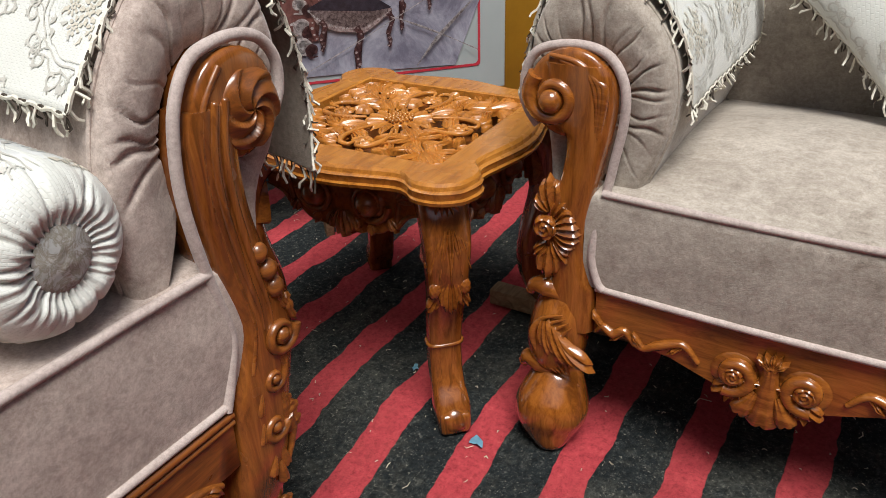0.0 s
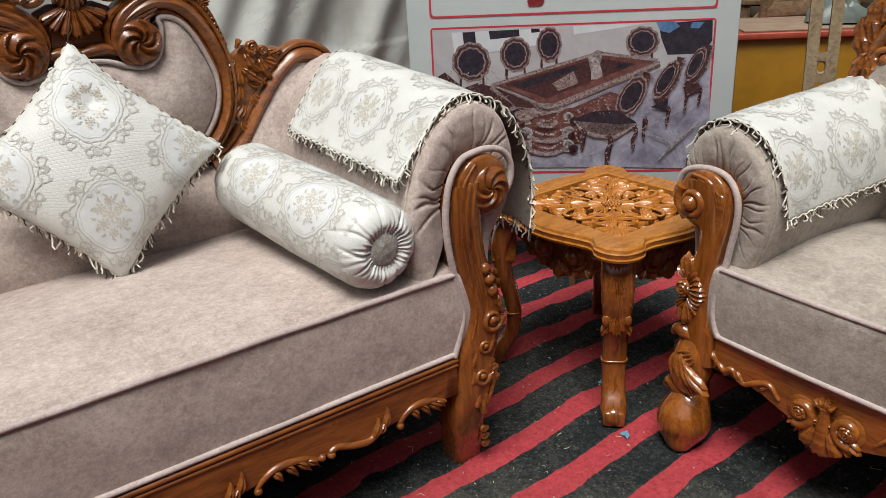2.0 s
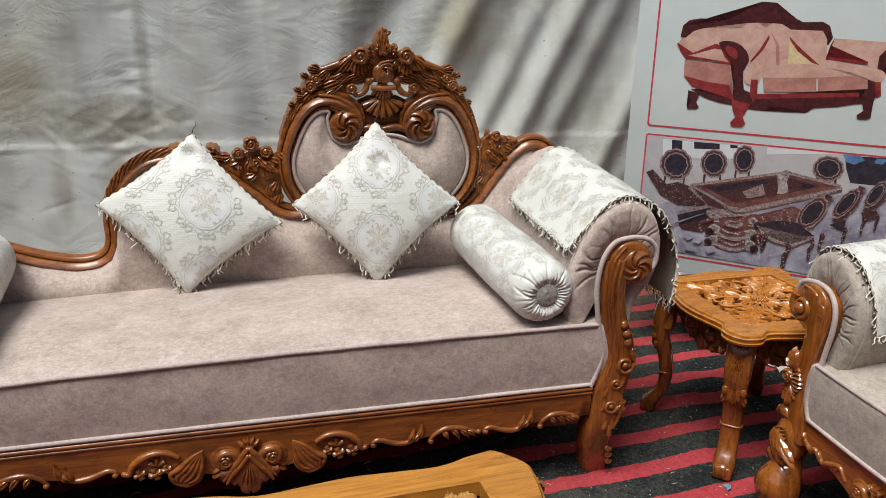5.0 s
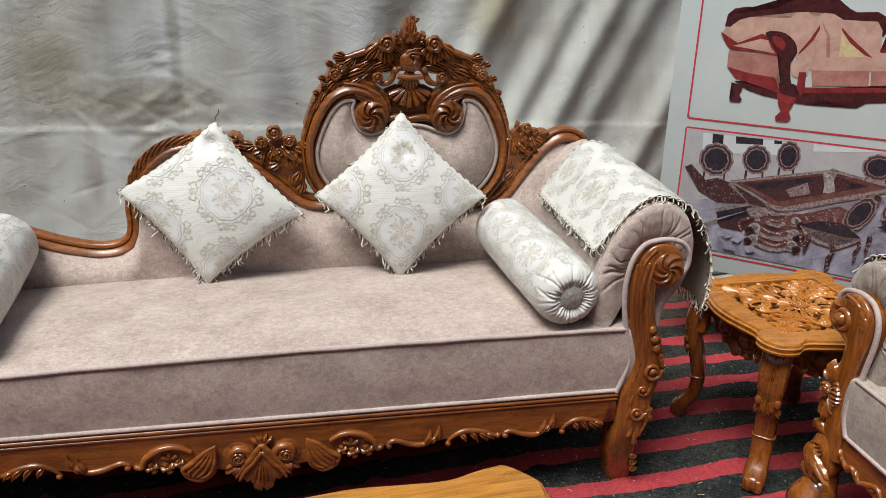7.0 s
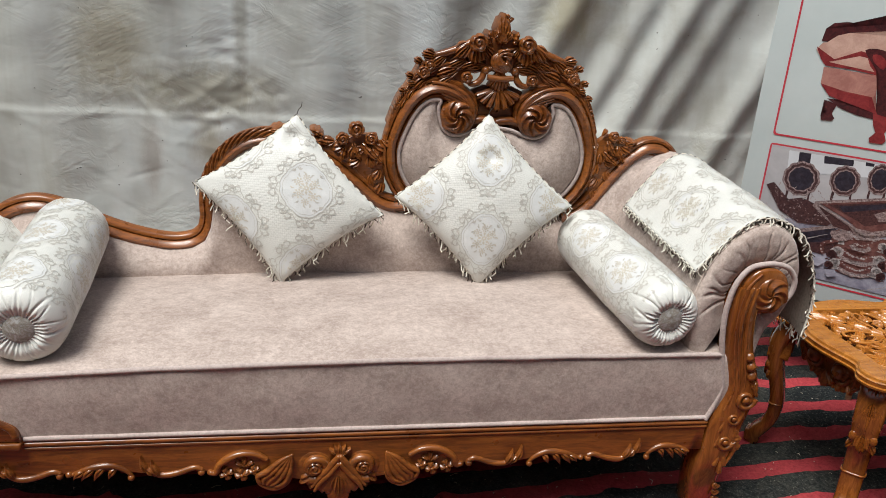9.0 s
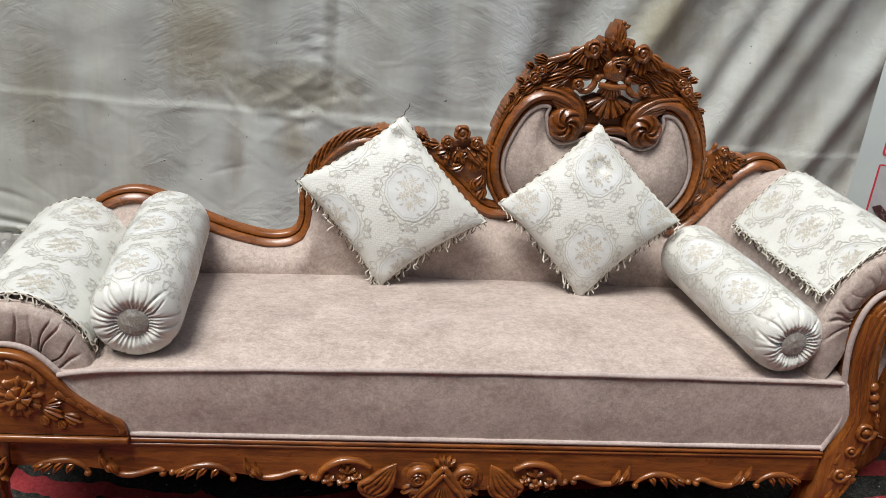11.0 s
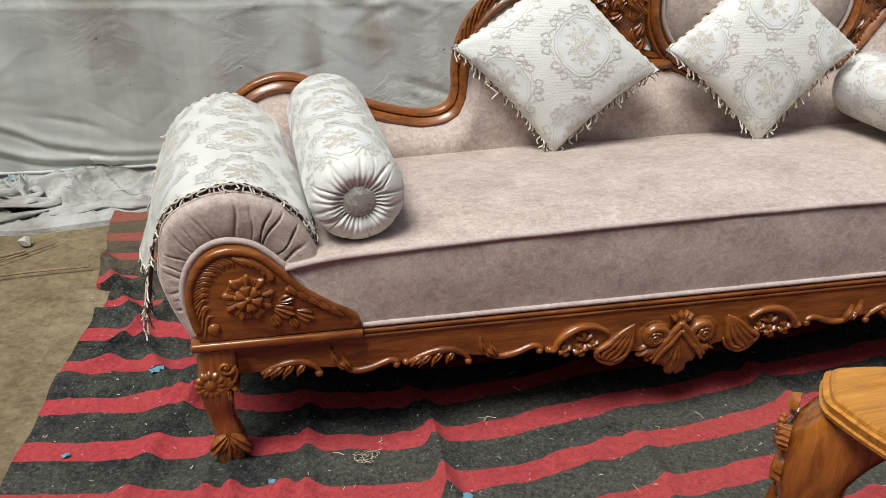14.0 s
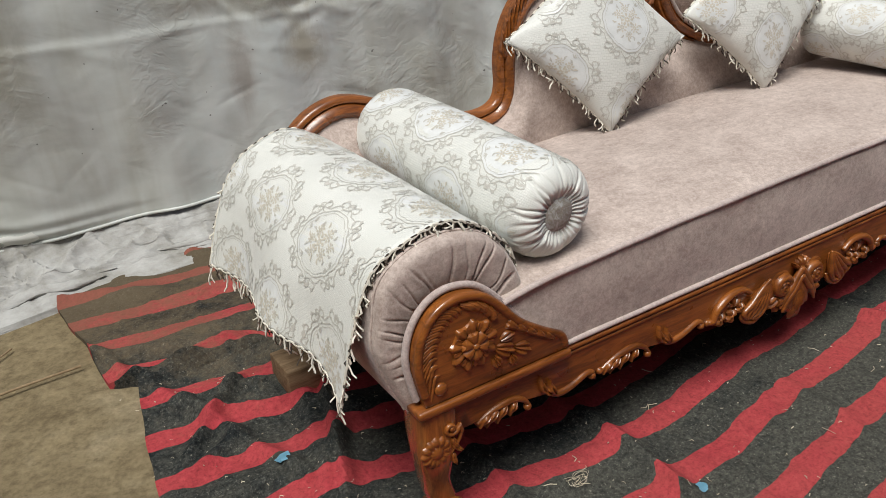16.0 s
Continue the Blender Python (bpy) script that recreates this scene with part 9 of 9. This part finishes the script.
def glints(b, rnd, u0, u1, v0, v1, count):
    for _ in range(count):
        u, v, a = rnd.uniform(u0, u1), rnd.uniform(v0, v1), rnd.uniform(0, 6.3)
        r, w = rnd.uniform(0.0014, 0.0045), rnd.uniform(0.0007, 0.0018)
        h = H + 0.00006 * LAYER[0]
        prev = None
        for k in range(5):
            q = a + 0.55 * k
            ww = w * math.sin(math.pi * (k + 0.4) / 4.8)
            now = [b.verts.new(POSTER @ Vector((u + (r + d * ww) * math.cos(q), v + (r + d * ww) * math.sin(q), h))) for d in (1, -1)]
            if prev:
                b.faces.new((prev[0], prev[1], now[1], now[0]))
            prev = now


dining_print()
bm = bmesh.new()
for u in (0.44, 0.90):
    box(bm, u, u + 0.022, 0.004, 1.6, -0.055, -0.021, 0.002, m=POSTER)
part("back_brace", bm, RAW_WOOD, board)
# ---- behind the poster: yellow cabinet, unfinished chairs, brick wall ----
YELLOW = plain("yellow_paint", (0.25, 0.120, 0.008), (0.34, 0.170, 0.012), 0.4, 8, 0.1)
RED_TRIM = plain("red_paint", (0.30, 0.04, 0.02), (0.40, 0.08, 0.04), 0.5, 20)
CARD = plain("cardboard", (0.21, 0.145, 0.10), (0.30, 0.22, 0.155), 0.85, 12)
def turned_box(x, y, a):
    return Matrix.Translation((x, y, 0)) @ Matrix.Rotation(radians(a), 4, "Z")
M = turned_box(2.42, 1.30, -40)
cab = thing("cabinet", pose(2.42, 1.30, 0), "yellow painted cabinet with a red edge and cardboard on top", "cabinet", base=(2.42, 1.30, 0))
for nm, dims, mat in (("body", (-0.12, 0.75, 0.0, 0.42, 0.01, 0.74), YELLOW), ("top", (-0.14, 0.77, -0.02, 0.44, 0.74, 0.765), RED_TRIM)):
    bm = bmesh.new()
    box(bm, *dims, 0.004, m=M)
    part(nm, bm, mat, cab)
bm = bmesh.new()
box(bm, -0.10, 0.66, 0.0, 0.40, 0.766, 0.772, 0.001, m=M)
single("cardboard_sheet", bm, CARD, "brown cardboard sheet lying on the yellow cabinet", "cardboard")


def raw_chair(x, y, a, tilt=0):
    m = turned_box(x, y, a) @ Matrix.Rotation(radians(tilt), 4, "X")
    ob = thing("unfinished_chair", pose(x, y, 0), "unfinished pale wooden chair without a seat", "chair", "unfinished chairs", base=(x, y, 0))
    for u, v, h in ((-0.2, 0.0, 0.45), (0.2, 0.0, 0.45), (-0.2, 0.42, 1.0), (0.2, 0.42, 1.0)):
        b = bmesh.new()
        p = spline([(u, v, 0.0), (u * 0.97, v - 0.015, 0.22), (u, v, 0.44)] + ([(u, v + 0.05, 0.72), (u, v + 0.12, h)] if h > 0.5 else []), 4)
        sweep(b, p, 0.021, SQUARISH, up=(0, 1, 0), m=m)
        part("leg", b, RAW_WOOD, ob)
    for z, v0, v1 in ((0.42, 0.0, 0.42), (0.20, 0.0, 0.42)):
        for u in (-0.2, 0.2):
            b = bmesh.new()
            box(b, u - 0.012, u + 0.012, v0, v1, z - 0.025, z + 0.02, 0.003, m=m)
            part("side_rail", b, RAW_WOOD, ob)
    for v, z in ((0.0, 0.42), (0.42, 0.42), (0.50, 0.80), (0.535, 0.95)):
        b = bmesh.new()
        box(b, -0.2, 0.2, v - 0.012, v + 0.012, z - 0.03, z + 0.03, 0.003, m=m)
        part("cross_rail", b, RAW_WOOD, ob)
    return ob


raw_chair(3.30, 0.10, 100)
raw_chair(3.2, 1.9, 150)


RK = Matrix(((0.63, 0, -0.78, 2.90), (-0.78, 0, -0.63, 1.84), (0, 1, 0, 0), (0, 0, 0, 1)))
rack = thing("timber_rack", pose(2.90, 1.84, 0), "raw timber rack with slanted rails and stacked slats", "timber rack", base=(2.90, 1.84, 0))
for k in range(5):
    b = bmesh.new()
    box(b, -1.0, 1.1, -0.022, 0.022, 0.0, 0.035, 0.003, m=RK @ turned(-0.25 + 0.22 * k, 0.80, 47 + (k % 2) * 5, 1, 0.05 * (k % 2)))
    part("slanted_rail", b, RAW_WOOD, rack)
for z in (0.62, 0.70, 0.78, 0.98, 1.06, 1.14, 1.40):
    b = bmesh.new()
    box(b, -0.8, 0.9, z, z + 0.022, -0.16, -0.12, 0.002, m=RK)
    part("shelf_slat", b, RAW_WOOD, rack)
for k in range(26):
    for z in (0.645, 1.005):
        b = bmesh.new()
        box(b, -0.78 + 0.065 * k, -0.745 + 0.065 * k, z, z + 0.012, -0.42, -0.10, 0.001, m=RK)
        part("slat", b, RAW_WOOD, rack)
for u in (-0.8, 0.05, 0.85):
    b = bmesh.new()
    box(b, u, u + 0.05, 0.0, 1.75, -0.17, -0.13, 0.003, m=RK)
    part("upright", b, RAW_WOOD, rack)
PALE = wood("pale_raw_wood", (0.20, 0.14, 0.08), (0.33, 0.25, 0.15), (0.45, 0.36, 0.24), rough=0.75, coat=0)
trestle = thing("chair_blank", pose(1.90, 0.78, 0), "unfinished pale chair back with pierced splat standing behind the armchair", "chair", base=(1.90, 0.78, 0))
SPLAT = Matrix(((0.6, 0, -0.8, 1.90), (-0.8, 0, -0.6, 0.78), (0, 1, 0, 0), (0, 0, 0, 1)))
for outline in ([(-0.046, 0.005), (-0.012, 0.005), (-0.014, 0.55), (-0.017, 1.0), (-0.052, 1.0), (-0.044, 0.55)], [(0.012, 0.005), (0.044, 0.005), (0.042, 0.55), (0.038, 1.0), (0.006, 1.0), (0.010, 0.55)]):
    b = bmesh.new()
    slab(b, outline, -0.012, 0.012, 0.004, m=SPLAT)
    part("post", b, PALE, trestle)
for z in (0.725, 0.790):
    b = bmesh.new()
    slab(b, spline([(-0.022, z - 0.016), (-0.006, z - 0.008), (0.014, z - 0.018), (0.014, z + 0.016), (-0.004, z + 0.008), (-0.022, z + 0.018)], 4, closed=True), -0.009, 0.010, 0.003, m=SPLAT)
    part("splat_bridge", b, PALE, trestle)
b = bmesh.new()
sweep(b, [(-0.003 + 0.017 * math.cos(a), 0.758 + 0.020 * math.sin(a), 0.0) for a in np.linspace(0, 2 * math.pi, 21)[:-1]], (0.006, 0.009), closed=True, m=SPLAT)
part("splat_ring", b, PALE, trestle)
for u in (-0.036, 0.022):
    b = bmesh.new()
    ball(b, SPLAT @ turned(u, 0.985, 0, 1, 0.0), 0.026, 12, (1.0, 1.5, 0.8))
    part("carved_capital", b, PALE, trestle)
b = bmesh.new()
for k in range(4):
    ball(b, SPLAT @ turned(-0.125 + 0.022 * k, 0.630 + 0.006 * k, 0, 1, 0.0), 0.013, 9)
scroll(b, SPLAT, [(-0.15, 0.60), (-0.10, 0.615), (-0.05, 0.62)], 0.016)
part("arm_scroll", b, RAW_WOOD, trestle, "unfinished carved arm scroll")
BAG = plain("green_plastic", (0.085, 0.105, 0.090), (0.15, 0.175, 0.155), 0.45, 14, 0.5)
b = bmesh.new()
def bag_at(u, v):
    a, q = u * 2 * math.pi, v * math.pi / 2
    r = 0.10 * math.sin(q) * (1 + 0.25 * nz(math.cos(a), math.sin(a), v, 2.2))
    p = M @ Vector((0.30 + 1.2 * r * math.cos(a), 0.16 + 0.9 * r * math.sin(a), 0.779 + 0.085 * math.cos(q) * (1 + 0.3 * nz(math.cos(a), v, 3, 3))))
    return tuple(p)
grid(b, bag_at, 28, 12, wrap_u=True)
single("plastic_bag", b, BAG, "crumpled dull green plastic bag on the cabinet", "bag")

BRICK = plain("brick", (0.045, 0.034, 0.027), (0.10, 0.075, 0.058), 0.95, 16, 0.6)
MORTAR = plain("mortar", (0.04, 0.036, 0.03), (0.07, 0.064, 0.055), 0.95, 30, 0.5)


def wall(name, x0, y0, x1, y1, h, mat, label, thick=0.2):
    d = Vector((x1 - x0, y1 - y0, 0))
    ln = d.length
    d.normalize()
    n = Vector((-d.y, d.x, 0))
    m = Matrix(((d.x, n.x, 0, x0), (d.y, n.y, 0, y0), (0, 0, 1, -0.02), (0, 0, 0, 1)))
    b = bmesh.new()
    box(b, 0, ln, 0, thick, 0, h, 0, m=m)
    ob = new(name, mesh_of(name, b, mat))
    tagged(ob, label, "wall", kind="structure")
    return ob, m


brick_wall, BM = wall("wall_east", 4.6, 4.4, 4.6 - 0.0001, -4.5, 3.2, MORTAR, "rough dark brick yard wall")
# three added walls out of view, which hold off light from the low sky
wall("sky_block_north", -6.0, 4.4, 4.8, 4.4, 3.2, MORTAR, "unseen dark wall added behind the cloth to block low sky")
wall("sky_block_west", -5.6, -4.5, -5.6, 4.4, 3.2, MORTAR, "unseen dark wall added to block low sky")
wall("sky_block_south", 4.6, -4.5, -5.6, -4.5, 3.2, MORTAR, "unseen dark wall added to block low sky")

# ---- litter on the rug and ground ----
BLUE_PAPER = plain("blue_paper", (0.18, 0.42, 0.55), (0.30, 0.56, 0.70), 0.6, 30)
rnd = random.Random(77)
def scrap(x, y, s, seed, mat=None, label="torn scrap of light blue paper on the rug"):
    r2 = random.Random(seed)
    b = bmesh.new()
    n = 9
    z0 = rug_z(x, y) + 0.004
    ring = []
    for k in range(n):
        a = 2 * math.pi * k / n
        rr = s * r2.uniform(0.35, 1.0)
        ring.append((x + rr * math.cos(a), y + 0.8 * rr * math.sin(a), z0 + r2.uniform(0, 0.006)))
    c = b.verts.new((x, y, z0 + 0.004))
    vs = [b.verts.new(p) for p in ring]
    for k in range(n):
        b.faces.new((c, vs[k], vs[(k + 1) % n]))
    r = bmesh.ops.solidify(b, geom=b.faces[:], thickness=0.0012)
    single("paper_scrap", b, mat or BLUE_PAPER, label, "paper scrap", "paper scraps")


for k, (x, y, s) in enumerate(((0.889, 0.585, 0.022), (-1.736, 1.072, 0.030), (-1.05, 0.50, 0.024), (1.02, 0.80, 0.012), (0.62, 0.40, 0.014), (-1.90, 0.80, 0.014), (-1.45, 0.62, 0.012))):
    scrap(x, y, s, 100 + k)
SHAVING = plain("wood_shaving", (0.42, 0.36, 0.25), (0.62, 0.56, 0.44), 0.8, 90)
b = bmesh.new()
for k in range(1500):
    x, y = rnd.uniform(-2.0, 2.2), rnd.uniform(-0.6, 1.6)
    z = rug_z(x, y) + 0.002
    a, ln = rnd.uniform(0, 6.3), rnd.uniform(0.003, 0.010) * (1 if rnd.random() < 0.93 else 3.2)
    c1, w = rnd.gauss(0, 0.7), rnd.uniform(0.0004, 0.0011)
    pts = [(x, y, z), (x + ln * 0.5 * math.cos(a), y + ln * 0.5 * math.sin(a), z + 0.002), (x + ln * math.cos(a + c1), y + ln * math.sin(a + c1), z + 0.001)]
    sweep(b, pts, w, circle_prof(3), caps=False)
s_ob = single("shavings", b, SHAVING, "pale wood shavings and lint strewn over the rug", "shavings", kind="stuff")
b = bmesh.new()
for k in range(16):
    a = rnd.uniform(0, 6.3)
    c = Vector((rnd.gauss(0, 0.016), rnd.gauss(0, 0.010), 0)) + Vector((-1.235, 0.66, rug_z(-1.235, 0.66) + 0.006))
    r0 = rnd.uniform(0.006, 0.022)
    pts = [c + Vector((r0 * math.cos(a + q), 0.6 * r0 * math.sin(a + q), rnd.uniform(0, 0.01))) for q in (0, rnd.uniform(0.4, 1.4), rnd.uniform(1.2, 2.6), rnd.uniform(2, 5))]
    sweep(b, spline(pts, 3), 0.0006, circle_prof(3), caps=False)
single("thread_tangle", b, SHAVING, "small tangle of pale threads on the rug", "thread", kind="stuff")
STONE = plain("stone", (0.45, 0.42, 0.38), (0.62, 0.58, 0.53), 0.9, 25, 0.5)
b = bmesh.new()
bmesh.ops.create_icosphere(b, subdivisions=1, radius=0.022)
for v in b.verts:
    v.co *= 1 + 0.55 * nz(*v.co, 70)
    v.co += Vector((-2.285, 2.045, 0.008))
single("stone", b, STONE, "small pale angular stone on the dirt", "stone", smooth=20)
RAG = plain("blue_rag", (0.24, 0.36, 0.37), (0.33, 0.45, 0.455), 0.85, 40)
b = bmesh.new()
grid(b, lambda u, v: (-2.435 + 0.065 * u + 0.01 * math.sin(6 * v), 2.435 + 0.05 * v + 0.008 * math.sin(5 * u), 0.104 + 0.018 * math.sin(3 * u + 2) * math.sin(4 * v) + 0.01 * v), 12, 8)
rag = single("rag", b, RAG, "small pale blue rag lying on the crumpled cloth", "rag")
b = bmesh.new()
def crumple(u, v):
    x, y = 1.53 + 0.09 * u + 0.01 * math.sin(7 * v), 1.22 + 0.12 * v + 0.015 * math.sin(5 * u)
    return x, y, rug_z(x, y) + 0.006 + 0.022 * abs(nz(x, y, 3, 26)) + 0.016 * math.sin(math.pi * u) * math.sin(math.pi * v)
grid(b, crumple, 14, 16)
single("crumpled_paper", b, STONE, "crumpled off-white paper lying on the rug", "paper", smooth=25)
TWIG = plain("twig", (0.20, 0.14, 0.08), (0.34, 0.25, 0.15), 0.9, 40)
for pts, r in (([(-2.75, 1.70, 0.0), (-2.5, 1.74, 0.004), (-2.25, 1.79, 0.006), (-2.03, 1.80, 0.008)], 0.0035), ([(-2.55, 1.75, 0.0), (-2.35, 1.88, 0.005), (-2.18, 2.03, 0.004)], 0.0026), ([(-2.36, 1.93, 0.003), (-2.27, 1.975, 0.004)], 0.005)):
    b = bmesh.new()
    sweep(b, spline(pts, 5), r, circle_prof(6))
    single("twig", b, TWIG, "thin dry twig on the dirt", "twig", "twigs")
b = bmesh.new()
box(b, -1.62, -1.50, 1.30, 1.42, 0.012, 0.085, 0.004)
single("wood_block", b, RAW_WOOD, "small raw wooden block under the sofa end", "wood block")
b = bmesh.new()
box(b, 1.30, 1.345, 0.45, 0.78, 0.012, 0.05, 0.004)
single("wood_offcut", b, RAW_WOOD, "raw wooden offcut lying behind the armchair leg", "wood offcut")

# bricks of the far wall where the view passes the poster
bm = bmesh.new()
box(bm, -0.115, 0.115, -0.025, 0.0, -0.0325, 0.0325, 0.004)
brick_mesh = mesh_of("brick", bm, BRICK)
for row in range(30):
    for col in range(9):
        bx = 1.2 + (col + 0.5 * (row % 2)) * 0.24
        if row * 9 + col > 298:
            continue
        o = new("brick", brick_mesh)
        o.parent = brick_wall
        rr = random.Random(row * 31 + col)
        o.matrix_local = BM @ pose(bx, -0.001 - rr.uniform(0, 0.006), 0.35 + row * 0.075, 0, rr.uniform(-1, 1), rr.uniform(-0.8, 0.8))
